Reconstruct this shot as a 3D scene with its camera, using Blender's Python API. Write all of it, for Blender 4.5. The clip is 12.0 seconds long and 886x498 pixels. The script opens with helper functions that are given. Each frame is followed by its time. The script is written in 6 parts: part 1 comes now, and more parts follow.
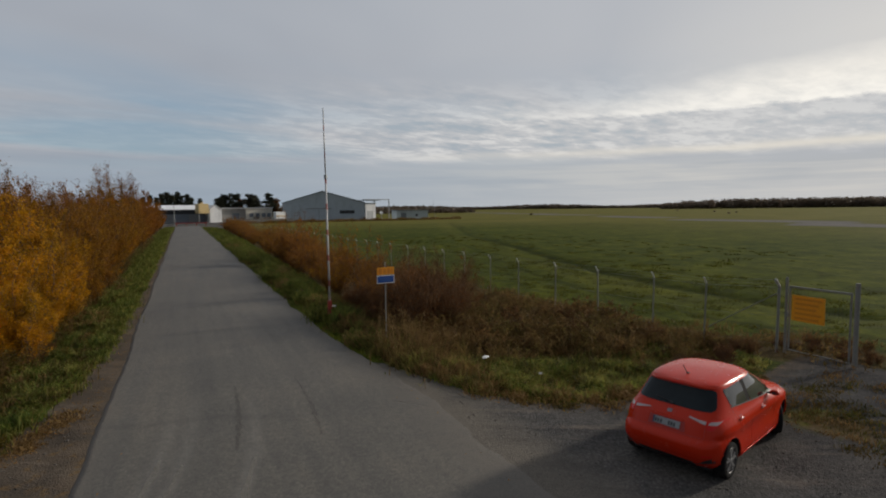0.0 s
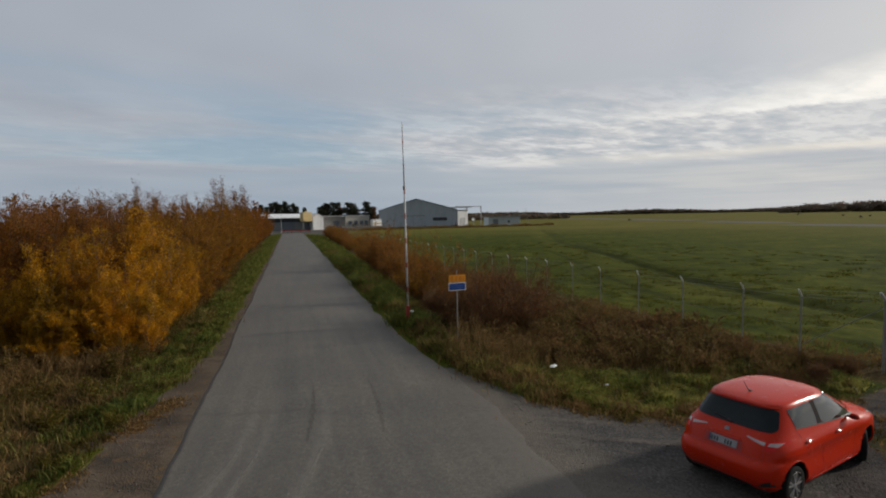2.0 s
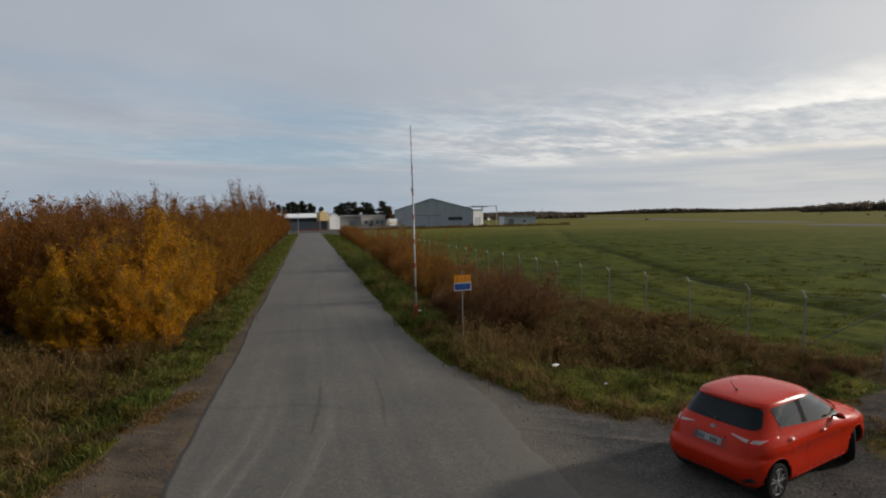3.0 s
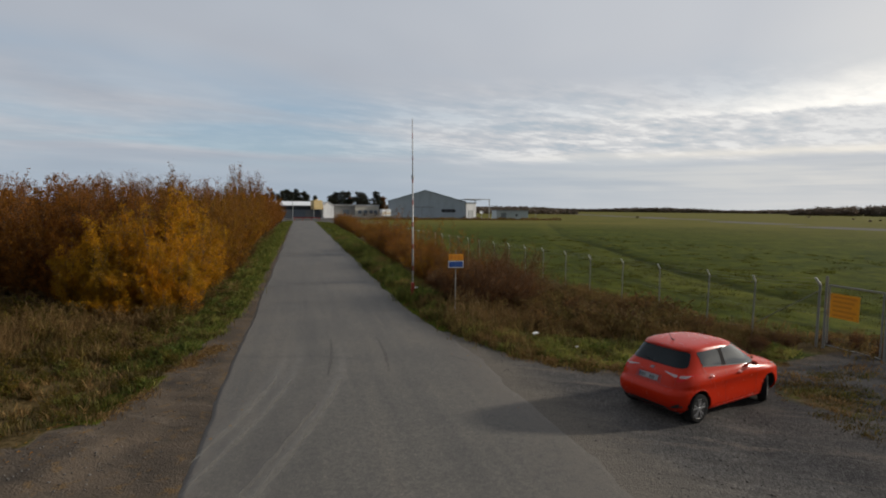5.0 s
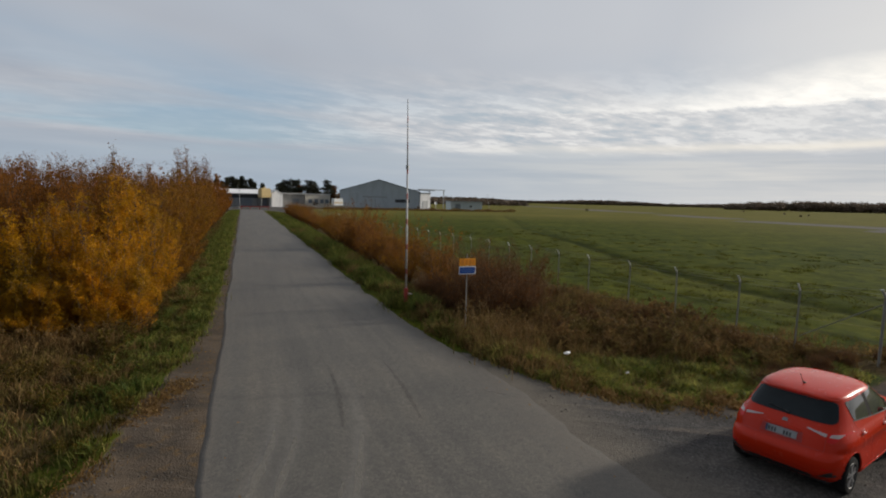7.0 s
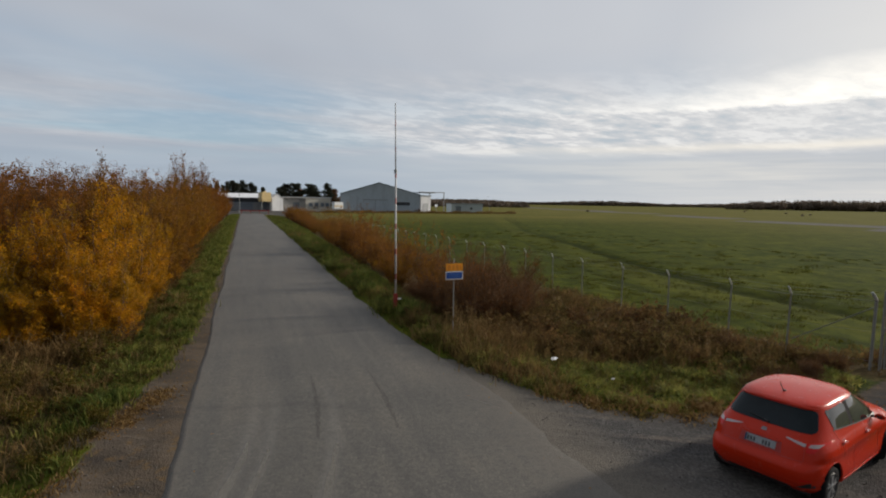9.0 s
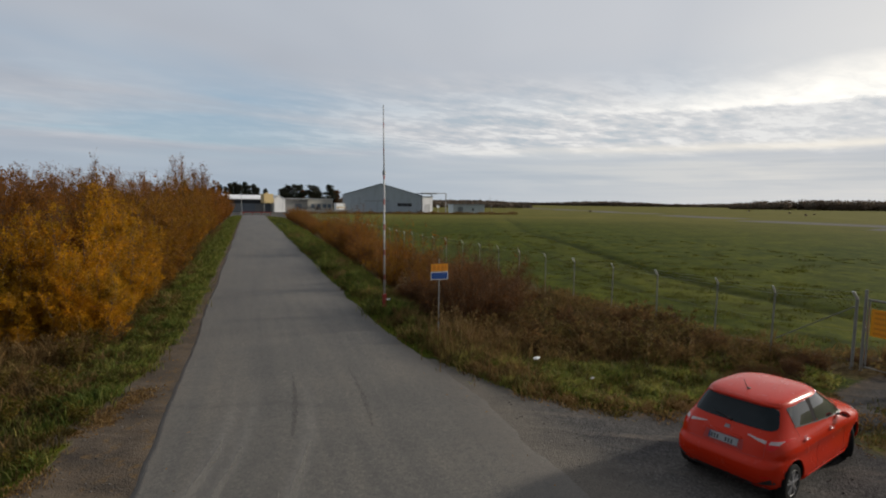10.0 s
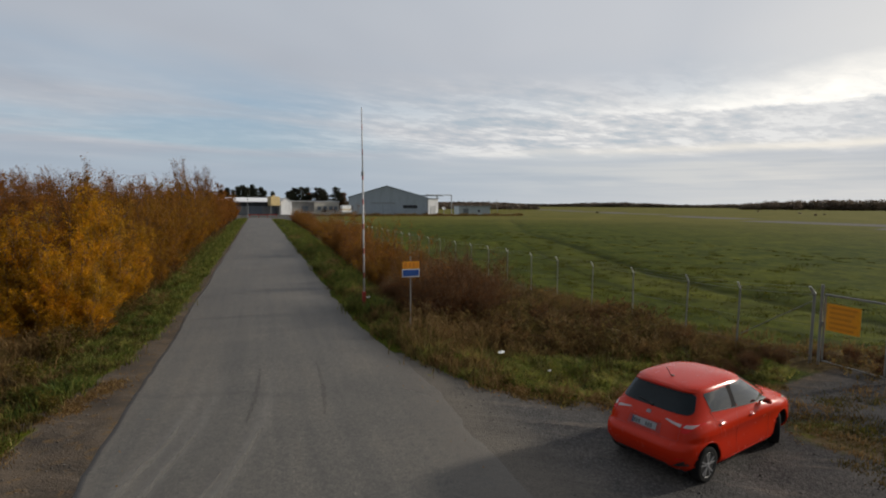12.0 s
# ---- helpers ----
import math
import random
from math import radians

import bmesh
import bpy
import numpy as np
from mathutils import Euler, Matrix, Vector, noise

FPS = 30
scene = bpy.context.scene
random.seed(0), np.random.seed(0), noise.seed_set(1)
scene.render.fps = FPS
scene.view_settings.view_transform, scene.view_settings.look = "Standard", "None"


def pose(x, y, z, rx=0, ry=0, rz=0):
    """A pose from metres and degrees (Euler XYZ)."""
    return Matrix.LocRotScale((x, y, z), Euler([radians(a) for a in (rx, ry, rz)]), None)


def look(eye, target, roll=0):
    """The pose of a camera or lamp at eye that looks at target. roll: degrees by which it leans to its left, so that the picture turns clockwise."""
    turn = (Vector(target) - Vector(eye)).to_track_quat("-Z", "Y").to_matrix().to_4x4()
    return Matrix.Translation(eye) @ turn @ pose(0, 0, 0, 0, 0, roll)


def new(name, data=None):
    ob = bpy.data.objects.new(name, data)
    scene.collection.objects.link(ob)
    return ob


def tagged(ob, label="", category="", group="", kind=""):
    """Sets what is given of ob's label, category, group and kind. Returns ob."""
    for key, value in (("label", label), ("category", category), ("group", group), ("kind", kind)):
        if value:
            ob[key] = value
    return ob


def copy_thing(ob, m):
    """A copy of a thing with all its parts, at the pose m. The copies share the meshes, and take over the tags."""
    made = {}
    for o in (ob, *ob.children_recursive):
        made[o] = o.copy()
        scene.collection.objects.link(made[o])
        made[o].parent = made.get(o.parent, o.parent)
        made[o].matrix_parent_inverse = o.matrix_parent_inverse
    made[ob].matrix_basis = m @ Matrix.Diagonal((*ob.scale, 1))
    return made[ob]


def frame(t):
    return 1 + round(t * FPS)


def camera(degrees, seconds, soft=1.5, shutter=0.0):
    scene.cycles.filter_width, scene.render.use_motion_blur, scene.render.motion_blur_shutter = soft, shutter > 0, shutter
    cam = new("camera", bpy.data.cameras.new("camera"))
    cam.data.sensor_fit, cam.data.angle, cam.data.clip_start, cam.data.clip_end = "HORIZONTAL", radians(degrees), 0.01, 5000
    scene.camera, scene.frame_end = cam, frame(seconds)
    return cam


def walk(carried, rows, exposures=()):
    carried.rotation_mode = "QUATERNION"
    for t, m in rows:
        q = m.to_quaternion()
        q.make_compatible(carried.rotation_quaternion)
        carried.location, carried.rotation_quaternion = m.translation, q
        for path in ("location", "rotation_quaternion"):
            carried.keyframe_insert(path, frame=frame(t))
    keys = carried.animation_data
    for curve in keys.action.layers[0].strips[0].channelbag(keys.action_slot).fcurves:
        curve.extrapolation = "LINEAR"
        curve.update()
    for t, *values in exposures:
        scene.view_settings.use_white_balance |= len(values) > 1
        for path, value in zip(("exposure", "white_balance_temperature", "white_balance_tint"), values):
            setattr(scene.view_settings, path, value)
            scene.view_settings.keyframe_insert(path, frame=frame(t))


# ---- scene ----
cam = camera(79.6, 12.0, 2.0)
PATH = [
    (0, (5.68, -1.75, 4.381), (6.556, 0.041, 4.228), -0.6),
    (0.5, (5.825, -1.865, 4.378), (6.655, -0.052, 4.228), -0.7),
    (1, (5.968, -2.031, 4.397), (6.743, -0.192, 4.253), -0.7),
    (1.5, (6.085, -2.222, 4.451), (6.757, -0.343, 4.316), -0.9),
    (2, (6.221, -2.408, 4.468), (6.771, -0.489, 4.344), -1.1),
    (2.5, (6.345, -2.656, 4.487), (6.849, -0.725, 4.365), -1.1),
    (3, (6.465, -2.873, 4.532), (6.956, -0.938, 4.407), -1.1),
    (3.2, (6.531, -3.01, 4.502), (7.017, -1.074, 4.379), -1.1),
    (4.8, (5.853, -4.86, 4.213), (6.363, -2.932, 4.065), 0.4),
    (5, (5.746, -5.013, 4.234), (6.266, -3.088, 4.082), 0.6),
    (5.4, (5.773, -5.117, 4.359), (6.301, -3.195, 4.197), -0.2),
    (5.5, (5.099, -2.33, 4.297), (5.775, -0.456, 4.122), 1.3),
    (6, (4.869, -1.971, 4.333), (5.56, -0.104, 4.144), 1.5),
    (6.5, (4.719, -1.676, 4.357), (5.417, 0.189, 4.168), 1.4),
    (7, (4.639, -1.479, 4.406), (5.342, 0.384, 4.22), 1.4),
    (7.2, (4.645, -1.56, 4.42), (5.343, 0.305, 4.236), 1.2),
    (8.8, (5.11, -1.53, 4.48), (5.803, 0.338, 4.304), 0.8),
    (9, (5.167, -1.502, 4.498), (5.863, 0.364, 4.32), 0.9),
    (9.5, (5.446, -1.66, 4.51), (6.134, 0.21, 4.335), 0.8),
    (10, (5.688, -1.825, 4.506), (6.372, 0.046, 4.331), 0.7),
    (10.5, (5.934, -2.005, 4.501), (6.61, -0.13, 4.329), 0.6),
    (11, (6.173, -2.21, 4.495), (6.841, -0.333, 4.325), 0.5),
    (11.5, (6.444, -2.449, 4.495), (7.103, -0.568, 4.326), 0.4),
    (12, (6.718, -2.697, 4.422), (7.371, -0.814, 4.254), 0.4),
]
walk(cam, [(t, look(eye, target, roll)) for t, eye, target, roll in PATH], [(0.0, -0.36), (1.0, -0.32), (2.5, -0.22), (3.0, -0.19), (5.0, -0.10), (5.4, -0.12), (5.5, -0.28), (6.0, -0.17), (7.0, -0.12), (9.0, -0.06), (12.0, -0.08)])

# ---- world, sun ----
SUN_ELEV, SUN_AZ = 19.5, -3.0          # degrees; azimuth counted from +x towards +y
SUN_DIR = Vector((math.cos(radians(SUN_ELEV)) * math.cos(radians(SUN_AZ)), math.cos(radians(SUN_ELEV)) * math.sin(radians(SUN_AZ)), math.sin(radians(SUN_ELEV))))


class Net:
    """Short hand for building node trees."""

    def __init__(self, tree):
        self.t = tree

    def n(self, kind, inputs=None, **attrs):
        node = self.t.nodes.new(kind)
        for k, v in attrs.items():
            if k == "blend_type":
                node.blend_type = v
            elif k == "data_type":
                node.data_type = v
            elif k == "operation":
                node.operation = v
            elif k == "feature":
                node.feature = v
            elif k == "layer":
                node.layer_name = v
            elif k == "clamp":
                node.use_clamp = v
        for k, v in (inputs or {}).items():
            self.set(node, k, v)
        return node

    def set(self, node, k, v):
        if isinstance(v, bpy.types.NodeSocket):
            self.t.links.new(v, node.inputs[k])
        else:
            if isinstance(v, tuple) and len(v) == 3 and node.inputs[k].type == "RGBA":
                v = (*v, 1.0)
            node.inputs[k].default_value = v

    def math(self, op, a, b=0.0, c=0.0, clamp=False):
        return self.n("ShaderNodeMath", {0: a, 1: b, 2: c}, operation=op, clamp=clamp).outputs[0]

    def vmath(self, op, a, b=(0, 0, 0)):
        node = self.n("ShaderNodeVectorMath", {0: a, 1: b}, operation=op)
        return node.outputs["Value"] if op in ("DOT_PRODUCT", "LENGTH") else node.outputs[0]

    def noise(self, vec, scale, detail=4.0, rough=0.55, dist=0.0):
        return self.n("ShaderNodeTexNoise", {"Vector": vec, "Scale": scale, "Detail": detail, "Roughness": rough, "Distortion": dist}).outputs[0]

    def ramp(self, fac, stops):
        node = self.n("ShaderNodeValToRGB", {"Fac": fac})
        el = node.color_ramp.elements
        while len(el) < len(stops):
            el.new(0.5)
        for e, (p, c) in zip(el, stops):
            e.position = p
            e.color = (*c, 1.0) if isinstance(c, tuple) else (c, c, c, 1.0)
        return node.outputs[0]

    def mix(self, fac, a, b, blend="MIX"):
        node = self.n("ShaderNodeMix", None, data_type="RGBA", blend_type=blend)
        for k, v in ((0, fac), (6, a), (7, b)):
            self.set(node, k, v)
        return node.outputs[2]

    def maprange(self, v, a, b, c=0.0, d=1.0):
        return self.n("ShaderNodeMapRange", {0: v, 1: a, 2: b, 3: c, 4: d}).outputs[0]


world = bpy.data.worlds.new("overcast_sky")
scene.world = world
world.use_nodes = True
wn = Net(world.node_tree)
world.node_tree.nodes.clear()
coord = wn.n("ShaderNodeTexCoord").outputs["Generated"]
sep = wn.n("ShaderNodeSeparateXYZ", {0: coord})
dx, dy, dz = sep.outputs
up = wn.math("MAXIMUM", dz, 0.0)
flat = wn.math("ADD", up, 0.07)
px, py = wn.math("DIVIDE", dx, flat), wn.math("DIVIDE", dy, flat)
plane = wn.n("ShaderNodeCombineXYZ", {0: px, 1: py, 2: 0.0}).outputs[0]
# bands of cloud lie across the line of sight
bands = wn.n("ShaderNodeCombineXYZ", {0: wn.math("MULTIPLY", px, 0.62), 1: wn.math("ADD", py, wn.math("MULTIPLY", px, -0.18)), 2: 3.1}).outputs[0]
broad = wn.noise(plane, 0.55, 3.0, 0.5, 0.6)
soft_band = wn.noise(bands, 0.6, 3.0, 0.5, 0.5)
ripple = wn.noise(bands, 1.7, 5.0, 0.55, 0.3)
streaks = wn.noise(wn.n("ShaderNodeCombineXYZ", {0: wn.math("MULTIPLY", dx, 3.0), 1: dy, 2: wn.math("MULTIPLY", up, 60.0)}).outputs[0], 1.6, 3.0, 0.55, 0.3)
fleck = wn.noise(bands, 7.0, 6.0, 0.62, 0.2)
sky = wn.n("ShaderNodeTexSky")
sky.sky_type, sky.sun_disc = "NISHITA", False
sky.sun_elevation, sky.sun_rotation = radians(SUN_ELEV), radians(90 - SUN_AZ)
blue = wn.mix(0.6, wn.mix(1.0, sky.outputs[0], (0.12, 0.12, 0.12), "MULTIPLY"), (0.30, 0.46, 0.63))
# even grey deck, a little lighter towards the sun
deck = wn.ramp(wn.math("ADD", wn.math("MULTIPLY", broad, 0.6), wn.math("MULTIPLY", soft_band, 0.4)), [(0.32, (0.38, 0.42, 0.49)), (0.68, (0.54, 0.57, 0.62))])
deck = wn.mix(wn.math("MULTIPLY", wn.maprange(dx, 0.05, 0.6), 0.6), deck, (0.70, 0.71, 0.735))
# thin places on the shaded side
hole_x, hole_z = wn.math("DIVIDE", wn.math("ADD", dx, 0.03), 0.16), wn.math("DIVIDE", wn.math("SUBTRACT", up, 0.112), 0.032)
hole = wn.math("EXPONENT", wn.math("MULTIPLY", wn.math("ADD", wn.math("MULTIPLY", hole_x, hole_x), wn.math("MULTIPLY", hole_z, hole_z)), -1.0))
soft_band = wn.math("ADD", soft_band, wn.math("MULTIPLY", hole, 0.16))
thin = wn.math("MULTIPLY", wn.maprange(soft_band, 0.44, 0.64, 0.0, 0.85), wn.math("MULTIPLY", wn.maprange(up, 0.05, 0.10), wn.maprange(up, 0.17, 0.27, 1.0, 0.1)))
thin = wn.math("MULTIPLY", thin, wn.maprange(dx, -0.05, 0.55, 1.0, 0.45))
deck = wn.mix(thin, deck, blue)
# rippled bright cloud in a low belt
shift = wn.math("MULTIPLY", wn.math("SUBTRACT", ripple, 0.5), 0.05)
high = wn.math("ADD", up, shift)
zone = wn.math("MULTIPLY", wn.maprange(high, 0.080, 0.105), wn.maprange(high, 0.15, 0.235, 1.0, 0.0))
zone = wn.math("MULTIPLY", zone, wn.maprange(dx, 0.0, 0.6, 0.12, 1.0))
puffs = wn.math("ADD", wn.math("MULTIPLY", ripple, 0.50), wn.math("MULTIPLY", fleck, 0.50))
bright = wn.ramp(puffs, [(0.40, (0.46, 0.53, 0.59)), (0.47, (0.60, 0.625, 0.655)), (0.52, (0.70, 0.705, 0.715)), (0.58, (0.89, 0.885, 0.87))])
bright = wn.mix(wn.math("MULTIPLY", wn.maprange(dx, 0.45, 0.85), 0.45), bright, (0.74, 0.745, 0.75))
cloud = wn.mix(zone, deck, bright)
# smooth grey belt under it, pale line between the two
low_belt = wn.math("MULTIPLY", wn.maprange(high, 0.065, 0.100, 1.0, 0.0), wn.maprange(dx, 0.1, 0.55, 0.6, 0.95))
cloud = wn.mix(low_belt, cloud, wn.mix(wn.maprange(dx, 0.1, 0.95), (0.385, 0.47, 0.56), wn.ramp(wn.math("ADD", wn.math("MULTIPLY", soft_band, 0.5), wn.math("MULTIPLY", streaks, 0.5)), [(0.40, (0.58, 0.595, 0.61)), (0.50, (0.68, 0.675, 0.665)), (0.60, (0.80, 0.77, 0.72))])))
line = wn.math("DIVIDE", wn.math("SUBTRACT", wn.math("ADD", up, wn.math("MULTIPLY", shift, 0.25)), 0.095), 0.007)
line = wn.math("MULTIPLY", wn.math("EXPONENT", wn.math("MULTIPLY", wn.math("MULTIPLY", line, line), -1.0)), wn.maprange(dx, 0.3, 0.85, 0.0, 0.7))
cloud = wn.mix(line, cloud, (1.0, 0.93, 0.81))
# glare of the veiled sun: a wedge above the ripples, with a crisp lower edge
ragged = wn.math("MULTIPLY", wn.math("SUBTRACT", fleck, 0.5), 0.014)
lower = wn.math("ADD", up, ragged)
top_of = wn.math("ADD", 0.172, wn.maprange(dx, 0.62, 0.93, 0.0, 0.055))
wedge = wn.math("MULTIPLY", wn.maprange(lower, 0.154, 0.160), wn.maprange(wn.math("SUBTRACT", wn.math("ADD", up, shift), top_of), -0.025, 0.015, 1.0, 0.0))
wedge = wn.math("MULTIPLY", wedge, wn.math("MULTIPLY", wn.maprange(dx, 0.42, 0.85, 0.0, 1.0), wn.maprange(puffs, 0.36, 0.56, 0.55, 1.0)))
cloud = wn.mix(wedge, cloud, (1.22, 1.18, 1.10))
veil = wn.math("MULTIPLY", wn.maprange(dx, 0.66, 0.95, 0.0, 0.6), wn.math("MULTIPLY", wn.maprange(up, 0.15, 0.20), wn.maprange(up, 0.45, 0.25, 0.0, 1.0)))
cloud = wn.mix(veil, cloud, (1.1, 1.04, 0.94))
cloud = wn.mix(wn.maprange(up, 0.0, 0.05, 0.9, 0.0), cloud, wn.mix(wn.maprange(dx, 0.15, 0.95), (0.40, 0.475, 0.56), (0.75, 0.735, 0.715)))
# rear half of the sky, out of view, dimmed to weaken its fill light
rear_dim = wn.maprange(wn.math("ADD", dy, wn.math("MULTIPLY", dx, 0.25)), -0.5, 0.35, 0.5, 1.0)
cloud = wn.mix(1.0, cloud, wn.n("ShaderNodeCombineColor", {0: rear_dim, 1: rear_dim, 2: rear_dim}).outputs[0], "MULTIPLY")
under = wn.mix(wn.maprange(dz, -0.02, 0.0, 1.0, 0.0), cloud, (0.08, 0.08, 0.06))
back = wn.n("ShaderNodeBackground", {"Color": under, "Strength": 1.0})
wout = wn.n("ShaderNodeOutputWorld", {"Surface": back.outputs[0]})

sun = new("sun", bpy.data.lights.new("sun", "SUN"))
sun.data.energy, sun.data.angle, sun.data.color = 3.6, radians(4.0), (1.0, 0.92, 0.80)
sun.matrix_world = look(SUN_DIR * 100, (0, 0, 0))

# ---- materials ----


def material(name):
    m = bpy.data.materials.new(name)
    m.use_nodes = True
    m.node_tree.nodes.clear()
    k = Net(m.node_tree)
    out = k.n("ShaderNodeOutputMaterial")
    return m, k, out


def principled(k, out, colour, rough=0.6, metal=0.0, bump=None, strength=0.3, distance=0.01, spec=0.5, coat=0.0):
    p = k.n("ShaderNodeBsdfPrincipled", {"Base Color": colour, "Roughness": rough, "Metallic": metal, "Specular IOR Level": spec, "Coat Weight": coat})
    if bump is not None:
        b = k.n("ShaderNodeBump", {"Height": bump, "Strength": strength, "Distance": distance})
        k.t.links.new(b.outputs[0], p.inputs["Normal"])
    k.t.links.new(p.outputs[0], out.inputs[0])
    return p


def worn(name, colour, rough=0.6, metal=0.0, grain=40.0, stain=2.0, depth=0.25, bump=0.15, spec=0.5, dirt=(0.12, 0.10, 0.08), dirt_amount=0.25):
    """A surface of one colour with fine grain, larger stains and slight relief."""
    m, k, out = material(name)
    at = k.n("ShaderNodeTexCoord").outputs["Object"]
    fine_n, big = k.noise(at, grain, 5.0), k.noise(at, stain, 4.0, 0.6)
    dark = tuple(c * (1 - depth) for c in colour)
    light = tuple(min(1.0, c * (1 + depth * 0.6)) for c in colour)
    base = k.ramp(fine_n, [(0.3, dark), (0.7, light)])
    base = k.mix(k.math("MULTIPLY", k.maprange(big, 0.52, 0.75), dirt_amount), base, dirt)
    r = k.math("ADD", rough - 0.08, k.math("MULTIPLY", big, 0.16))
    principled(k, out, base, r, metal, fine_n, bump, 0.004, spec)
    return m


def plain(name, colour, rough=0.5, metal=0.0, spec=0.5, coat=0.0):
    m, k, out = material(name)
    at = k.n("ShaderNodeTexCoord").outputs["Object"]
    v = k.noise(at, 9.0, 4.0)
    base = k.ramp(v, [(0.3, tuple(c * 0.88 for c in colour)), (0.7, tuple(min(1, c * 1.08) for c in colour))])
    principled(k, out, base, rough, metal, None, spec=spec, coat=coat)
    return m


def leafy(name, colours, through_light=0.35, rough=0.6, patch=None):
    """Leaves or blades: the colour varies from piece to piece, some light passes through."""
    m, k, out = material(name)
    rnd = k.n("ShaderNodeNewGeometry").outputs["Random Per Island"]
    stops = [(i / max(1, len(colours) - 1), c) for i, c in enumerate(colours)]
    base = k.ramp(rnd, stops)
    per = k.n("ShaderNodeObjectInfo").outputs["Random"]
    base = k.mix(1.0, base, k.ramp(per, [(0.0, (0.8, 0.72, 0.72)), (0.5, (1.0, 1.0, 1.0)), (1.0, (1.15, 1.05, 0.95))]), "MULTIPLY")
    if patch:
        at = k.n("ShaderNodeNewGeometry").outputs["Position"]
        base = k.mix(k.maprange(k.noise(at, 0.9, 4, 0.6), 0.45, 0.62, 0.0, 0.75), base, k.mix(1.0, k.ramp(rnd, [(0.0, (0.6, 0.6, 0.6)), (1.0, (1.3, 1.3, 1.3))]), patch, "MULTIPLY"))
        base = k.mix(1.0, base, k.ramp(k.noise(at, 2.3, 4, 0.6), [(0.35, (0.46, 0.46, 0.46)), (0.65, (1.45, 1.4, 1.3))]), "MULTIPLY")
    p = k.n("ShaderNodeBsdfPrincipled", {"Base Color": base, "Roughness": rough, "Specular IOR Level": 0.12})
    t = k.n("ShaderNodeBsdfTranslucent", {"Color": base})
    mixed = k.n("ShaderNodeMixShader", {0: through_light, 1: p.outputs[0], 2: t.outputs[0]})
    k.t.links.new(mixed.outputs[0], out.inputs[0])
    return m


def ground_material():
    m, k, out = material("ground_turf_and_gravel")
    at = k.n("ShaderNodeNewGeometry").outputs["Position"]
    zone = k.n("ShaderNodeVertexColor", layer="zone").outputs[0]
    z = k.n("ShaderNodeSeparateColor", {0: zone})
    gravel_z, dry_z, dark_z = z.outputs
    n_big, n_mid, n_fine, n_grit = k.noise(at, 0.06, 4), k.noise(at, 0.55, 5, 0.6), k.noise(at, 7.0, 5, 0.65), k.noise(at, 34.0, 4, 0.7)
    zb = k.n("ShaderNodeSeparateColor", {0: k.n("ShaderNodeVertexColor", layer="zone_b").outputs[0]})
    soil_z, pale_z, runway_z = zb.outputs
    # turf
    n_long = k.noise(k.vmath("MULTIPLY", at, (1.0, 0.6, 1.0)), 0.55, 7, 0.66, 0.3)
    n_tuft = k.noise(at, 1.9, 6, 0.68, 0.4)
    turf = k.ramp(k.math("ADD", k.math("MULTIPLY", n_long, 0.45), k.math("ADD", k.math("MULTIPLY", n_tuft, 0.35), k.math("MULTIPLY", n_fine, 0.2))), [(0.41, (0.012, 0.017, 0.003)), (0.5, (0.048, 0.062, 0.006)), (0.59, (0.108, 0.113, 0.010))])
    far = k.ramp(k.noise(k.vmath("MULTIPLY", at, (0.35, 1.0, 1.0)), 0.045, 5, 0.6), [(0.38, (0.042, 0.058, 0.006)), (0.62, (0.112, 0.114, 0.014))])
    turf = k.mix(0.28, turf, far)
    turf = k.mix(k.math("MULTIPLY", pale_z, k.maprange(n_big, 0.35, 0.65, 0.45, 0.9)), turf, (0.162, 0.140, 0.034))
    straw = k.ramp(n_fine, [(0.3, (0.035, 0.024, 0.010)), (0.5, (0.080, 0.055, 0.023)), (0.72, (0.150, 0.108, 0.050))])
    edge = k.math("ADD", k.math("MULTIPLY", k.math("SUBTRACT", n_mid, 0.5), 1.1), k.math("MULTIPLY", k.math("SUBTRACT", n_fine, 0.5), 0.7))
    col = k.mix(k.maprange(k.math("ADD", dry_z, edge), 0.35, 0.65), turf, straw)
    col = k.mix(k.math("MULTIPLY", k.maprange(k.math("ADD", dark_z, k.math("MULTIPLY", edge, 0.6)), 0.3, 0.8), 0.5), col, (0.012, 0.016, 0.004))
    # gravel: fine grey stone pressed into brown earth, with ruts
    cells = k.n("ShaderNodeTexVoronoi", {"Vector": at, "Scale": 30.0, "Randomness": 1.0})
    turned = k.n("ShaderNodeVectorRotate", {"Vector": at, "Angle": 0.55}).outputs[0]
    rut = k.noise(k.vmath("MULTIPLY", turned, (0.28, 2.2, 1.0)), 1.0, 5, 0.6, 0.4)
    stones = k.ramp(cells.outputs["Color"], [(0.1, (0.068, 0.065, 0.063)), (0.55, (0.098, 0.094, 0.090)), (0.95, (0.148, 0.142, 0.136))])
    earth = k.ramp(n_grit, [(0.3, (0.075, 0.065, 0.055)), (0.7, (0.158, 0.135, 0.113))])
    loose = k.math("ADD", k.math("MULTIPLY", n_fine, 0.35), k.math("MULTIPLY", rut, 0.65))
    grav = k.mix(k.maprange(k.math("ADD", loose, k.math("MULTIPLY", soil_z, 0.34)), 0.56, 0.78), stones, earth)
    muddy = k.ramp(n_mid, [(0.33, (0.64, 0.64, 0.66)), (0.48, (0.88, 0.87, 0.86)), (0.64, (1.20, 1.14, 1.07))])
    grav = k.mix(1.0, grav, muddy, "MULTIPLY")
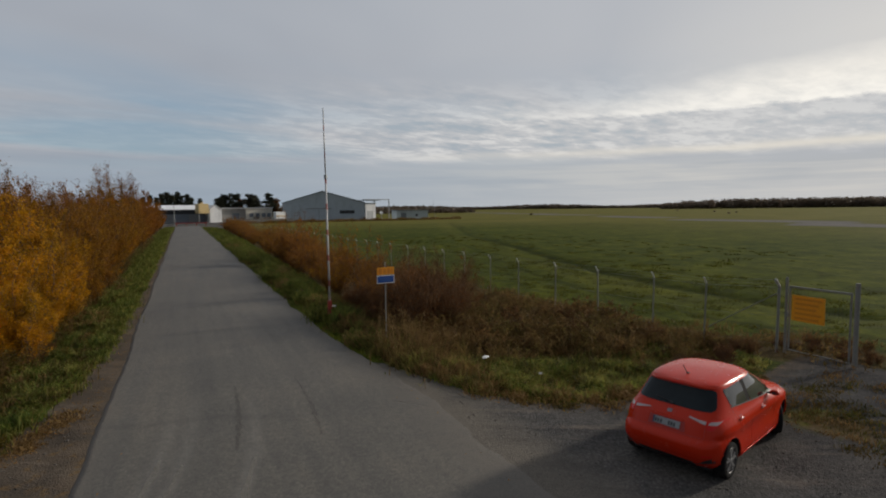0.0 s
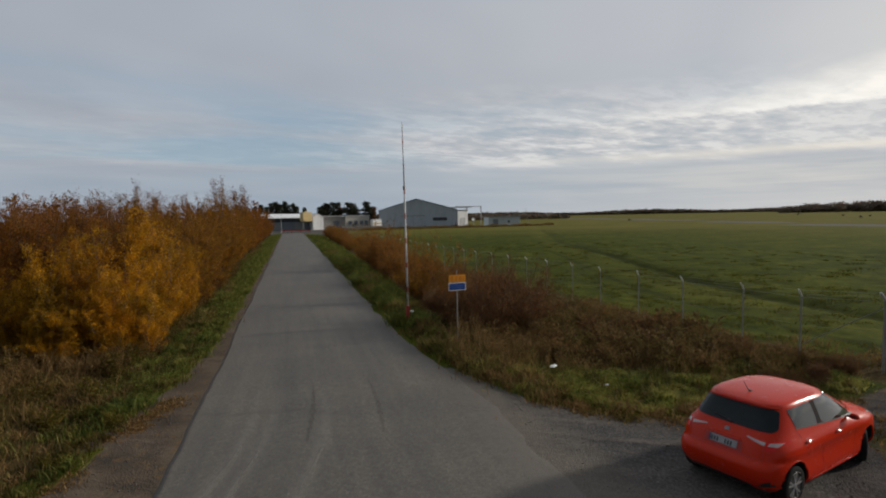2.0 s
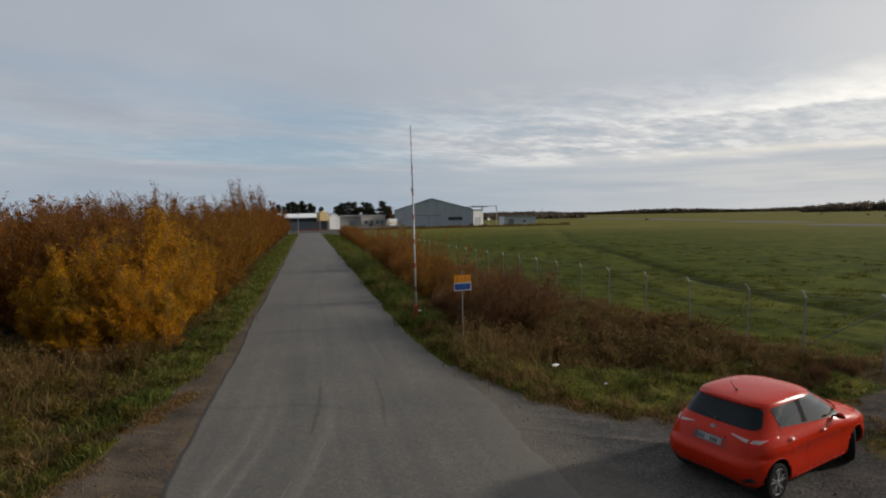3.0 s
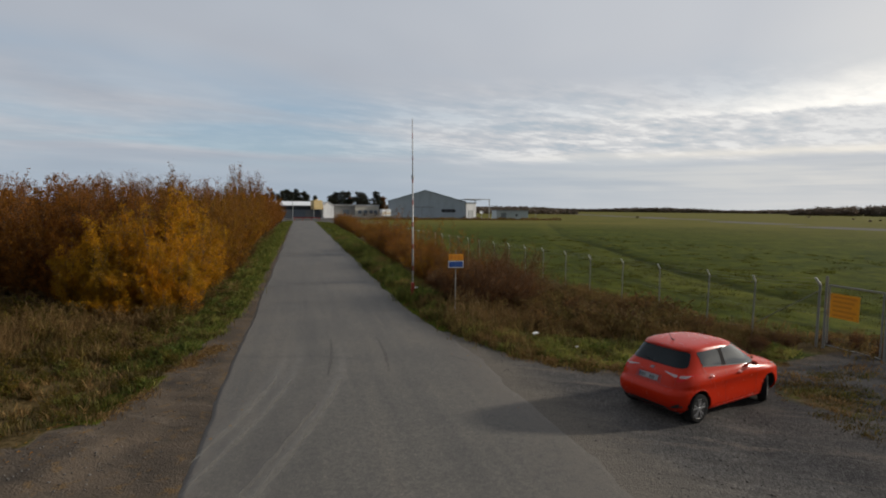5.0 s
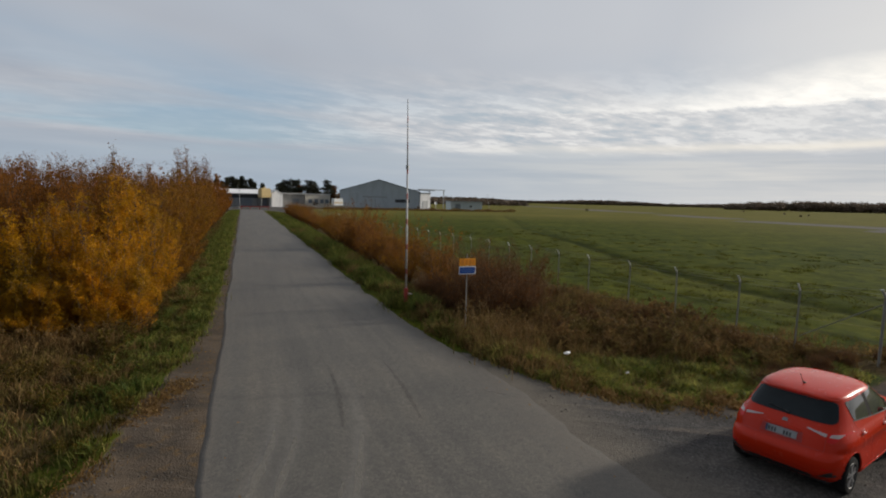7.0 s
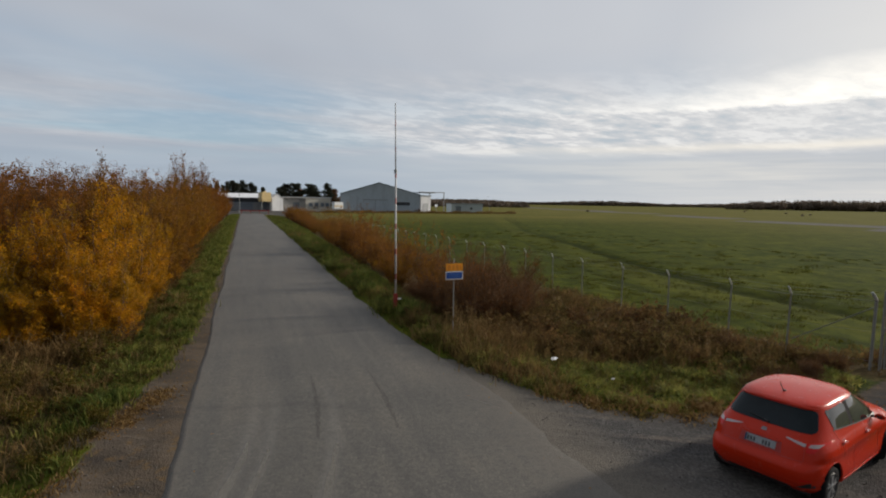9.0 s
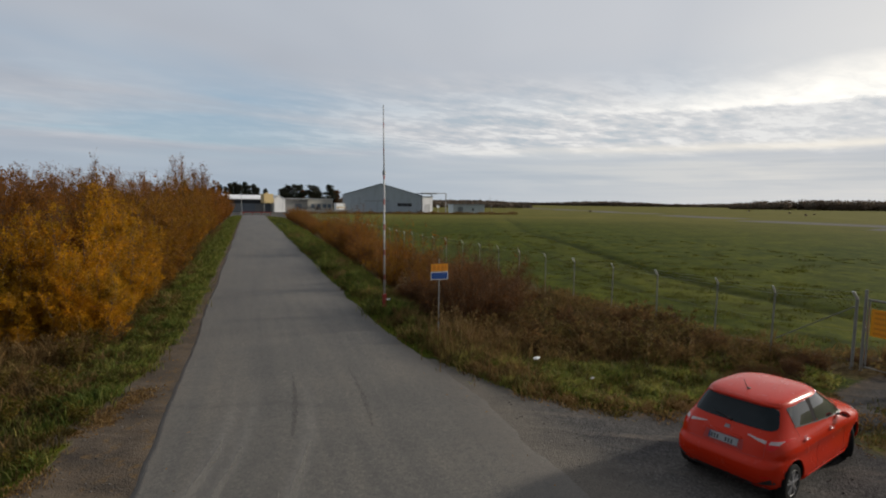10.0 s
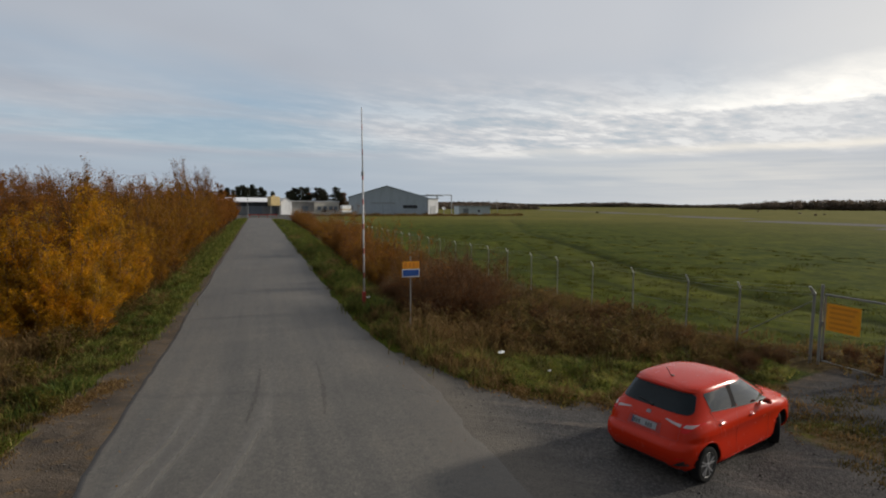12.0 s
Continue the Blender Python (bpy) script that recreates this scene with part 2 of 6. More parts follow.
    grav = k.mix(k.math("MULTIPLY", k.maprange(rut, 0.54, 0.66), k.math("MULTIPLY", k.maprange(n_fine, 0.35, 0.55), 0.42)), grav, (0.215, 0.182, 0.148))
    grav = k.mix(k.math("MULTIPLY", k.maprange(rut, 0.46, 0.36), 0.28), grav, (0.050, 0.045, 0.041))
    grav = k.mix(k.math("MULTIPLY", soil_z, 0.8), grav, k.mix(1.0, grav, (0.90, 0.82, 0.73), "MULTIPLY"))
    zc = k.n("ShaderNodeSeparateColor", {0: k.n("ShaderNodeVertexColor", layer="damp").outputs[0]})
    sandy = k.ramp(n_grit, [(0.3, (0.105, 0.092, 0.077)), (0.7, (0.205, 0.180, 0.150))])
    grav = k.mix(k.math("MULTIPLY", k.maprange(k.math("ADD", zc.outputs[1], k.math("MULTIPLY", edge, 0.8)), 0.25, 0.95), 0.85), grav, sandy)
    # gravel a third darker on the +x side of the forecourt
    dark_gravel = k.maprange(k.math("ADD", zc.outputs[0], k.math("MULTIPLY", edge, 0.5)), 0.3, 0.7)
    grav = k.mix(dark_gravel, grav, k.mix(1.0, grav, (0.66, 0.66, 0.68), "MULTIPLY"))
    gm = k.maprange(k.math("ADD", gravel_z, k.math("MULTIPLY", edge, 0.55)), 0.40, 0.60)
    litter_n = k.noise(at, 3.0, 5, 0.7)
    grav = k.mix(k.math("MULTIPLY", k.maprange(litter_n, 0.56, 0.64), k.math("MULTIPLY", soil_z, 0.7)), grav, (0.16, 0.10, 0.045))
    grav = k.mix(runway_z, grav, k.ramp(n_mid, [(0.3, (0.14, 0.130, 0.120)), (0.7, (0.18, 0.167, 0.155))]))
    col = k.mix(gm, col, grav)
    relief = k.mix(gm, k.math("ADD", k.math("MULTIPLY", n_fine, 0.9), k.math("ADD", k.math("MULTIPLY", n_mid, 1.2), k.math("MULTIPLY", n_tuft, 3.0))), k.math("ADD", k.math("ADD", k.math("MULTIPLY", n_grit, 0.3), k.math("MULTIPLY", rut, 2.2)), k.math("MULTIPLY", k.math("SUBTRACT", 0.6, cells.outputs["Distance"]), 0.6)))
    principled(k, out, col, 0.95, 0.0, relief, 0.6, 0.03, 0.04)
    return m


def asphalt_material():
    m, k, out = material("old_asphalt")
    at = k.n("ShaderNodeNewGeometry").outputs["Position"]
    grit, chip = k.noise(at, 60.0, 3, 0.8), k.n("ShaderNodeTexVoronoi", {"Vector": at, "Scale": 30.0})
    mid, small = k.noise(at, 2.6, 6, 0.65), k.noise(at, 9.0, 5, 0.7)
    big = k.noise(k.vmath("MULTIPLY", at, (1.0, 0.3, 1.0)), 0.45, 5, 0.6)
    streak = k.noise(k.vmath("MULTIPLY", at, (2.6, 0.10, 1.0)), 1.0, 4, 0.6)
    cross = k.noise(k.vmath("MULTIPLY", at, (0.10, 0.5, 1.0)), 1.0, 4, 0.5)
    base = k.ramp(grit, [(0.28, (0.058, 0.054, 0.048)), (0.5, (0.109, 0.101, 0.090)), (0.74, (0.192, 0.178, 0.158))])
    stone = k.ramp(chip.outputs["Color"], [(0.15, (0.72, 0.71, 0.70)), (0.6, (1.0, 0.99, 0.98)), (0.95, (1.5, 1.46, 1.40))])
    base = k.mix(0.5, base, k.mix(1.0, base, stone, "MULTIPLY"))
    tone = k.math("ADD", k.math("MULTIPLY", big, 0.42), k.math("ADD", k.math("MULTIPLY", streak, 0.33), k.math("MULTIPLY", cross, 0.25)))
    base = k.mix(1.0, base, k.ramp(tone, [(0.38, (0.76, 0.76, 0.77)), (0.5, (0.98, 0.97, 0.95)), (0.62, (1.2, 1.15, 1.08))]), "MULTIPLY")
    base = k.mix(1.0, base, k.ramp(small, [(0.32, (0.80, 0.80, 0.80)), (0.68, (1.16, 1.15, 1.13))]), "MULTIPLY")
    base = k.mix(k.math("MULTIPLY", k.maprange(mid, 0.56, 0.72), 0.4), base, (0.080, 0.074, 0.067))
    wear = k.n("ShaderNodeSeparateColor", {0: k.n("ShaderNodeVertexColor", layer="wear").outputs[0]})
    sand = k.ramp(grit, [(0.3, (0.082, 0.071, 0.059)), (0.7, (0.165, 0.143, 0.118))])
    loose = k.math("ADD", wear.outputs[0], k.math("ADD", k.math("MULTIPLY", k.math("SUBTRACT", mid, 0.5), 1.5), k.math("MULTIPLY", k.math("SUBTRACT", small, 0.5), 0.8)))
    base = k.mix(k.math("MULTIPLY", k.maprange(loose, 0.40, 1.0), 0.9), base, sand)
    base = k.mix(k.math("MULTIPLY", k.math("MULTIPLY", wear.outputs[1], k.maprange(mid, 0.2, 0.5)), 0.20), base, (0.30, 0.28, 0.25))
    crack = k.math("MULTIPLY", wear.outputs[2], k.maprange(small, 0.40, 0.55))
    base = k.mix(k.math("MULTIPLY", crack, 0.6), base, (0.045, 0.042, 0.039))
    principled(k, out, base, k.math("ADD", 0.62, k.math("MULTIPLY", grit, 0.2)), 0.0, k.math("ADD", k.math("MULTIPLY", grit, 0.6), small), 0.45, 0.010, 0.42)
    return m


def car_paint():
    m, k, out = material("red_car_paint")
    at = k.n("ShaderNodeTexCoord").outputs["Object"]
    dust = k.noise(at, 5.0, 5, 0.65)
    base = k.mix(k.math("MULTIPLY", k.maprange(dust, 0.5, 0.8), 0.12), (0.52, 0.022, 0.003), (0.28, 0.06, 0.035))
    principled(k, out, base, k.math("ADD", 0.20, k.math("MULTIPLY", dust, 0.12)), 0.0, None, spec=0.22, coat=0.14)
    return m


def boom_paint():
    """White tube with red bands, chalky and stained."""
    m, k, out = material("banded_boom_paint")
    at = k.n("ShaderNodeTexCoord").outputs["Object"]
    zz = k.n("ShaderNodeSeparateXYZ", {0: at}).outputs[2]
    ph = k.math("FRACT", k.math("DIVIDE", k.math("ADD", zz, 0.35), 1.0))
    n_ = k.noise(at, 12.0, 5)
    red = k.maprange(k.math("ADD", ph, k.math("MULTIPLY", k.math("SUBTRACT", n_, 0.5), 0.05)), 0.76, 0.80)
    base = k.mix(red, k.ramp(n_, [(0.3, (0.40, 0.40, 0.40)), (0.7, (0.60, 0.60, 0.60))]), k.ramp(n_, [(0.3, (0.26, 0.09, 0.08)), (0.7, (0.40, 0.15, 0.13))]))
    principled(k, out, base, 0.5, 0.0, n_, 0.1, 0.003)
    return m


def rubber(name="rubber_mark", colour=(0.055, 0.053, 0.051), cover=0.30):
    """A worn mark: patchy, the asphalt shows through."""
    m, k, out = material(name)
    at = k.n("ShaderNodeNewGeometry").outputs["Position"]
    n_ = k.math("ADD", k.math("MULTIPLY", k.noise(at, 26.0, 5, 0.7), 0.5), k.math("MULTIPLY", k.noise(k.vmath("MULTIPLY", at, (1.0, 0.18, 1.0)), 22.0, 4, 0.6), 0.5))
    p = k.n("ShaderNodeBsdfPrincipled", {"Base Color": colour, "Roughness": 0.8, "Specular IOR Level": 0.1})
    c = k.n("ShaderNodeBsdfTransparent")
    mixed = k.n("ShaderNodeMixShader", {0: k.maprange(n_, 0.36, 0.64, 0.0, cover), 1: c.outputs[0], 2: p.outputs[0]})
    k.t.links.new(mixed.outputs[0], out.inputs[0])
    return m


def corrugated(name, colour, pitch=0.25):
    """Profiled sheet: ribs across the horizontal run of the wall."""
    m, k, out = material(name)
    at = k.n("ShaderNodeTexCoord").outputs["Object"]
    s = k.n("ShaderNodeSeparateXYZ", {0: at})
    run = k.math("ADD", s.outputs[0], s.outputs[1])
    rib = k.math("PINGPONG", run, pitch)
    n_, big = k.noise(at, 2.0, 4), k.noise(k.vmath("MULTIPLY", at, (1.0, 1.0, 0.25)), 0.5, 4)
    base = k.ramp(n_, [(0.3, tuple(c * 0.88 for c in colour)), (0.7, tuple(min(1, c * 1.1) for c in colour))])
    base = k.mix(k.math("MULTIPLY", k.maprange(big, 0.5, 0.72), 0.35), base, tuple(c * 0.55 for c in colour))
    principled(k, out, base, 0.55, 0.0, rib, 0.5, 0.05)
    return m


M = dict(
    # paint_dark: body red darkened, for shut lines and painted recess shade
    ground=ground_material(), asphalt=asphalt_material(), paint=car_paint(), paint_dark=plain("shade_toned_red", (0.36, 0.012, 0.004), 0.4), film_black=plain("matt_black_film", (0.030, 0.027, 0.027), 0.9, 0.0, 0.1), handle=plain("polished_red_handle", (0.50, 0.05, 0.03), 0.12, 0.0, 0.8, 1.0), boom=boom_paint(),
    tyre=worn("tyre_rubber", (0.013, 0.013, 0.014), 0.9, grain=60, spec=0.12), black=plain("black_plastic", (0.018, 0.018, 0.019), 0.55),
    alloy=plain("brushed_alloy", (0.40, 0.40, 0.41), 0.35, 0.6), chrome=plain("chrome", (0.22, 0.19, 0.19), 0.35, 1.0),
    glass=plain("tinted_glass", (0.011, 0.017, 0.020), 0.08, 0.0, 0.22), glass_side=plain("side_glass", (0.018, 0.021, 0.022), 0.04, 0.0, 0.9, 0.5),
    lamp_red=plain("red_lamp_lens", (0.60, 0.008, 0.006), 0.12, 0.0, 0.4), lamp_clear=plain("clear_lamp_lens", (0.46, 0.37, 0.35), 0.10, 0.0, 0.8),
    plate=plain("number_plate_white", (0.27, 0.275, 0.28), 0.4), ink=plain("dark_ink", (0.03, 0.03, 0.035), 0.6),
    galv=worn("galvanised_steel", (0.34, 0.35, 0.355), 0.5, 0.55, 30, 3), rail=worn("weathered_steel", (0.27, 0.28, 0.285), 0.6, 0.4, 30, 3),
    orange=worn("orange_sign_paint", (0.86, 0.34, 0.010), 0.45, grain=25, depth=0.12), orange_dark=plain("faded_orange_lettering", (0.66, 0.23, 0.012), 0.6),
    blue=worn("blue_sign_paint", (0.004, 0.060, 0.30), 0.6, grain=25, depth=0.12), navy=plain("dark_blue_film", (0.02, 0.035, 0.10), 0.5), white=worn("white_paint", (0.82, 0.83, 0.83), 0.5, grain=25, depth=0.1),
    redpost=worn("red_post_paint", (0.36, 0.045, 0.035), 0.55, grain=25), concrete=worn("weathered_concrete", (0.36, 0.35, 0.33), 0.9, grain=8, stain=0.6),
    hangar=corrugated("blue_grey_profiled_sheet", (0.43, 0.50, 0.55), 0.5), hangar_roof=corrugated("grey_roof_sheet", (0.22, 0.26, 0.29), 0.5),
    pale=corrugated("pale_sheet", (0.62, 0.63, 0.63), 0.5), white_roof=corrugated("white_roof_sheet", (0.88, 0.885, 0.89), 0.5), dark=plain("dark_opening", (0.03, 0.033, 0.037), 0.5),
    slate=corrugated("slate_grey_sheet", (0.17, 0.20, 0.235), 0.5), beige=worn("beige_render", (0.66, 0.62, 0.53), 0.85, grain=3, stain=0.4), ochre=worn("ochre_tank_paint", (0.66, 0.50, 0.24), 0.6, grain=3, stain=0.5),
    bark=worn("brown_bark", (0.085, 0.058, 0.040), 0.9, grain=20), twig=plain("brown_twigs", (0.115, 0.068, 0.038), 0.9, spec=0.1),
    gold=leafy("golden_leaves", [(0.37, 0.165, 0.007), (0.48, 0.225, 0.008), (0.57, 0.288, 0.009), (0.40, 0.220, 0.012), (0.62, 0.332, 0.010)], 0.48, patch=(0.30, 0.185, 0.012)),
    amber=leafy("amber_leaves", [(0.16, 0.071, 0.010), (0.25, 0.112, 0.011), (0.33, 0.150, 0.012), (0.23, 0.113, 0.014), (0.37, 0.176, 0.013)], 0.48, patch=(0.27, 0.152, 0.014)),
    rust=leafy("rust_leaves", [(0.135, 0.053, 0.011), (0.21, 0.080, 0.012), (0.28, 0.109, 0.014), (0.190, 0.083, 0.014), (0.33, 0.133, 0.016)], 0.5, patch=(0.26, 0.113, 0.016)),
    dusk=leafy("dark_brown_leaves", [(0.110, 0.047, 0.018), (0.168, 0.071, 0.023), (0.23, 0.100, 0.030)], patch=(0.175, 0.078, 0.022)),
    blades=leafy("grass_blades", [(0.034, 0.042, 0.008), (0.070, 0.080, 0.014), (0.115, 0.115, 0.024), (0.15, 0.115, 0.040), (0.085, 0.055, 0.022)], 0.3, patch=(0.105, 0.070, 0.030)),
    lush=leafy("bank_grass_blades", [(0.068, 0.102, 0.022), (0.140, 0.188, 0.036), (0.225, 0.255, 0.055), (0.30, 0.250, 0.085)], 0.5, patch=(0.220, 0.205, 0.055)),
    verge=leafy("green_verge_blades", [(0.046, 0.076, 0.018), (0.090, 0.132, 0.029), (0.148, 0.188, 0.040), (0.235, 0.208, 0.060)], 0.5, patch=(0.160, 0.155, 0.040)),
    hedge=leafy("brown_hedge_leaves", [(0.175, 0.072, 0.018), (0.265, 0.108, 0.020), (0.355, 0.142, 0.021), (0.240, 0.116, 0.024), (0.40, 0.165, 0.021)], 0.5, patch=(0.260, 0.135, 0.028)),
    turf=leafy("short_meadow_turf", [(0.040, 0.055, 0.007), (0.068, 0.084, 0.009), (0.104, 0.110, 0.013), (0.136, 0.112, 0.021)], 0.4, patch=(0.094, 0.092, 0.012)),
    straw=leafy("dry_straw", [(0.12, 0.075, 0.028), (0.19, 0.122, 0.048), (0.28, 0.190, 0.080), (0.15, 0.082, 0.030)], 0.35),
    weed=leafy("dry_brown_weeds", [(0.095, 0.056, 0.026), (0.170, 0.104, 0.046), (0.26, 0.168, 0.074), (0.15, 0.128, 0.040)], 0.45, 0.9, patch=(0.13, 0.112, 0.034)),
    olive=leafy("olive_undergrowth", [(0.045, 0.058, 0.010), (0.100, 0.105, 0.018), (0.165, 0.132, 0.022), (0.065, 0.082, 0.013), (0.19, 0.125, 0.026), (0.12, 0.075, 0.022)], 0.45, patch=(0.150, 0.102, 0.027)),
    bramble=leafy("brown_bramble", [(0.145, 0.086, 0.040), (0.188, 0.114, 0.052), (0.215, 0.138, 0.064), (0.162, 0.128, 0.046), (0.200, 0.112, 0.052)], 0.5, patch=(0.160, 0.140, 0.044)),
    pine=leafy("dark_pine_needles", [(0.026, 0.032, 0.022), (0.044, 0.050, 0.030), (0.062, 0.062, 0.036)], 0.15),
    # wood_far: leaf colours lightened to stand in for haze over the distance
    wood_far=leafy("haze_lifted_wood", [(0.115, 0.100, 0.080), (0.145, 0.110, 0.084), (0.175, 0.122, 0.088), (0.105, 0.102, 0.075)], 0.3),
    # tip: fence steel lightened, the sunlit look of the arms in its colour
    tip=worn("sunlit_arm_steel", (0.56, 0.565, 0.55), 0.5, 0.1, 30, 3), fence_grey=worn("dull_fence_steel", (0.235, 0.23, 0.21), 0.7, 0.0, 30, 3), wire=plain("dull_wire", (0.05, 0.055, 0.045), 0.8, 0.0, 0.2), sign_text=plain("faded_sign_lettering", (0.035, 0.13, 0.40), 0.6),
    stone=leafy("gravel_stone", [(0.065, 0.061, 0.057), (0.09, 0.085, 0.080), (0.118, 0.112, 0.106), (0.16, 0.152, 0.145)], 0.0, 0.9),
    paper=plain("white_litter", (0.78, 0.79, 0.80), 0.6), skid=rubber(), scuff=rubber("sandy_scuff", (0.26, 0.245, 0.22), 0.6), dust=rubber("pale_dust", (0.27, 0.25, 0.215), 0.62),
)

# ---- mesh helpers ----


def mesh_np(name, v, faces):
    """A mesh from arrays: vertices (n, 3) and faces (m, k)."""
    me = bpy.data.meshes.new(name)
    v = np.ascontiguousarray(v, dtype=np.float32)
    f = np.ascontiguousarray(faces, dtype=np.int32)
    me.vertices.add(len(v))
    me.vertices.foreach_set("co", v.ravel())
    me.loops.add(f.size)
    me.polygons.add(len(f))
    me.polygons.foreach_set("loop_start", np.arange(0, f.size, f.shape[1], dtype=np.int32))
    me.polygons.foreach_set("vertices", f.ravel())
    me.update(calc_edges=True)
    return me


def part(name, bm, mat, parent, label="", smooth=False):
    """Links a bmesh, or a finished mesh, as one mesh object under a thing."""
    if isinstance(bm, bpy.types.Mesh):
        me = bm
    else:
        me = bpy.data.meshes.new(name)
        bm.to_mesh(me)
        bm.free()
    if not me.materials:
        me.materials.append(mat)
    if smooth:
        me.polygons.foreach_set("use_smooth", np.ones(len(me.polygons), dtype=bool))
    ob = new(name, me)
    ob.parent = parent
    if label:
        ob["label"] = label
    return ob


def thing(name, m, label, category, group="", kind=""):
    """An Empty at the base of a thing, for its parts."""
    ob = new(name)
    ob.empty_display_size = 0.2
    ob.matrix_basis = m
    return tagged(ob, label, category, group, kind)


def solo(name, bm, mat, label, category, kind="", smooth=False, group=""):
    ob = part(name, bm, mat, None, "", smooth)
    return tagged(ob, label, category, group, kind)


def box(bm, x0, x1, y0, y1, z0, z1, bevel=0.0):
    r = bmesh.ops.create_cube(bm, size=1.0)
    for v in r["verts"]:
        v.co = Vector((x0 + (v.co.x + 0.5) * (x1 - x0), y0 + (v.co.y + 0.5) * (y1 - y0), z0 + (v.co.z + 0.5) * (z1 - z0)))
    if bevel:
        es = list({e for v in r["verts"] for e in v.link_edges})
        bmesh.ops.bevel(bm, geom=es, offset=bevel, segments=2, affect="EDGES")
    return bm


def boxed(*a, bevel=0.0):
    return box(bmesh.new(), *a, bevel=bevel)


def tube(bm, p0, p1, r0, r1=None, seg=10, caps=True):
    p0, p1 = Vector(p0), Vector(p1)
    r1 = r0 if r1 is None else r1
    q = (p1 - p0).to_track_quat("Z", "Y")
    ring = []
    for p, r in ((p0, r0), (p1, r1)):
        ring.append([bm.verts.new(p + q @ Vector((r * math.cos(a), r * math.sin(a), 0))) for a in (2 * math.pi * i / seg for i in range(seg))])
    for i in range(seg):
        bm.faces.new((ring[0][i], ring[0][(i + 1) % seg], ring[1][(i + 1) % seg], ring[1][i]))
    if caps:
        bm.faces.new(ring[0][::-1]), bm.faces.new(ring[1])
    return bm


def tubed(*a, **kw):
    return tube(bmesh.new(), *a, **kw)


def lathe(profile, seg=32, axis="y"):
    """A turned shape: profile of (radius, along)."""
    bm = bmesh.new()
    rings = []
    for r, h in profile:
        row = []
        for i in range(seg):
            a = 2 * math.pi * i / seg
            row.append(bm.verts.new((r * math.cos(a), h, r * math.sin(a)) if axis == "y" else (r * math.cos(a), r * math.sin(a), h)))
        rings.append(row)
    for a, b in zip(rings, rings[1:]):
        for i in range(seg):
            j = (i + 1) % seg
            bm.faces.new((a[i], a[j], b[j], b[i]))
    bmesh.ops.recalc_face_normals(bm, faces=bm.faces)
    return bm


def sticks_np(p0, p1, r0, r1, sides=3):
    """Tapered twigs as arrays."""
    n = len(p0)
    d = p1 - p0
    d = d / np.maximum(np.linalg.norm(d, axis=1, keepdims=True), 1e-6)
    ref = np.where(np.abs(d[:, 2:3]) > 0.9, np.array([[1.0, 0, 0]]), np.array([[0, 0, 1.0]]))
    u = np.cross(d, ref)
    u /= np.linalg.norm(u, axis=1, keepdims=True)
    w = np.cross(d, u)
    vs = []
    for p, r in ((p0, r0), (p1, r1)):
        for i in range(sides):
            a = 2 * math.pi * i / sides
            vs.append(p + (u * math.cos(a) + w * math.sin(a)) * np.reshape(r, (-1, 1)))
    v = np.stack(vs, 1).reshape(-1, 3)
    base = np.arange(n)[:, None] * (2 * sides)
    f = [base + np.array([[i, (i + 1) % sides, sides + (i + 1) % sides, sides + i]]) for i in range(sides)]
    return v, np.concatenate(f, 0)


def leaves_np(c, size, rng, droop=0.3):
    """Small four-cornered leaves at the points c."""
    n = len(c)
    a = rng.normal(size=(n, 3))
    a[:, 2] -= droop
    a /= np.linalg.norm(a, axis=1, keepdims=True)
    b = np.cross(a, rng.normal(size=(n, 3)))
    b /= np.maximum(np.linalg.norm(b, axis=1, keepdims=True), 1e-6)
    s = size * rng.uniform(0.6, 1.3, (n, 1))
    v = np.stack([c - a * s * 0.5, c + b * s * 0.32, c + a * s * 0.6, c - b * s * 0.32], 1).reshape(-1, 3)
    f = np.arange(4 * n).reshape(n, 4)
    return v, f


def blades_np(base, height, lean, width, rng):
    """Bent grass blades: a quad and a tip each."""
    n = len(base)
    ang = rng.uniform(0, 2 * math.pi, n)
    side = np.stack([np.cos(ang), np.sin(ang), np.zeros(n)], 1) * (width * rng.uniform(0.6, 1.4, n))[:, None]
    la = rng.uniform(0, 2 * math.pi, n)
    off = np.stack([np.cos(la), np.sin(la), np.zeros(n)], 1) * (lean * height * rng.uniform(0.3, 1.2, n))[:, None]
    hz = np.stack([np.zeros(n), np.zeros(n), height], 1)
    v = np.stack([base - side, base + side, base + hz * 0.6 + off * 0.4 + side * 0.7, base + hz * 0.6 + off * 0.4 - side * 0.7, base + hz * 0.95 + off], 1).reshape(-1, 3)
    k = np.arange(n)[:, None] * 5
    f = np.concatenate([k + np.array([[0, 1, 2]]), k + np.array([[0, 2, 3]]), k + np.array([[3, 2, 4]])], 0)
    return v, f

# ---- ground and road ----
ROAD_L, ROAD_R, ROAD_END = 3.93, 10.16, 166.0


def step(a, b, v):
    t = np.clip((v - a) / (b - a), 0, 1)
    return t * t * (3 - 2 * t)


def grass_edge(x):
    """Where the gravel forecourt ends and the grass bank begins."""
    return np.interp(x, [10.6, 11.0, 11.45, 11.75, 12.7, 13.7, 15.5, 17.7, 20.0, 22.0, 26.0], [12.5, 11.2, 10.15, 8.95, 7.95, 7.25, 6.65, 6.4, 7.0, 7.4, 7.6])


def left_edge(x):
    """How far up the road the bare shoulder beside the asphalt reaches."""
    return np.interp(x, [-3.0, 0.6, 1.74, 2.2, 2.6, 3.2, 3.9], [4.6, 5.7, 6.4, 7.7, 10.2, 11.6, 12.9])


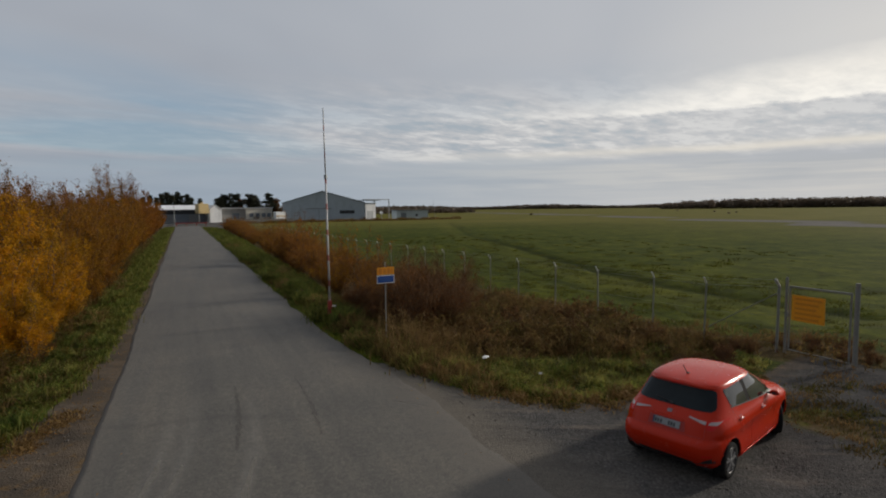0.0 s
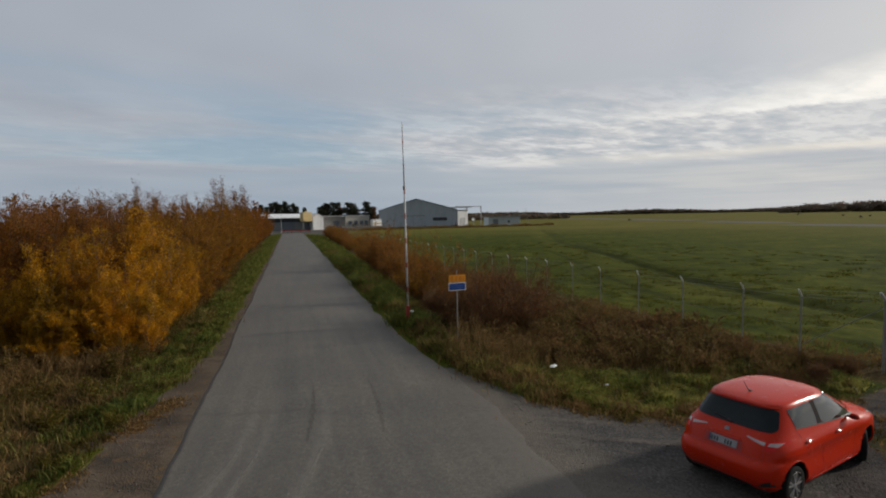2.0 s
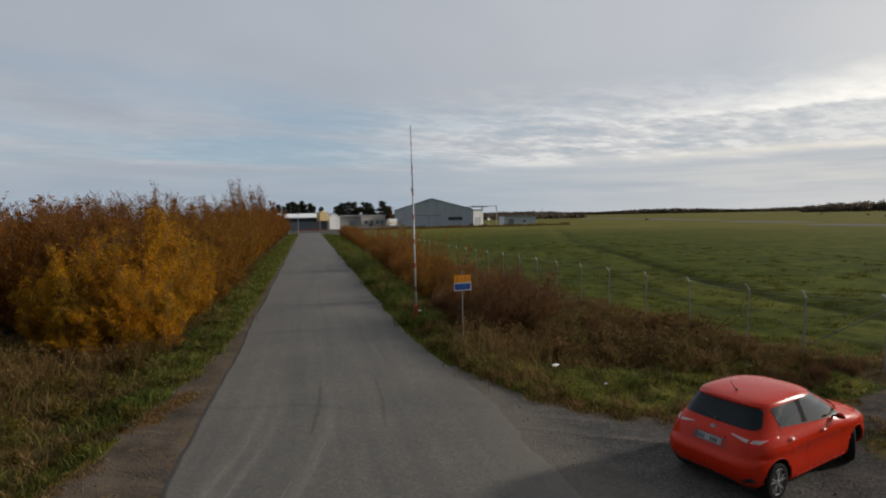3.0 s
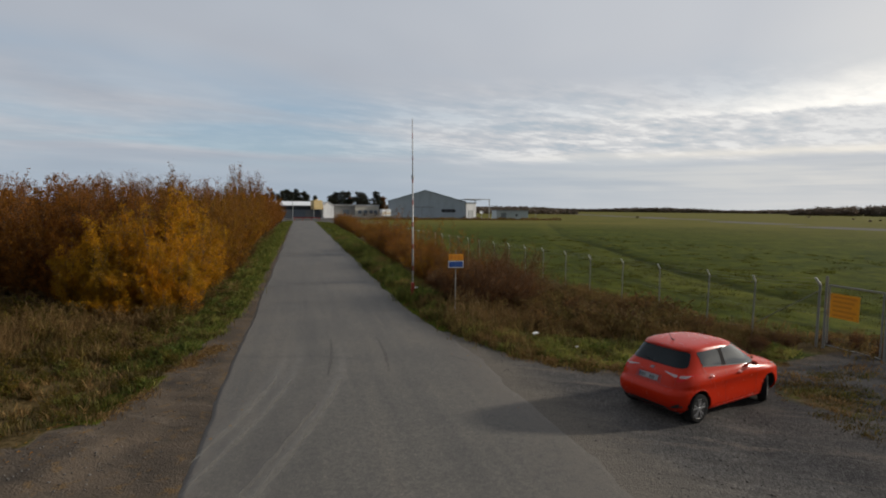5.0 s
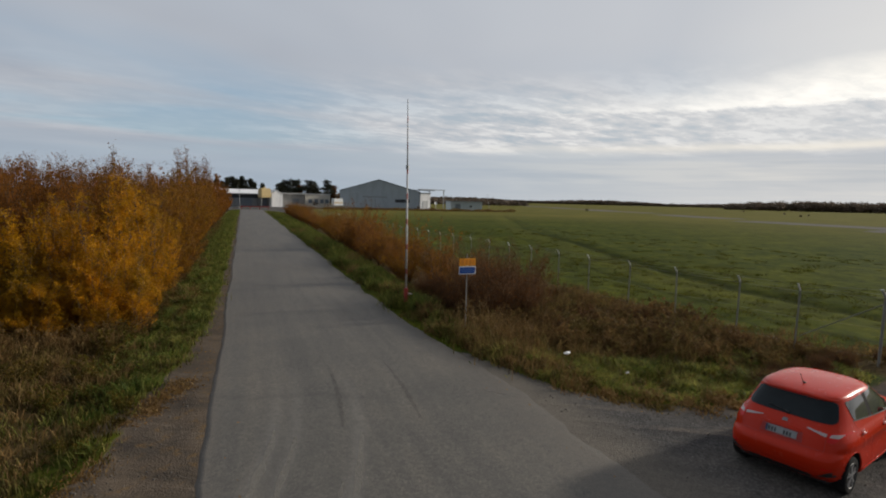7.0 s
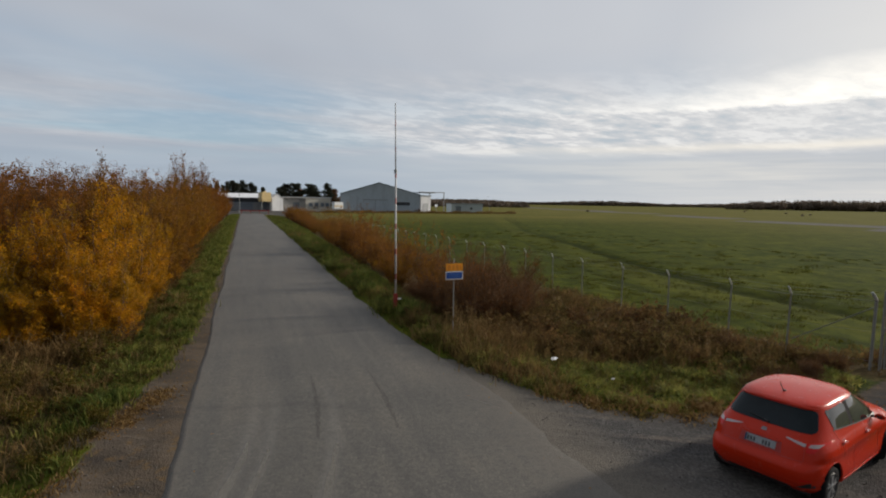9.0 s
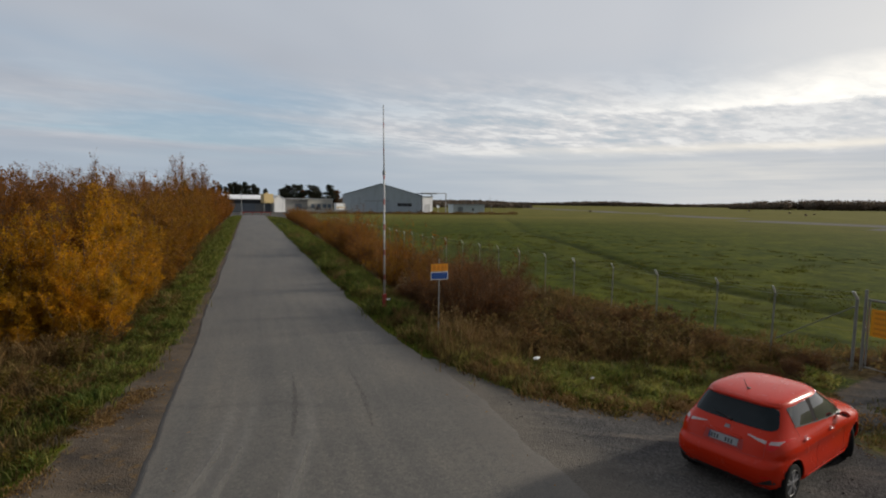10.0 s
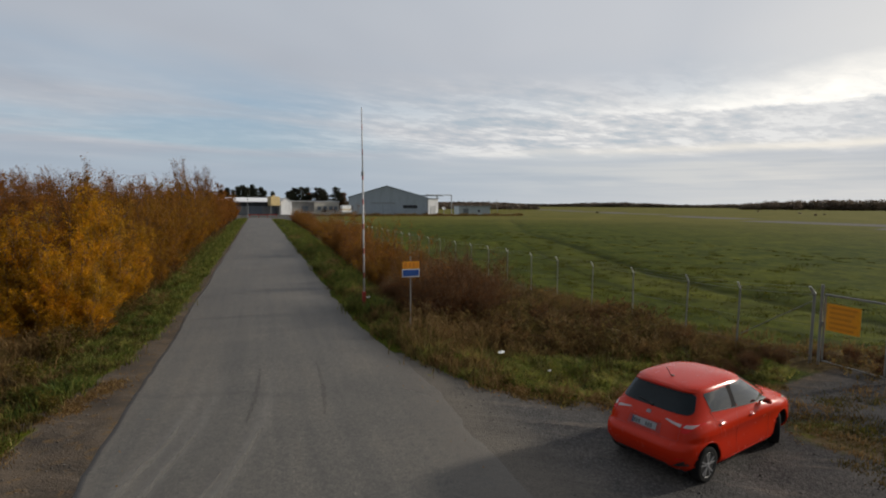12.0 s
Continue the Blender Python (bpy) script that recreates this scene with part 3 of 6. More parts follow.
def wobble(x, y, s):
    return np.sin(x * 1.7 * s + 0.6 * np.sin(y * 1.1 * s)) * np.cos(y * 1.3 * s + 0.8 * np.sin(x * 0.7 * s))


def terrain(x, y):
    """Height of the ground."""
    x, y = np.asarray(x, float), np.asarray(y, float)
    z = np.full(np.broadcast(x, y).shape, -0.014)
    bank = step(0.2, 2.5, y - grass_edge(x)) * step(10.3, 12.5, x) * (1 - step(150, 200, y))
    z = z - 0.32 * bank * step(11.5, 15.0, x)
    z = z + 0.10 * bank * np.exp(-((y - grass_edge(x) - 1.3) / 0.8) ** 2) * step(10.8, 12.5, x)
    z = z - 0.035 * (1 - step(3.2, 3.7, x)) * (1 - step(11, 14, y)) * step(-2, 1, x)
    z = z + bank * step(0.2, 1.2, y - grass_edge(x)) * (1 - step(24, 40, y)) * (1 - step(21, 23, x)) * 0.075 * (wobble(x * 1.3 + 2, y * 1.5, 1.0) + 0.6 * wobble(x + 5, y + 1, 2.1))
    z = z + 0.030 * step(0.0, 0.8, left_edge(x) - y) * (1 - step(3.2, 3.7, x)) * step(-4, -2, x) * (wobble(x * 1.9 + 1, y * 1.2, 1.3) + 0.6 * wobble(x * 1.2, y + 4, 3.1) - 0.5)
    verge = step(0.0, 3.0, y - left_edge(x)) * (1 - step(2.4, 3.6, x))
    z = z - 0.22 * verge * np.exp(-((x - 1.0) / 1.1) ** 2)
    mound = np.exp(-((x - np.interp(y, [13, 18, 30, 80], [11.0, 11.1, 11.3, 11.9])) / np.interp(y, [14, 30, 80], [0.45, 0.6, 0.9])) ** 2)
    z = z + 0.24 * mound * step(13.5, 17, y) * (1 - step(120, 150, y)) * (1 + 0.4 * wobble(x + 4, y, 1.1)) * step(10.25, 10.6, x)
    near = np.exp(-((x - 8) / 60) ** 2 - ((y - 20) / 70) ** 2)
    off = 1 - step(-0.6, 0.4, x - ROAD_L + 1) * (1 - step(0.0, 1.2, x - ROAD_R - 0.6))
    z = z + near * off * (0.035 * wobble(x, y, 0.9) + 0.02 * wobble(x + 3, y + 7, 2.3))
    sw = np.interp(y, [-40, 13, 22, 30, 40, 50, 80, 145, 200], [31, 31.5, 32.6, 34.6, 38, 41.5, 51, 80, 110])
    z = z - 0.22 * np.exp(-((x - sw) / 0.8) ** 2) * (1 - step(120, 160, y))
    z = z - np.interp(y, [8, 21, 34, 54, 110, 150], [0, 0.20, 0.37, 0.57, 0.60, 0]) * step(13, 19, x) * (1 - step(26, 48, x))
    return z


def spaced(parts):
    out = [np.arange(a, b, s) for a, b, s in parts]
    return np.concatenate(out + [np.array([parts[-1][1]])])


def build_ground():
    xs = spaced([(-3200, -800, 400), (-800, -200, 75), (-200, -60, 14), (-60, -14, 2.0), (-14, 26, 0.22), (26, 46, 0.4), (46, 92, 0.8), (92, 120, 3.0), (120, 400, 20), (400, 1200, 100), (1200, 3600, 400)])
    ys = spaced([(-2600, -600, 400), (-600, -100, 60), (-100, -20, 8), (-20, -4, 1.0), (-4, 30, 0.22), (30, 60, 0.6), (60, 165, 1.3), (165, 180, 3.0), (180, 420, 20), (420, 1200, 100), (1200, 3800, 400)])
    gx, gy = np.meshgrid(xs, ys)
    gz = terrain(gx, gy)
    v = np.stack([gx, gy, gz], -1).reshape(-1, 3)
    nx, ny = len(xs), len(ys)
    i = (np.arange(ny - 1)[:, None] * nx + np.arange(nx - 1)[None, :]).ravel()
    me = mesh_np("ground", v, np.stack([i, i + 1, i + nx + 1, i + nx], 1))
    x, y = v[:, 0], v[:, 1]
    gravel = step(-0.5, 0.5, grass_edge(x) - y) * step(9.5, 10.0, x) * (1 - step(21.4, 23.0, x))
    patch = np.exp(-(((x - 17.2) / 1.1) ** 2 + ((y - 4.0) / 1.3) ** 2) ** 2) + np.exp(-(((x - 18.9) / 1.4) ** 2 + ((y - 2.2) / 0.9) ** 2) ** 2)
    gravel = gravel * (1 - 0.58 * np.clip(patch, 0, 1))
    gravel = np.maximum(gravel, step(-0.4, 0.4, left_edge(x) - y + 0.45 * wobble(x, y, 1.9) + 0.2 * wobble(x + 3, y, 4.3)) * (1 - step(4.4, 5.0, x)) * step(-4.0, 0.5, x + (y - 4) * 0.4))
    gravel = np.maximum(gravel, 0.62 * np.exp(-((x - ROAD_L) / 0.40) ** 2) * (1 - step(120, 165, y)))
    strip = step(-0.25, 0.25, x - np.interp(y, [10, 12, 14, 18, 25, 40], [1.9, 2.7, 3.1, 3.4, 3.55, 3.65])) * (1 - step(4.2, 4.6, x)) * step(9, 10, y) * (1 - step(100, 150, y))
    gravel = np.maximum(gravel, 0.85 * strip)
    dry = 0.85 * step(4.2, 5.6, y - grass_edge(x)) * step(0.0, 1.2, x - np.interp(y, [9, 20, 33, 65, 125], [11.2, 12.0, 12.4, 13.6, 14.4])) * (1 - step(21.5, 23.5, x)) * (1 - step(150, 170, y))
    dry = np.maximum(dry, 0.85 * np.exp(-(((x - 22.6) / 1.9) ** 2 + ((y - 8.2) / 3.4) ** 2) ** 2))
    dry = np.maximum(dry, 0.75 * (1 - step(0.5, 2.6, x)) * step(4, 6, y) * (1 - step(180, 260, y)) * step(-150, -100, x))
    dry = np.maximum(dry, 0.72 * np.clip(patch, 0, 1))
    runway = step(0, 4, x - np.interp(y, [-400, 72, 96, 144, 237, 800], [18, 136, 144, 164, 190, 338])) * (1 - step(0, 4, x - np.interp(y, [-400, 95, 123, 175, 237, 800], [50, 163, 170, 187, 210, 358])))
    apron = step(150, 160, y) * (1 - step(290, 330, y)) * step(-40, -30, x) * (1 - step(82, 92, x)) * (1 - step(19, 21, x) * (1 - step(182, 190, y)))
    gravel = np.maximum(np.maximum(gravel, runway), apron * 0.8)
    sw = np.interp(y, [-40, 13, 22, 30, 40, 50, 80, 145, 200], [31, 31.5, 32.6, 34.6, 38, 41.5, 51, 80, 110])
    dark = np.exp(-((x - sw) / (0.7 + 0.003 * np.clip(y, 0, 150))) ** 2) * (1 - 0.45 * step(50, 110, y)) * (1 - step(145, 175, y)) + 0.85 * np.exp(-((x - sw + 5.6) / 0.45) ** 2) * (1 - step(50, 80, y)) + 0.5 * np.exp(-((x - sw + 7.2) / 0.35) ** 2) * (1 - step(30, 60, y)) + 0.6 * np.exp(-((x - sw - 1.9) / 0.4) ** 2) * step(25, 40, y) * (1 - step(140, 170, y))
    colours = np.stack([gravel, dry, np.clip(dark, 0, 1), np.ones_like(x)], 1).astype(np.float32)
    soil = (1 - step(4.0, 4.6, x)) * step(-5, -1, x) * (1 - step(130, 160, y)) + 0.7 * np.exp(-((y - grass_edge(x)) / 0.5) ** 2) * step(10.8, 11.5, x) * (1 - step(22, 24, x))
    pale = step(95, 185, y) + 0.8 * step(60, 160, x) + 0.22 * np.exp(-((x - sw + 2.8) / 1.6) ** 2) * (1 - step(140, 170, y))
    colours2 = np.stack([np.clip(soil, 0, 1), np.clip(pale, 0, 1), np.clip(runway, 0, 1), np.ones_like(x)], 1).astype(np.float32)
    # red: gravel darker towards +x; green: sandier strip beside the road
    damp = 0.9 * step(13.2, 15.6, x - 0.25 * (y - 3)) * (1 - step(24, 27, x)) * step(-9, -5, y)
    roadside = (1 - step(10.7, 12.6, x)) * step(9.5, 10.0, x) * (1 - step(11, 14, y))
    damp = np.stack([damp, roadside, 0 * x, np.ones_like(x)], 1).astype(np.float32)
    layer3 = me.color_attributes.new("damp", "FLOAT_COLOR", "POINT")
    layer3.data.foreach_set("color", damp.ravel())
    layer2 = me.color_attributes.new("zone_b", "FLOAT_COLOR", "POINT")
    layer2.data.foreach_set("color", colours2.ravel())
    layer = me.color_attributes.new("zone", "FLOAT_COLOR", "POINT")
    layer.data.foreach_set("color", colours.ravel())
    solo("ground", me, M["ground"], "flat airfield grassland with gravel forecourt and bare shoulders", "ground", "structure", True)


def build_road():
    ys = np.concatenate([np.arange(-40, -8, 2.0), np.arange(-8, 40, 0.16), np.arange(40, ROAD_END, 1.0), [ROAD_END]])
    rng = np.random.default_rng(3)
    jag = np.convolve(rng.normal(0, 1, len(ys) + 8), np.ones(5) / 5, "same")[4:-4]
    lo = ROAD_L + 0.035 * jag + 0.04 * np.sin(ys * 0.5)
    jag2 = np.convolve(rng.normal(0, 1, len(ys) + 8), np.ones(5) / 5, "same")[4:-4]
    hi = np.interp(ys, [-40, 5.4, 6.2, 7.9, 9.5, 11.0, 13.0, 15.0, 17.5, 30, 170], [10.5, 10.62, 10.63, 10.70, 10.70, 10.64, 10.45, 10.24, 10.05, 10.12, 10.16])
    hi = np.convolve(np.pad(hi, 12, mode='edge'), np.ones(25) / 25, 'valid') + 0.04 * jag2 + step(14, 19, ys) * (0.10 * np.sin(ys * 0.55 + 0.6) * np.sin(ys * 0.21 + 1.0) + 0.06 * np.sin(ys * 1.3)) + (1 - step(9, 14, ys)) * (0.05 * np.sin(ys * 2.1 + 1.0) * np.sin(ys * 0.83) + 0.04 * jag2)
    cols = np.concatenate([[0.0, 0.004], np.linspace(0.02, 0.98, 44), [0.996, 1.0]])
    x = lo[:, None] + (hi - lo)[:, None] * cols[None, :]
    crown = 0.034 * (1 - ((cols - 0.5) * 2) ** 2) - 0.011
    z = np.broadcast_to(crown[None, :], x.shape).copy()
    z[:, 0] = -0.10
    z[:, -1] = -0.022
    z[:, -2] = -0.016
    y = np.broadcast_to(ys[:, None], x.shape)
    nx = len(cols)
    i = (np.arange(len(ys) - 1)[:, None] * nx + np.arange(nx - 1)[None, :]).ravel()
    me = mesh_np("road", np.stack([x, y, z], -1).reshape(-1, 3), np.stack([i, i + 1, i + nx + 1, i + nx], 1))
    dist = np.minimum(x - lo[:, None], hi[:, None] - x)
    near_r = (hi[:, None] - x) < (x - lo[:, None])
    reach = np.where(near_r, np.interp(y, [-10, 5, 9, 12, 14, 30], [3.0, 2.8, 2.1, 1.4, 0.8, 0.6]), np.interp(y, [-10, 11, 13, 30], [0.8, 0.65, 0.45, 0.3]))
    dust = np.clip(1 - dist / reach, 0, 1)
    # pale dusty wheel paths swinging in from the shoulder
    sweep = np.zeros_like(x)
    for off, wdt in ((0.0, 0.12), (0.40, 0.10), (1.60, 0.12)):
        c = np.interp(y, [-10, 2.5, 4.4, 6.2, 8.0, 10, 13], [2.6, 3.3, 4.0, 4.6, 5.05, 5.3, 5.4]) + off
        sweep = np.maximum(sweep, np.exp(-((x - c) / wdt) ** 2) * (1 - step(8, 13, y)))
    seam = np.exp(-((y - 10.2 + 0.32 * (x - 5.9) - 0.12 * np.sin(x * 2.3)) / 0.09) ** 2) * (1 - step(7.0, 8.0, x))
    cols4 = np.stack([dust, sweep, np.clip(seam, 0, 1), np.ones_like(x)], -1).reshape(-1, 4).astype(np.float32)
    layer = me.color_attributes.new("wear", "FLOAT_COLOR", "POINT")
    layer.data.foreach_set("color", cols4.ravel())
    solo("road", me, M["asphalt"], "worn grey asphalt lane with crumbling edges", "road", "structure")


build_ground()
build_road()

# ---- red hatchback ----
# Car space: x forward from the rear axle, y to its left, z up.
KEY_Z = [0.19, 0.24, 0.32, 0.42, 0.52, 0.60, 0.66, 0.70, 0.78, 0.86, 0.93, 0.98, 1.06, 1.15, 1.25, 1.35, 1.40, 1.43, 1.455, 1.475, 1.495, 1.508]
KEY_R = [-0.38, -0.46, -0.555, -0.615, -0.645, -0.65, -0.625, -0.57, -0.535, -0.505, -0.465, -0.42, -0.335, -0.25, -0.165, -0.095, -0.085, -0.075, -0.01, 0.11, 0.34, 0.65]
KEY_F = [3.05, 3.16, 3.26, 3.32, 3.33, 3.325, 3.30, 3.26, 3.13, 2.93, 2.66, 2.46, 2.37, 2.19, 1.98, 1.76, 1.64, 1.55, 1.45, 1.32, 1.10, 0.80]
KEY_W = [0.75, 0.815, 0.846, 0.846, 0.836, 0.831, 0.835, 0.842, 0.861, 0.853, 0.826, 0.801, 0.770, 0.736, 0.697, 0.652, 0.628, 0.605, 0.57, 0.51, 0.40, 0.14]
KEY_NR = [5.5, 6.2, 6.6, 6.8, 6.8, 6.6, 6.2, 5.8, 5.6, 5.4, 5.2, 5.0, 4.9, 4.8, 4.8, 4.6, 4.2, 4.0, 3.6, 3.2, 2.8, 2.2]


def car_slice(z):
    f = [np.interp(z, KEY_Z, k) for k in (KEY_R, KEY_F, KEY_W, KEY_NR)]
    return f


def flare(x, z):
    """Swelling of the flanks over the wheels."""
    f = 0.0
    for wx, amount in ((0.0, 0.026), (2.51, 0.020)):
        f = f + amount * np.exp(-((x - wx) / 0.44) ** 2) * np.exp(-((z - 0.60) / 0.22) ** 2)
    return f


def nose_power(z):
    return float(np.interp(z, [0.72, 1.0], [4.4, 3.0]))


def rear_x(y, z, out=0.0):
    r, f, w, n = car_slice(z)
    cx = 0.55 * r + 0.45 * f
    return cx - (cx - r) * (max(0.0, 1 - abs(y / w) ** n)) ** (1 / n) - out


def side_y(x, z, out=0.0):
    r, f, w, n = car_slice(z)
    cx = 0.55 * r + 0.45 * f
    if x < cx:
        return w * (max(0.0, 1 - ((cx - x) / (cx - r)) ** n)) ** (1 / n) + out + float(flare(x, z))
    p = nose_power(z)
    return w * (max(0.0, 1 - ((x - cx) / (f - cx)) ** p)) ** (1 / p) + out + float(flare(x, z))


def front_x(y, z, out=0.0):
    r, f, w, n = car_slice(z)
    cx = 0.55 * r + 0.45 * f
    p = nose_power(z)
    return cx + (f - cx) * (max(0.0, 1 - abs(y / w) ** p)) ** (1 / p) + out


WHEEL_X = (0.0, 2.51)


def car_body():
    zs = np.concatenate([np.linspace(0.19, 1.40, 56), np.linspace(1.412, 1.508, 14)])
    ring = 132
    vs = []
    for z in zs:
        r, f, w, n = car_slice(z)
        cx = 0.55 * r + 0.45 * f
        a = np.linspace(math.pi, 3 * math.pi, 1600, endpoint=False)
        c, s = np.cos(a), np.sin(a)
        m = np.where(c < 0, n, nose_power(z))
        x = cx + np.where(c < 0, cx - r, f - cx) * np.sign(c) * np.abs(c) ** (2 / m)
        y = w * np.sign(s) * np.abs(s) ** (2 / m)
        d = np.concatenate([[0], np.cumsum(np.hypot(np.diff(x), np.diff(y)))])
        q = np.linspace(0, d[-1], ring, endpoint=False)
        vs.append(np.stack([np.interp(q, d, x), np.interp(q, d, y), np.full(ring, z)], 1))
    v = np.array(vs)
    v[..., 1] += np.sign(v[..., 1]) * flare(v[..., 0], v[..., 2]) * step(0.45, 0.75, np.abs(v[..., 1]))
    for wx in WHEEL_X:
        dx_, dz_ = v[..., 0] - wx, v[..., 2] - 0.315
        dd = np.hypot(dx_, dz_)
        hit = (np.abs(dd - 0.355) < 0.028) & (np.abs(v[..., 1]) > 0.4) & (v[..., 2] < 0.75)
        k = np.where(hit, 0.355 / np.maximum(dd, 1e-6), 1.0)
        v[..., 0] = wx + dx_ * k
        v[..., 2] = 0.315 + dz_ * k
    flatv = v.reshape(-1, 3)
    f = []
    for j in range(len(zs) - 1):
        for i in range(ring):
            q = (j * ring + i, j * ring + (i + 1) % ring, (j + 1) * ring + (i + 1) % ring, (j + 1) * ring + i)
            c = flatv[list(q)].mean(0)
            if any(math.hypot(c[0] - wx, c[2] - 0.315) < 0.352 and abs(c[1]) > 0.4 for wx in WHEEL_X):
                continue
            f.append(q)
    bm = bmesh.new()
    bv = [bm.verts.new(p) for p in flatv]
    for q in f:
        bm.faces.new([bv[i] for i in q])
    top = [bv[(len(zs) - 1) * ring + i] for i in range(ring)]
    bm.faces.new(top)
    bm.faces.new([bv[i] for i in range(ring)][::-1])
    bmesh.ops.delete(bm, geom=[w for w in bm.verts if not w.link_faces], context="VERTS")
    bmesh.ops.recalc_face_normals(bm, faces=bm.faces)
    return bm


def skin(fn, us, ws, thick=0.006):
    """A patch over a grid of surface points fn(u, w, out), with a turned-in rim."""
    bm = bmesh.new()
    g = [[bm.verts.new(fn(u, w, thick)) for u in us] for w in ws]
    for a, b in zip(g, g[1:]):
        for i in range(len(us) - 1):
            bm.faces.new((a[i], a[i + 1], b[i + 1], b[i]))
    rim = [bm.verts.new(v.co) for v in g[0] + [r[-1] for r in g[1:]] + g[-1][-2::-1] + [r[0] for r in g[-2:0:-1]]]
    inner = []
    coords = [(u, ws[0]) for u in us] + [(us[-1], w) for w in ws[1:]] + [(u, ws[-1]) for u in us[-2::-1]] + [(us[0], w) for w in ws[-2:0:-1]]
    for u, w in coords:
        inner.append(bm.verts.new(fn(u, w, -0.012)))
    for i in range(len(rim)):
        j = (i + 1) % len(rim)
        bm.faces.new((rim[i], rim[j], inner[j], inner[i]))
    bm.normal_update()
    bmesh.ops.recalc_face_normals(bm, faces=bm.faces)
    return bm


def quad_patch(fn, c, nu=14, nw=8, thick=0.006, soft=0.0):
    """A patch between four corners c (lower a, lower b, upper b, upper a) in (u, height)."""
    (a0, h0), (a1, h1), (a2, h2), (a3, h3) = c

    def place(s, t, out):
        e = max(0.0, (abs(2 * t - 1) - 0.55) / 0.45)
        inset = soft * (1 - math.sqrt(max(0.0, 1 - e * e)))
        s = inset + s * (1 - 2 * inset)
        lo_u, lo_h = a0 + (a1 - a0) * s, h0 + (h1 - h0) * s
        hi_u, hi_h = a3 + (a2 - a3) * s, h3 + (h2 - h3) * s
        return fn(lo_u + (hi_u - lo_u) * t, lo_h + (hi_h - lo_h) * t, out)
    return skin(place, np.linspace(0, 1, nu), np.linspace(0, 1, nw), thick)


def on_rear(y, z, out):
    return (rear_x(y, z, out), y, z)


def on_side(sign):
    return lambda x, z, out: (x, sign * side_y(x, z, out), z)


def on_front(y, z, out):
    return (front_x(y, z, out), y, z)


def wheel(parent, at, sign, turn=0.0):
    holder = part("wheel", lathe([(0.19, -0.08), (0.19, 0.08), (0.05, 0.085), (0.05, -0.085), (0.19, -0.08)], 24), M["black"], parent)
    holder.matrix_basis = pose(*at, 0, 0, turn)
    part("tyre", lathe([(0.195, -0.085), (0.250, -0.096), (0.282, -0.086), (0.293, -0.062), (0.295, 0.0), (0.293, 0.062), (0.282, 0.086), (0.250, 0.096), (0.195, 0.085)], 40), M["tyre"], holder, "black rubber tyre", True)
    rim_lip = lathe([(0.208, 0.078), (0.206, 0.094), (0.198, 0.094), (0.190, 0.07)], 40)
    if sign < 0:
        for v in rim_lip.verts:
            v.co.y = -v.co.y
    part("rim_lip", rim_lip, M["black"], holder, "dark rim edge", True)
    bm = bmesh.new()
    for i in range(10):
        a = 2 * math.pi * (i // 2) / 5 + (0.19 if i % 2 else -0.19) + 0.3
        inner = 2 * math.pi * (i // 2) / 5 + (0.10 if i % 2 else -0.10) + 0.3
        u, w = Vector((math.cos(a), 0, math.sin(a))), Vector((-math.sin(a), 0, math.cos(a)))
        ui = Vector((math.cos(inner), 0, math.sin(inner)))
        q = []
        for way, rr, half, h in ((ui, 0.042, 0.012, 0.092), (u, 0.198, 0.013, 0.090)):
            q.append((way * rr + w * half + Vector((0, h, 0)), way * rr - w * half + Vector((0, h, 0))))
        tops = [bm.verts.new(p) for p in (q[0][0], q[0][1], q[1][1], q[1][0])]
        bm.faces.new(tops)
        lows = [bm.verts.new(p.co + Vector((0, -0.02, 0))) for p in tops]
        for m_, n_ in ((0, 1), (1, 2), (2, 3), (3, 0)):
            bm.faces.new((tops[m_], tops[n_], lows[n_], lows[m_]))
    hub = lathe([(0.0, 0.098), (0.03, 0.097), (0.052, 0.085), (0.052, 0.06)], 20)
    tmp = bpy.data.meshes.new("hub")
    hub.to_mesh(tmp)
    hub.free()
    bm.from_mesh(tmp)
    if sign < 0:
        for v in bm.verts:
            v.co.y = -v.co.y
    bmesh.ops.recalc_face_normals(bm, faces=bm.faces)
    part("rim", bm, M["alloy"], holder, "silver twin-spoke alloy rim")


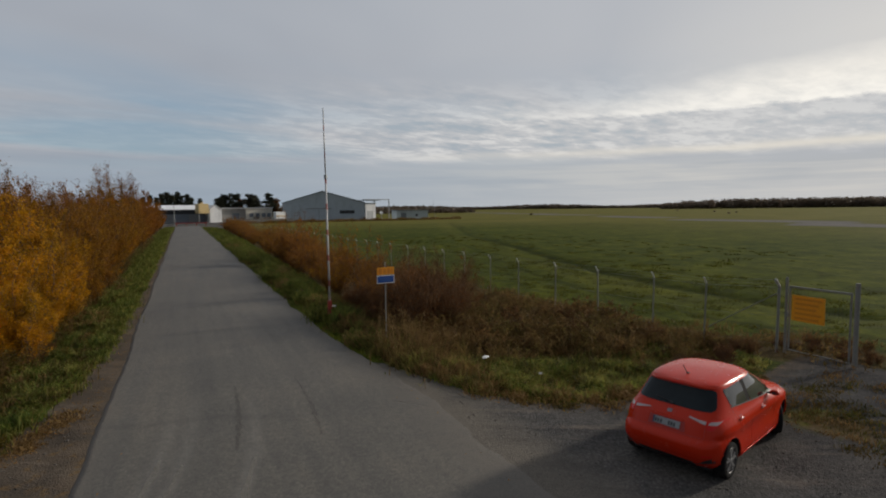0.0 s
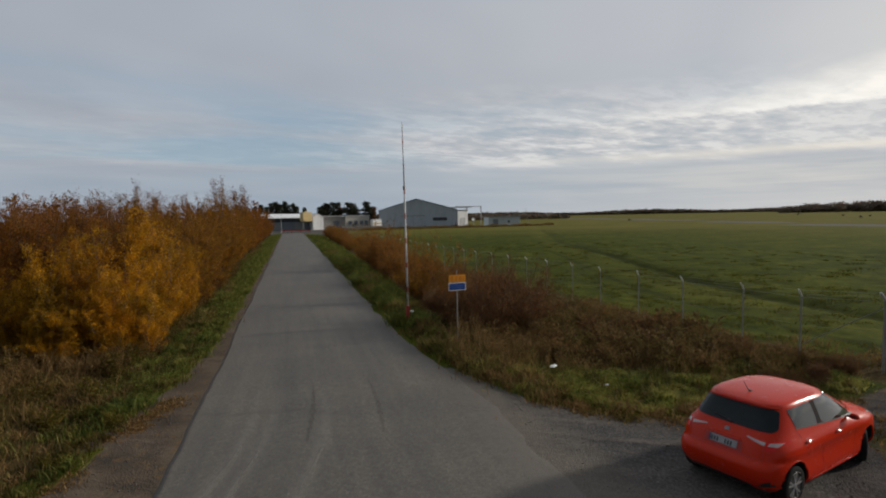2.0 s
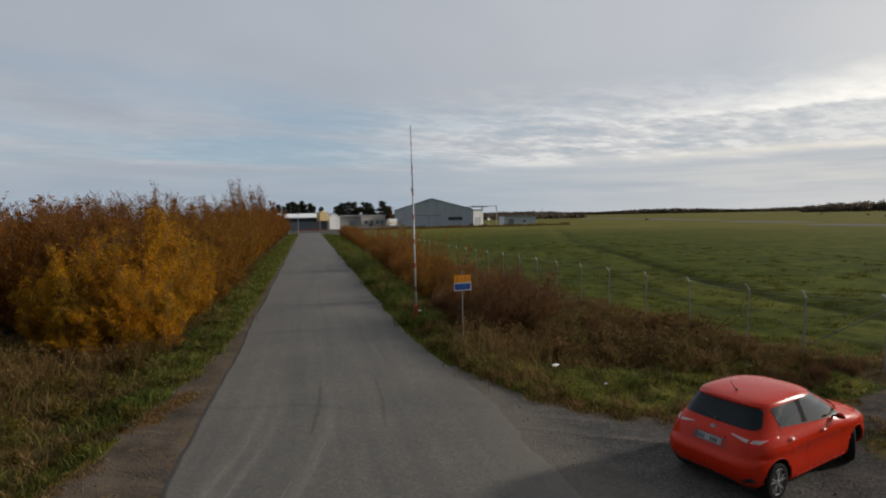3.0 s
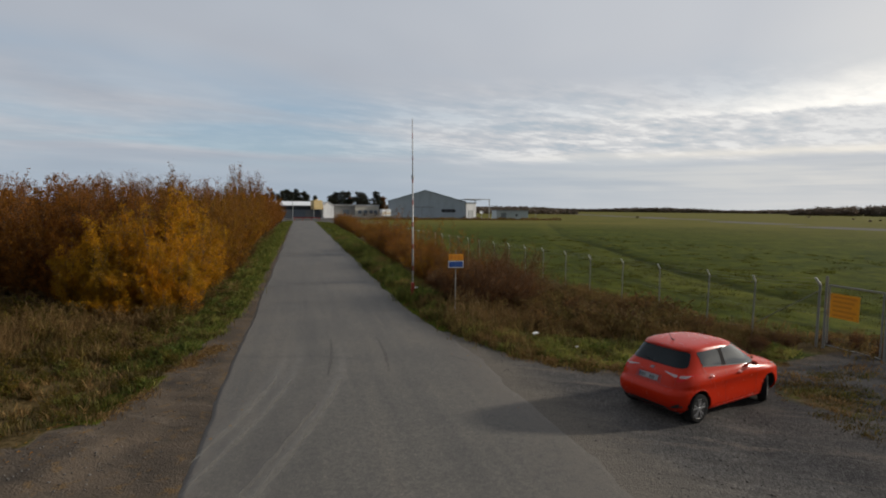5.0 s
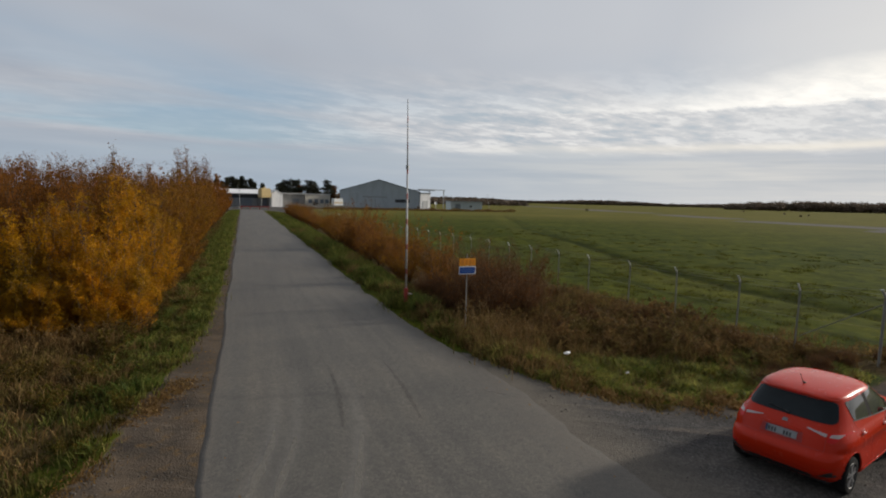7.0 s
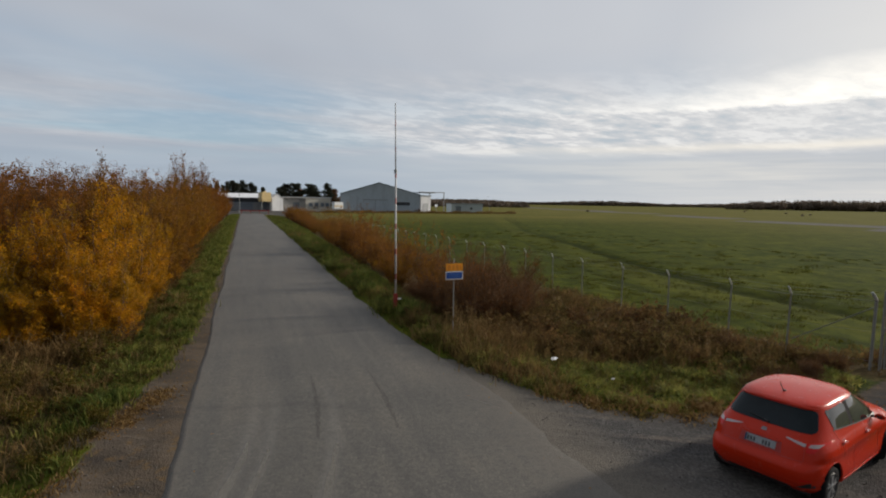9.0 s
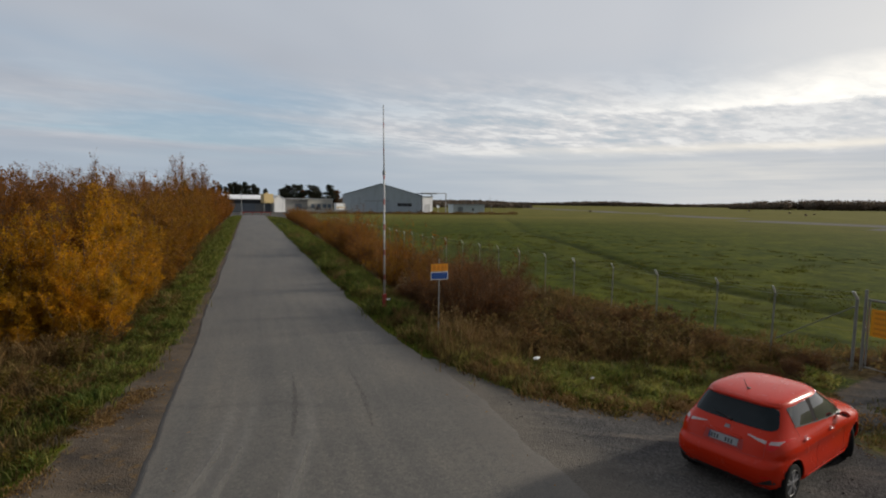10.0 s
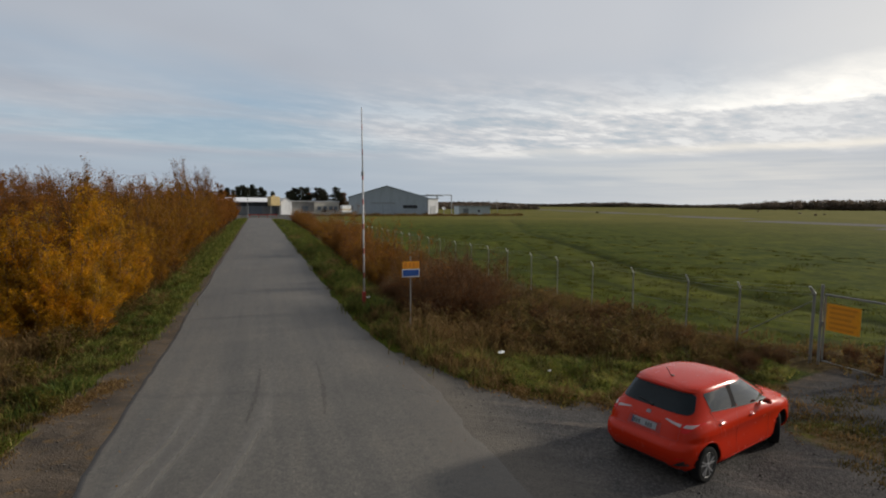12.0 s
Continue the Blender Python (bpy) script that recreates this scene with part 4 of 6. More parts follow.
def build_car():
    heading = 15.2
    m = pose(13.29, 3.60, 0.0, 0, 0, heading) @ pose(0.14, 0.83, 0)
    car = thing("car", m, "bright red five-door hatchback parked on grey gravel", "car")
    part("body", car_body(), M["paint"], car, "glossy bright red painted bodywork", True)
    # dark glass
    rw = quad_patch(on_rear, [(-0.655, 1.08), (0.655, 1.08), (0.565, 1.372), (-0.565, 1.372)], 24, 16, 0.007, 0.05)
    part("rear_window", rw, M["glass"], car, "dark tinted rear window", True)
    for s in (1, -1):
        fn = on_side(s)
        part("side_window", quad_patch(fn, [(0.17, 1.118), (0.775, 1.070), (0.775, 1.392), (0.13, 1.372)], 14, 14, 0.006, 0.06), M["glass_side"], car, "dark rear door window", True)
        part("side_window", quad_patch(fn, [(0.90, 1.060), (2.06, 0.97), (1.44, 1.380), (0.90, 1.392)], 18, 14, 0.006, 0.04), M["glass_side"], car, "dark front door window", True)
        part("belt_trim", quad_patch(fn, [(0.15, 1.102), (2.06, 0.952), (2.06, 0.968), (0.16, 1.118)], 24, 3, 0.007), M["black"], car, "", True)
        part("pillar_trim", quad_patch(fn, [(0.777, 1.066), (0.898, 1.058), (0.898, 1.392), (0.777, 1.392)], 3, 8, 0.005), M["film_black"], car, "black pillar between the door windows", True)
        # shut lines
        for line in ([(0.845, 0.30), (0.845, 0.975)], [(1.93, 0.32), (1.98, 0.96)], [(0.36, 0.66), (0.16, 1.10)]):
            (xa, za), (xb, zb) = line
            part("door_gap", quad_patch(fn, [(xa - 0.003, za), (xa + 0.003, za), (xb + 0.003, zb), (xb - 0.003, zb)], 2, 10, 0.002), M["paint_dark"], car)
        for hx, hz in ((0.36, 0.905), (1.30, 0.865)):
            bm = bmesh.new()
            y0 = side_y(hx, hz)
            # shade behind the handle, put on as a dark red patch
            part("handle_recess", quad_patch(fn, [(hx - 0.06, hz - 0.025), (hx + 0.05, hz - 0.025), (hx + 0.06, hz + 0.045), (hx - 0.06, hz + 0.045)], 5, 4, 0.003), M["paint_dark"], car, "", True)
            box(bm, hx - 0.11, hx + 0.09, s * (y0 + 0.012) - 0.018, s * (y0 + 0.012) + 0.018, hz - 0.018, hz + 0.018, 0.014)
            part("door_handle", bm, M["handle"], car, "polished body-coloured door handle", True)
        part("sill", quad_patch(fn, [(0.42, 0.215), (2.10, 0.215), (2.10, 0.275), (0.42, 0.275)], 16, 3, 0.012), M["paint"], car, "", True)
        # door mirror
        mir = bmesh.new()
        bmesh.ops.create_uvsphere(mir, u_segments=20, v_segments=12, radius=1.0)
        for v in mir.verts:
            v.co = Vector((1.74 + v.co.x * (0.06 if v.co.x > 0 else 0.03), s * (0.895 + v.co.y * 0.075), 1.005 + v.co.z * (0.055 if v.co.z > 0 else 0.045)))
        part("door_mirror", mir, M["paint"], car, "body-coloured door mirror", True)
        part("mirror_glass", boxed(1.706, 1.714, min(s * 0.855, s * 0.935), max(s * 0.855, s * 0.935), 0.985, 1.03, bevel=0.003), M["glass_side"], car, "dark mirror glass")
        part("mirror_arm", boxed(1.73, 1.80, min(s * 0.77, s * 0.86), max(s * 0.77, s * 0.86), 0.97, 1.0, bevel=0.008), M["black"], car)
        # tail lamp: wraps round the corner; inner light strip on the hatch
        def corner(t, z, out, s=s):
            if t < 0.5:
                y = s * (0.60 + t * 2 * 0.185)
                return (rear_x(y, z, out), y, z)
            x = rear_x(0.785, z) + (t - 0.5) * 2 * 0.30
            return (x, s * side_y(x, z, out), z)
        lamp = part("tail_lamp", quad_patch(corner, [(0.03, 0.865), (0.24, 0.855), (0.50, 0.980), (0.0, 0.975)], 18, 8, 0.012), M["lamp_red"], car, "red tail lamp lens", True)
        part("lens", quad_patch(corner, [(0.05, 0.930), (0.34, 0.922), (0.42, 0.968), (0.10, 0.966)], 16, 5, 0.017), M["lamp_clear"], lamp, "clear upper lens", True)
        part("hatch_lamp", quad_patch(on_rear, [(s * 0.315, 0.985), (s * 0.585, 0.926), (s * 0.585, 0.964), (s * 0.33, 0.993)], 10, 5, 0.014), M["lamp_clear"], car, "pale inner lamp strip", True)
        part("bumper_vent", quad_patch(on_rear, [(s * 0.54, 0.325), (s * 0.755, 0.36), (s * 0.775, 0.465), (s * 0.68, 0.43)], 10, 5, 0.004), M["black"], car, "", True)
        part("wheel_arch_liner", arch_liner(0.0, s), M["black"], car)
        for wx in WHEEL_X:
            lip = bmesh.new()
            arc = [(wx + 0.36 * math.cos(a), 0.315 + 0.36 * math.sin(a)) for a in np.linspace(-0.25, math.pi + 0.25, 30)]
            arc = [(px_, s * (side_y(px_, max(0.2, pz_)) - 0.012), pz_) for px_, pz_ in arc]
            for a, b in zip(arc, arc[1:]):
                tube(lip, a, b, 0.016, 0.016, 8, False)
            part("wheel_arch", lip, M["paint"], car, "rounded red wheel arch lip", True)
        part("wheel_arch_liner", arch_liner(2.51, s), M["black"], car)
        wheel(car, (0.0, s * 0.740, 0.293), s)
        wheel(car, (2.51, s * 0.690, 0.293), s, 26.0)
        part("head_lamp", quad_patch(lambda y, z, out, s=s: on_front(y, z, out), [(s * 0.45, 0.70), (s * 0.74, 0.72), (s * 0.72, 0.84), (s * 0.55, 0.78)], 8, 4, 0.01), M["lamp_clear"], car, "clear head lamp", True)
    part("bumper_vent", quad_patch(on_rear, [(-0.48, 0.225), (0.48, 0.225), (0.44, 0.275), (-0.44, 0.275)], 12, 3, 0.004), M["black"], car, "", True)
    part("windscreen", quad_patch(on_front, [(-0.66, 0.985), (0.66, 0.985), (0.52, 1.39), (-0.52, 1.39)], 18, 10, 0.007), M["glass"], car, "dark windscreen", True)
    # hatch gap, emblem, number plate
    for s in (1, -1):
        part("hatch_gap", quad_patch(on_rear, [(s * 0.598, 0.735), (s * 0.602, 0.735), (s * 0.588, 0.90), (s * 0.584, 0.90)], 2, 8, 0.002), M["paint_dark"], car)
        part("bumper_reflector", quad_patch(on_rear, [(s * 0.60, 0.46), (s * 0.74, 0.47), (s * 0.74, 0.49), (s * 0.61, 0.485)], 6, 3, 0.005), M["lamp_red"], car, "small red reflector", True)
    part("bumper_skirt", quad_patch(on_rear, [(-0.50, 0.275), (0.50, 0.275), (0.44, 0.33), (-0.44, 0.33)], 14, 3, 0.004), M["black"], car, "black lower bumper insert", True)
    part("hatch_gap", quad_patch(on_rear, [(-0.60, 0.725), (0.60, 0.725), (0.60, 0.731), (-0.60, 0.731)], 14, 2, 0.002), M["paint_dark"], car)
    # recess shade round the plate, painted as a darker red patch
    part("plate_recess", quad_patch(on_rear, [(-0.31, 0.755), (0.31, 0.755), (0.29, 0.905), (-0.29, 0.905)], 14, 4, 0.004), M["paint_dark"], car, "darker red patch standing for shade round the number plate", True)
    part("hatch_handle", quad_patch(on_rear, [(-0.27, 0.905), (0.27, 0.905), (0.25, 0.935), (-0.25, 0.935)], 14, 3, 0.022), M["paint"], car, "body-coloured trim over the number plate", True)
    plate = part("number_plate", quad_patch(on_rear, [(-0.225, 0.785), (0.225, 0.785), (0.225, 0.885), (-0.225, 0.885)], 10, 3, 0.016), M["plate"], car, "white number plate with dark bars", True)
    part("plate_band", quad_patch(on_rear, [(0.196, 0.787), (0.223, 0.787), (0.223, 0.883), (0.196, 0.883)], 3, 3, 0.020), M["navy"], plate)
    for a, b in ((0.16, 0.185), (0.115, 0.14), (0.07, 0.095), (-0.06, -0.035), (-0.105, -0.08), (-0.15, -0.125)):
        part("plate_bar", quad_patch(on_rear, [(a, 0.80), (b, 0.80), (b, 0.86), (a, 0.86)], 3, 3, 0.020), M["ink"], plate)
    part("emblem", quad_patch(on_rear, [(-0.04, 0.985), (0.04, 0.985), (0.035, 1.025), (-0.035, 1.025)], 5, 4, 0.014), M["chrome"], car, "chrome oval emblem", True)
    # wiper, spoiler, antenna
    w = tubed(on_rear(0.02, 1.115, 0.03), on_rear(0.30, 1.15, 0.03), 0.009, 0.006, 8)
    tube(w, on_rear(-0.02, 1.10, 0.03), on_rear(0.05, 1.12, 0.03), 0.02, 0.016, 8)
    part("wiper", w, M["black"], car)
    sp = bmesh.new()
    ys = np.linspace(-0.56, 0.56, 25)
    rows = []
    for y in ys:
        e = 1 - (abs(y) / 0.56) ** 3
        zt = 1.445 - 0.045 * (abs(y) / 0.56) ** 2.5
        xb = rear_x(y, 1.39)
        rows.append([sp.verts.new(p) for p in ((xb + 0.22, y, zt + 0.010), (xb + 0.06, y, zt + 0.006), (xb - 0.015 - 0.05 * e, y, zt - 0.010), (xb - 0.02 - 0.05 * e, y, zt - 0.03), (xb + 0.03, y, zt - 0.06))])
    for a, b in zip(rows, rows[1:]):
        for i in range(4):
            sp.faces.new((a[i], b[i], b[i + 1], a[i + 1]))
    bmesh.ops.recalc_face_normals(sp, faces=sp.faces)
    part("roof_spoiler", sp, M["paint"], car, "red roof spoiler", True)
    part("brake_lamp", boxed(-0.165, -0.148, -0.11, 0.11, 1.412, 1.428), M["lamp_red"], car)
    an = tubed((0.22, 0.0, 1.48), (0.05, 0.0, 1.68), 0.007, 0.004, 8)
    tube(an, (0.27, 0, 1.475), (0.21, 0, 1.51), 0.028, 0.012, 10)
    part("antenna", an, M["black"], car)
    part("underbody", boxed(-0.36, 3.0, -0.66, 0.66, 0.17, 0.30, bevel=0.02), M["black"], car)


def arch_liner(wx, s):
    """Inner face of a wheel arch."""
    bm = bmesh.new()
    a = np.linspace(-0.35, math.pi + 0.35, 24)
    outer = [bm.verts.new((wx + 0.353 * math.cos(t), s * (side_y(wx + 0.353 * math.cos(t), max(0.2, 0.315 + 0.353 * math.sin(t))) - 0.02), 0.315 + 0.353 * math.sin(t))) for t in a]
    inner = [bm.verts.new((wx + 0.353 * math.cos(t), s * 0.45, 0.315 + 0.353 * math.sin(t))) for t in a]
    for i in range(len(a) - 1):
        bm.faces.new((outer[i], outer[i + 1], inner[i + 1], inner[i]))
    bm.faces.new(inner)
    return bm


build_car()

# ---- raised boom, signs, fence and gate ----


def build_boom():
    t = thing("barrier_pole", pose(10.76, 18.85, -0.05), "tall raised red and white barrier boom on red base", "barrier")
    part("base_post", boxed(-0.075, 0.075, -0.075, 0.075, -0.1, 0.86, bevel=0.012), M["redpost"], t, "red painted square base post")
    part("boom", tubed((0, 0, 0.82), (-0.03, 0, 5.72), 0.040, 0.036, 14), M["boom"], t, "white boom with red bands", True)
    part("boom_tip", tubed((-0.03, 0, 5.65), (-0.06, 0, 8.30), 0.028, 0.020, 12), M["boom"], t, "thinner upper boom section", True)
    part("collar", tubed((-0.03, 0, 5.60), (-0.031, 0, 5.76), 0.062, 0.062, 14), M["galv"], t)
    part("lamp_bracket", boxed(0.06, 0.24, -0.03, 0.03, 0.60, 0.655, bevel=0.008), M["white"], t, "small white bracket")


def lettering(parent, rows, face, mat):
    """Plain bars where writing cannot be read."""
    for a, b, z0, z1 in rows:
        part("text_bar", boxed(a, b, face - 0.0035, face, z0, z1), mat, parent)


def build_road_sign():
    t = thing("road_sign", pose(11.53, 14.47, -0.05, 0, 0, 4), "orange and blue signs on a grey metal post", "sign")
    part("post", tubed((0, 0.03, -0.2), (0, 0.03, 2.70), 0.020, 0.020, 12), M["fence_grey"], t)
    a = part("orange_plate", boxed(-0.30, 0.30, -0.006, 0.004, 2.30, 2.545, bevel=0.003), M["orange"], t, "orange plate with faded marks")
    lettering(a, [(-0.24, -0.14, 2.33, 2.51), (-0.08, 0.0, 2.34, 2.50), (0.06, 0.15, 2.33, 2.51), (0.20, 0.25, 2.34, 2.49)], -0.006, M["orange_dark"])
    b = part("blue_plate", boxed(-0.31, 0.31, -0.006, 0.004, 2.02, 2.285, bevel=0.003), M["white"], t, "blue plate with white border")
    part("blue_field", boxed(-0.285, 0.285, -0.010, -0.006, 2.045, 2.26), M["blue"], b)
    lettering(b, [(-0.22, 0.20, 2.17, 2.19), (-0.20, 0.18, 2.10, 2.12)], -0.0105, M["sign_text"])
    for z in (2.12, 2.44):
        part("clamp", boxed(-0.04, 0.04, 0.004, 0.06, z - 0.02, z + 0.02), M["galv"], t)


FENCE_X = 21.65
POSTS = [8.02, 10.51, 12.75, 15.72, 18.66, 21.77, 24.63, 27.80, 30.70, 33.95, 37.20, 41.0, 44.3, 47.6, 50.9, 54.3]


def build_fence():
    ys = list(POSTS)
    while ys[-1] < 158:
        ys.append(ys[-1] + 3.2)
    fence = thing("fence", pose(FENCE_X, POSTS[0], 0), "long grey wire mesh fence with angled barbed-wire arms", "fence")
    bm = bmesh.new()
    tube(bm, (0, 0, -0.4), (0, 0, 2.05), 0.027, 0.027, 10)
    arm = tubed((0, 0, 2.03), (-0.14, 0, 2.25), 0.030, 0.026, 10)
    arm_me = bpy.data.meshes.new("arm")
    arm.to_mesh(arm_me)
    arm.free()
    post_me = bpy.data.meshes.new("post")
    bm.to_mesh(post_me)
    bm.free()
    rng = random.Random(5)
    heads = []
    for i, y in enumerate(ys):
        base = -0.06 if i == 0 else float(np.interp(y, [10.5, 15.7, 21.7, 27.8, 34, 44, 54.5, 110, 150], [-0.28, -0.40, -0.52, -0.58, -0.68, -0.79, -0.89, -0.93, -0.33]))
        p = part("post", post_me, M["fence_grey"], fence)
        s = 1.5 if i == 0 else 1.0
        p.matrix_basis = Matrix.LocRotScale((0, y - POSTS[0], base - 0.02), Euler((radians(rng.uniform(-0.9, 0.9)), radians(rng.uniform(-0.9, 0.9)), 0)), (s, s, 1.0))
        part("arm", arm_me, M["tip"], p)
        heads.append((y - POSTS[0], base))
    for k, (ox, oz, r) in enumerate(((0, 1.98, 0.004), (0, 1.1, 0.0025), (0, 0.25, 0.0025), (-0.05, 2.09, 0.003), (-0.12, 2.21, 0.003))):
        w = bmesh.new()
        for (ya, ba), (yb, bb) in zip(heads, heads[1:]):
            tube(w, (ox, ya, ba + oz), (ox, yb, bb + oz), r, r, 5, False)
        part("wire", w, M["rail"], fence)
    # chain-link mesh of the bays next to the gate
    for (ya, ba), (yb, bb) in zip(heads[:14], heads[1:15]):
        n = int((yb - ya) / 0.075)
        p0, p1 = [], []
        for i in range(-24, n):
            for d in (1, -1):
                a0, z0, a1, z1 = ya + i * 0.075, 0.1, ya + i * 0.075 + 1.85, 1.96
                if d < 0:
                    z0, z1 = z1, z0
                if a1 <= ya or a0 >= yb:
                    continue
                ca, cb = max(a0, ya), min(a1, yb)
                za, zb = z0 + (z1 - z0) * (ca - a0) / 1.85, z0 + (z1 - z0) * (cb - a0) / 1.85
                p0.append((0.012 * d, ca, za + ba)), p1.append((0.012 * d, cb, zb + ba))
        v, f = sticks_np(np.array(p0), np.array(p1), np.full(len(p0), 0.0007), np.full(len(p0), 0.0007), 3)
        part("mesh_panel", mesh_np("mesh_panel", v, f), M["wire"], fence, "diamond wire mesh")
    part("brace", tubed((0.0, 0.05, 1.72), (0.0, 2.35, 0.25), 0.014, 0.014, 8), M["fence_grey"], fence)


def build_gate():
    g = thing("gate", pose(FENCE_X, 7.78, 0.0), "grey tubular steel gate with an orange notice", "gate")
    L = 1.72
    part("gate_post", tubed((0, 0, -0.3), (0, 0, 2.25), 0.038, 0.038, 14), M["fence_grey"], g)
    part("gate_post", tubed((0, -L - 0.12, -0.3), (0, -L - 0.12, 2.28), 0.060, 0.060, 14), M["fence_grey"], g)
    for z, r in ((1.98, 0.030), (0.10, 0.020)):
        part("rail", tubed((0, -0.08, z), (0, -L, z), r, r, 10), M["fence_grey"], g)
    part("stile", tubed((0, -0.10, 0.15), (0, -0.10, 1.98), 0.026, 0.026, 10), M["fence_grey"], g)
    part("stile", tubed((0, -L + 0.02, 0.15), (0, -L + 0.02, 1.98), 0.026, 0.026, 10), M["fence_grey"], g)
    p0, p1 = [], []
    for i in range(int(L / 0.1)):
        p0.append((0, -0.1 - i * 0.1, 0.18)), p1.append((0, -0.1 - i * 0.1, 1.96))
    v, f = sticks_np(np.array(p0), np.array(p1), np.full(len(p0), 0.0018), np.full(len(p0), 0.0018), 4)
    part("gate_infill", mesh_np("gate_infill", v, f), M["wire"], g, "thin upright wires")
    part("latch", boxed(-0.09, 0.03, -0.09, -0.02, 1.08, 1.22, bevel=0.01), M["fence_grey"], g)
    n = thing("notice_board", pose(FENCE_X - 0.075, 7.13, 0.98, 0, 0, -90), "orange rectangular notice with faded lines of text", "sign")
    b = part("board", boxed(-0.45, 0.45, -0.006, 0.006, 0.03, 0.78, bevel=0.003), M["orange"], n, "orange sheet metal board")
    for i in range(5):
        z = 0.68 - i * 0.14
        part("text_bar", boxed(-0.36, 0.36 - 0.07 * (i % 3), -0.0095, -0.006, z - 0.03, z + 0.03), M["orange_dark"], b)


build_boom()
build_road_sign()
build_fence()
build_gate()

# ---- vegetation ----


def shrub_meshes(seed, height, spread, stems, leaf_n, leaf_size, twig_n, low=0.12, lean=0.35, tuft=0.35, bare=0.55, rise=(0.35, 1.0), open_top=0.0, crowd=0.8):
    """Arrays of a many-stemmed shrub: wood and leaves. Upright stems fork into thin twigs; the leaves sit on the twigs."""
    rng = np.random.default_rng(seed)
    p0, p1, r0, r1 = [], [], [], []
    tips, weights = [], []

    def seg(a, b, ra, rb):
        p0.append(a), p1.append(b), r0.append(ra), r1.append(rb)

    for s in range(stems):
        ang = rng.uniform(0, 2 * math.pi)
        h = height * (1 - 0.68 * rng.uniform(0, 1) ** crowd) if s else height
        out = spread * rng.uniform(0.2, 1.0) ** 0.7 * (1.3 - 0.95 * h / height) * 1.25 if s else spread * 0.12
        base = np.array([math.cos(ang), math.sin(ang), 0]) * spread * 0.22 * rng.uniform(0.2, 1)
        top = base + np.array([math.cos(ang) * out, math.sin(ang) * out, h])
        pts = []
        for i in range(7):
            t = i / 6
            bend = np.array([math.cos(ang), math.sin(ang), 0]) * out * lean * math.sin(t * math.pi) * -0.4
            pts.append(base + (top - base) * t + bend + rng.normal(0, 0.02 * height * t, 3) * np.array([1, 1, 0.3]))
        rad = 0.0075 * height * rng.uniform(0.6, 1.0)
        for i in range(6):
            seg(pts[i], pts[i + 1], rad * (1 - i / 6.6), rad * (1 - (i + 1) / 6.6))
        per = max(3, twig_n // stems)
        for _ in range(per):
            t = rng.uniform(low, 1.0)
            k = min(5, int(t * 6))
            a = pts[k] + (pts[k + 1] - pts[k]) * (t * 6 - k)
            ta = rng.uniform(0, 2 * math.pi)
            ln = height * tuft * rng.uniform(0.35, 1.0) * (1.15 - 0.92 * t)
            b = a + np.array([math.cos(ta) * 0.75, math.sin(ta) * 0.75, rng.uniform(*rise)]) * ln
            mid = (a + b) / 2 + rng.normal(0, 0.05 * ln, 3)
            seg(a, mid, rad * 0.18, rad * 0.11), seg(mid, b, rad * 0.11, rad * 0.04)
            tips.append((a, mid, b, t))
    p0, p1 = np.array(p0), np.array(p1)
    wood = sticks_np(p0, p1, np.array(r0), np.array(r1), 3)
    a = np.array([x[0] for x in tips]); mid = np.array([x[1] for x in tips]); b = np.array([x[2] for x in tips]); t = np.array([x[3] for x in tips])
    w = np.clip(1.25 - t * bare, 0.12, None) * (1 - open_top * np.clip((t - 0.7) / 0.3, 0, 1)) * rng.lognormal(0, 0.8, len(t))
    pick = rng.choice(len(tips), leaf_n, p=w / w.sum())
    f = rng.uniform(0.15, 1.05, (leaf_n, 1))
    c = np.where(f < 0.5, a[pick] + (mid[pick] - a[pick]) * f * 2, mid[pick] + (b[pick] - mid[pick]) * (f * 2 - 1))
    c = c + rng.normal(0, 0.015 * height, (leaf_n, 3)) * np.array([1, 1, 0.8])
    c = c[c[:, 2] > 0.12 * height * low]
    return wood, leaves_np(c, leaf_size, rng)


def shrub(name, label, seed, leaf_mat, wood_mat, at, category="shrub", group="", **kw):
    (wv, wf), (lv, lf) = shrub_meshes(seed, **kw)
    t = thing(name, pose(*at), label, category, group)
    part("trunk", mesh_np("trunk", wv, wf), M[wood_mat], t)
    part("crown", mesh_np("crown", lv, lf), M[leaf_mat], t)
    return t


def ground_at(x, y):
    return float(terrain(x, y)) - 0.02


KINDS = {}


def plant(kind, x, y, scale, turn, squash=1.0):
    """The first of a kind is moved to its place, the next are copies that share its meshes."""
    src, used = KINDS[kind]
    m = Matrix.LocRotScale((x, y, ground_at(x, y)), Euler((0, 0, turn)), (scale, scale, scale * squash))
    if not used:
        src.matrix_basis = m
        KINDS[kind] = (src, True)
    else:
        c = copy_thing(src, Matrix.Identity(4))
        c.matrix_basis = m


UP = (0.75, 1.5)
for i in range(3):
    KINDS["gold%d" % i] = (shrub("birch_shrub", "young birch shrub with dense golden yellow leaves beside the lane", 11 + i, "gold", "bark", (0, 0, 0), "shrub", "autumn thicket", height=4.6, spread=1.35, stems=22, leaf_n=24000, leaf_size=0.062, twig_n=900, low=0.03, tuft=0.25, rise=UP, bare=0.7), False)
for i in range(3):
    KINDS["amber%d" % i] = (shrub("birch_shrub", "young birch shrub with thinning amber leaves in the thicket", 31 + i, "amber", "twig", (0, 0, 0), "shrub", "autumn thicket", height=5.2, spread=1.5, stems=20, leaf_n=15000, leaf_size=0.070, twig_n=900, low=0.04, bare=0.8, tuft=0.24, rise=UP, open_top=0.6), False)
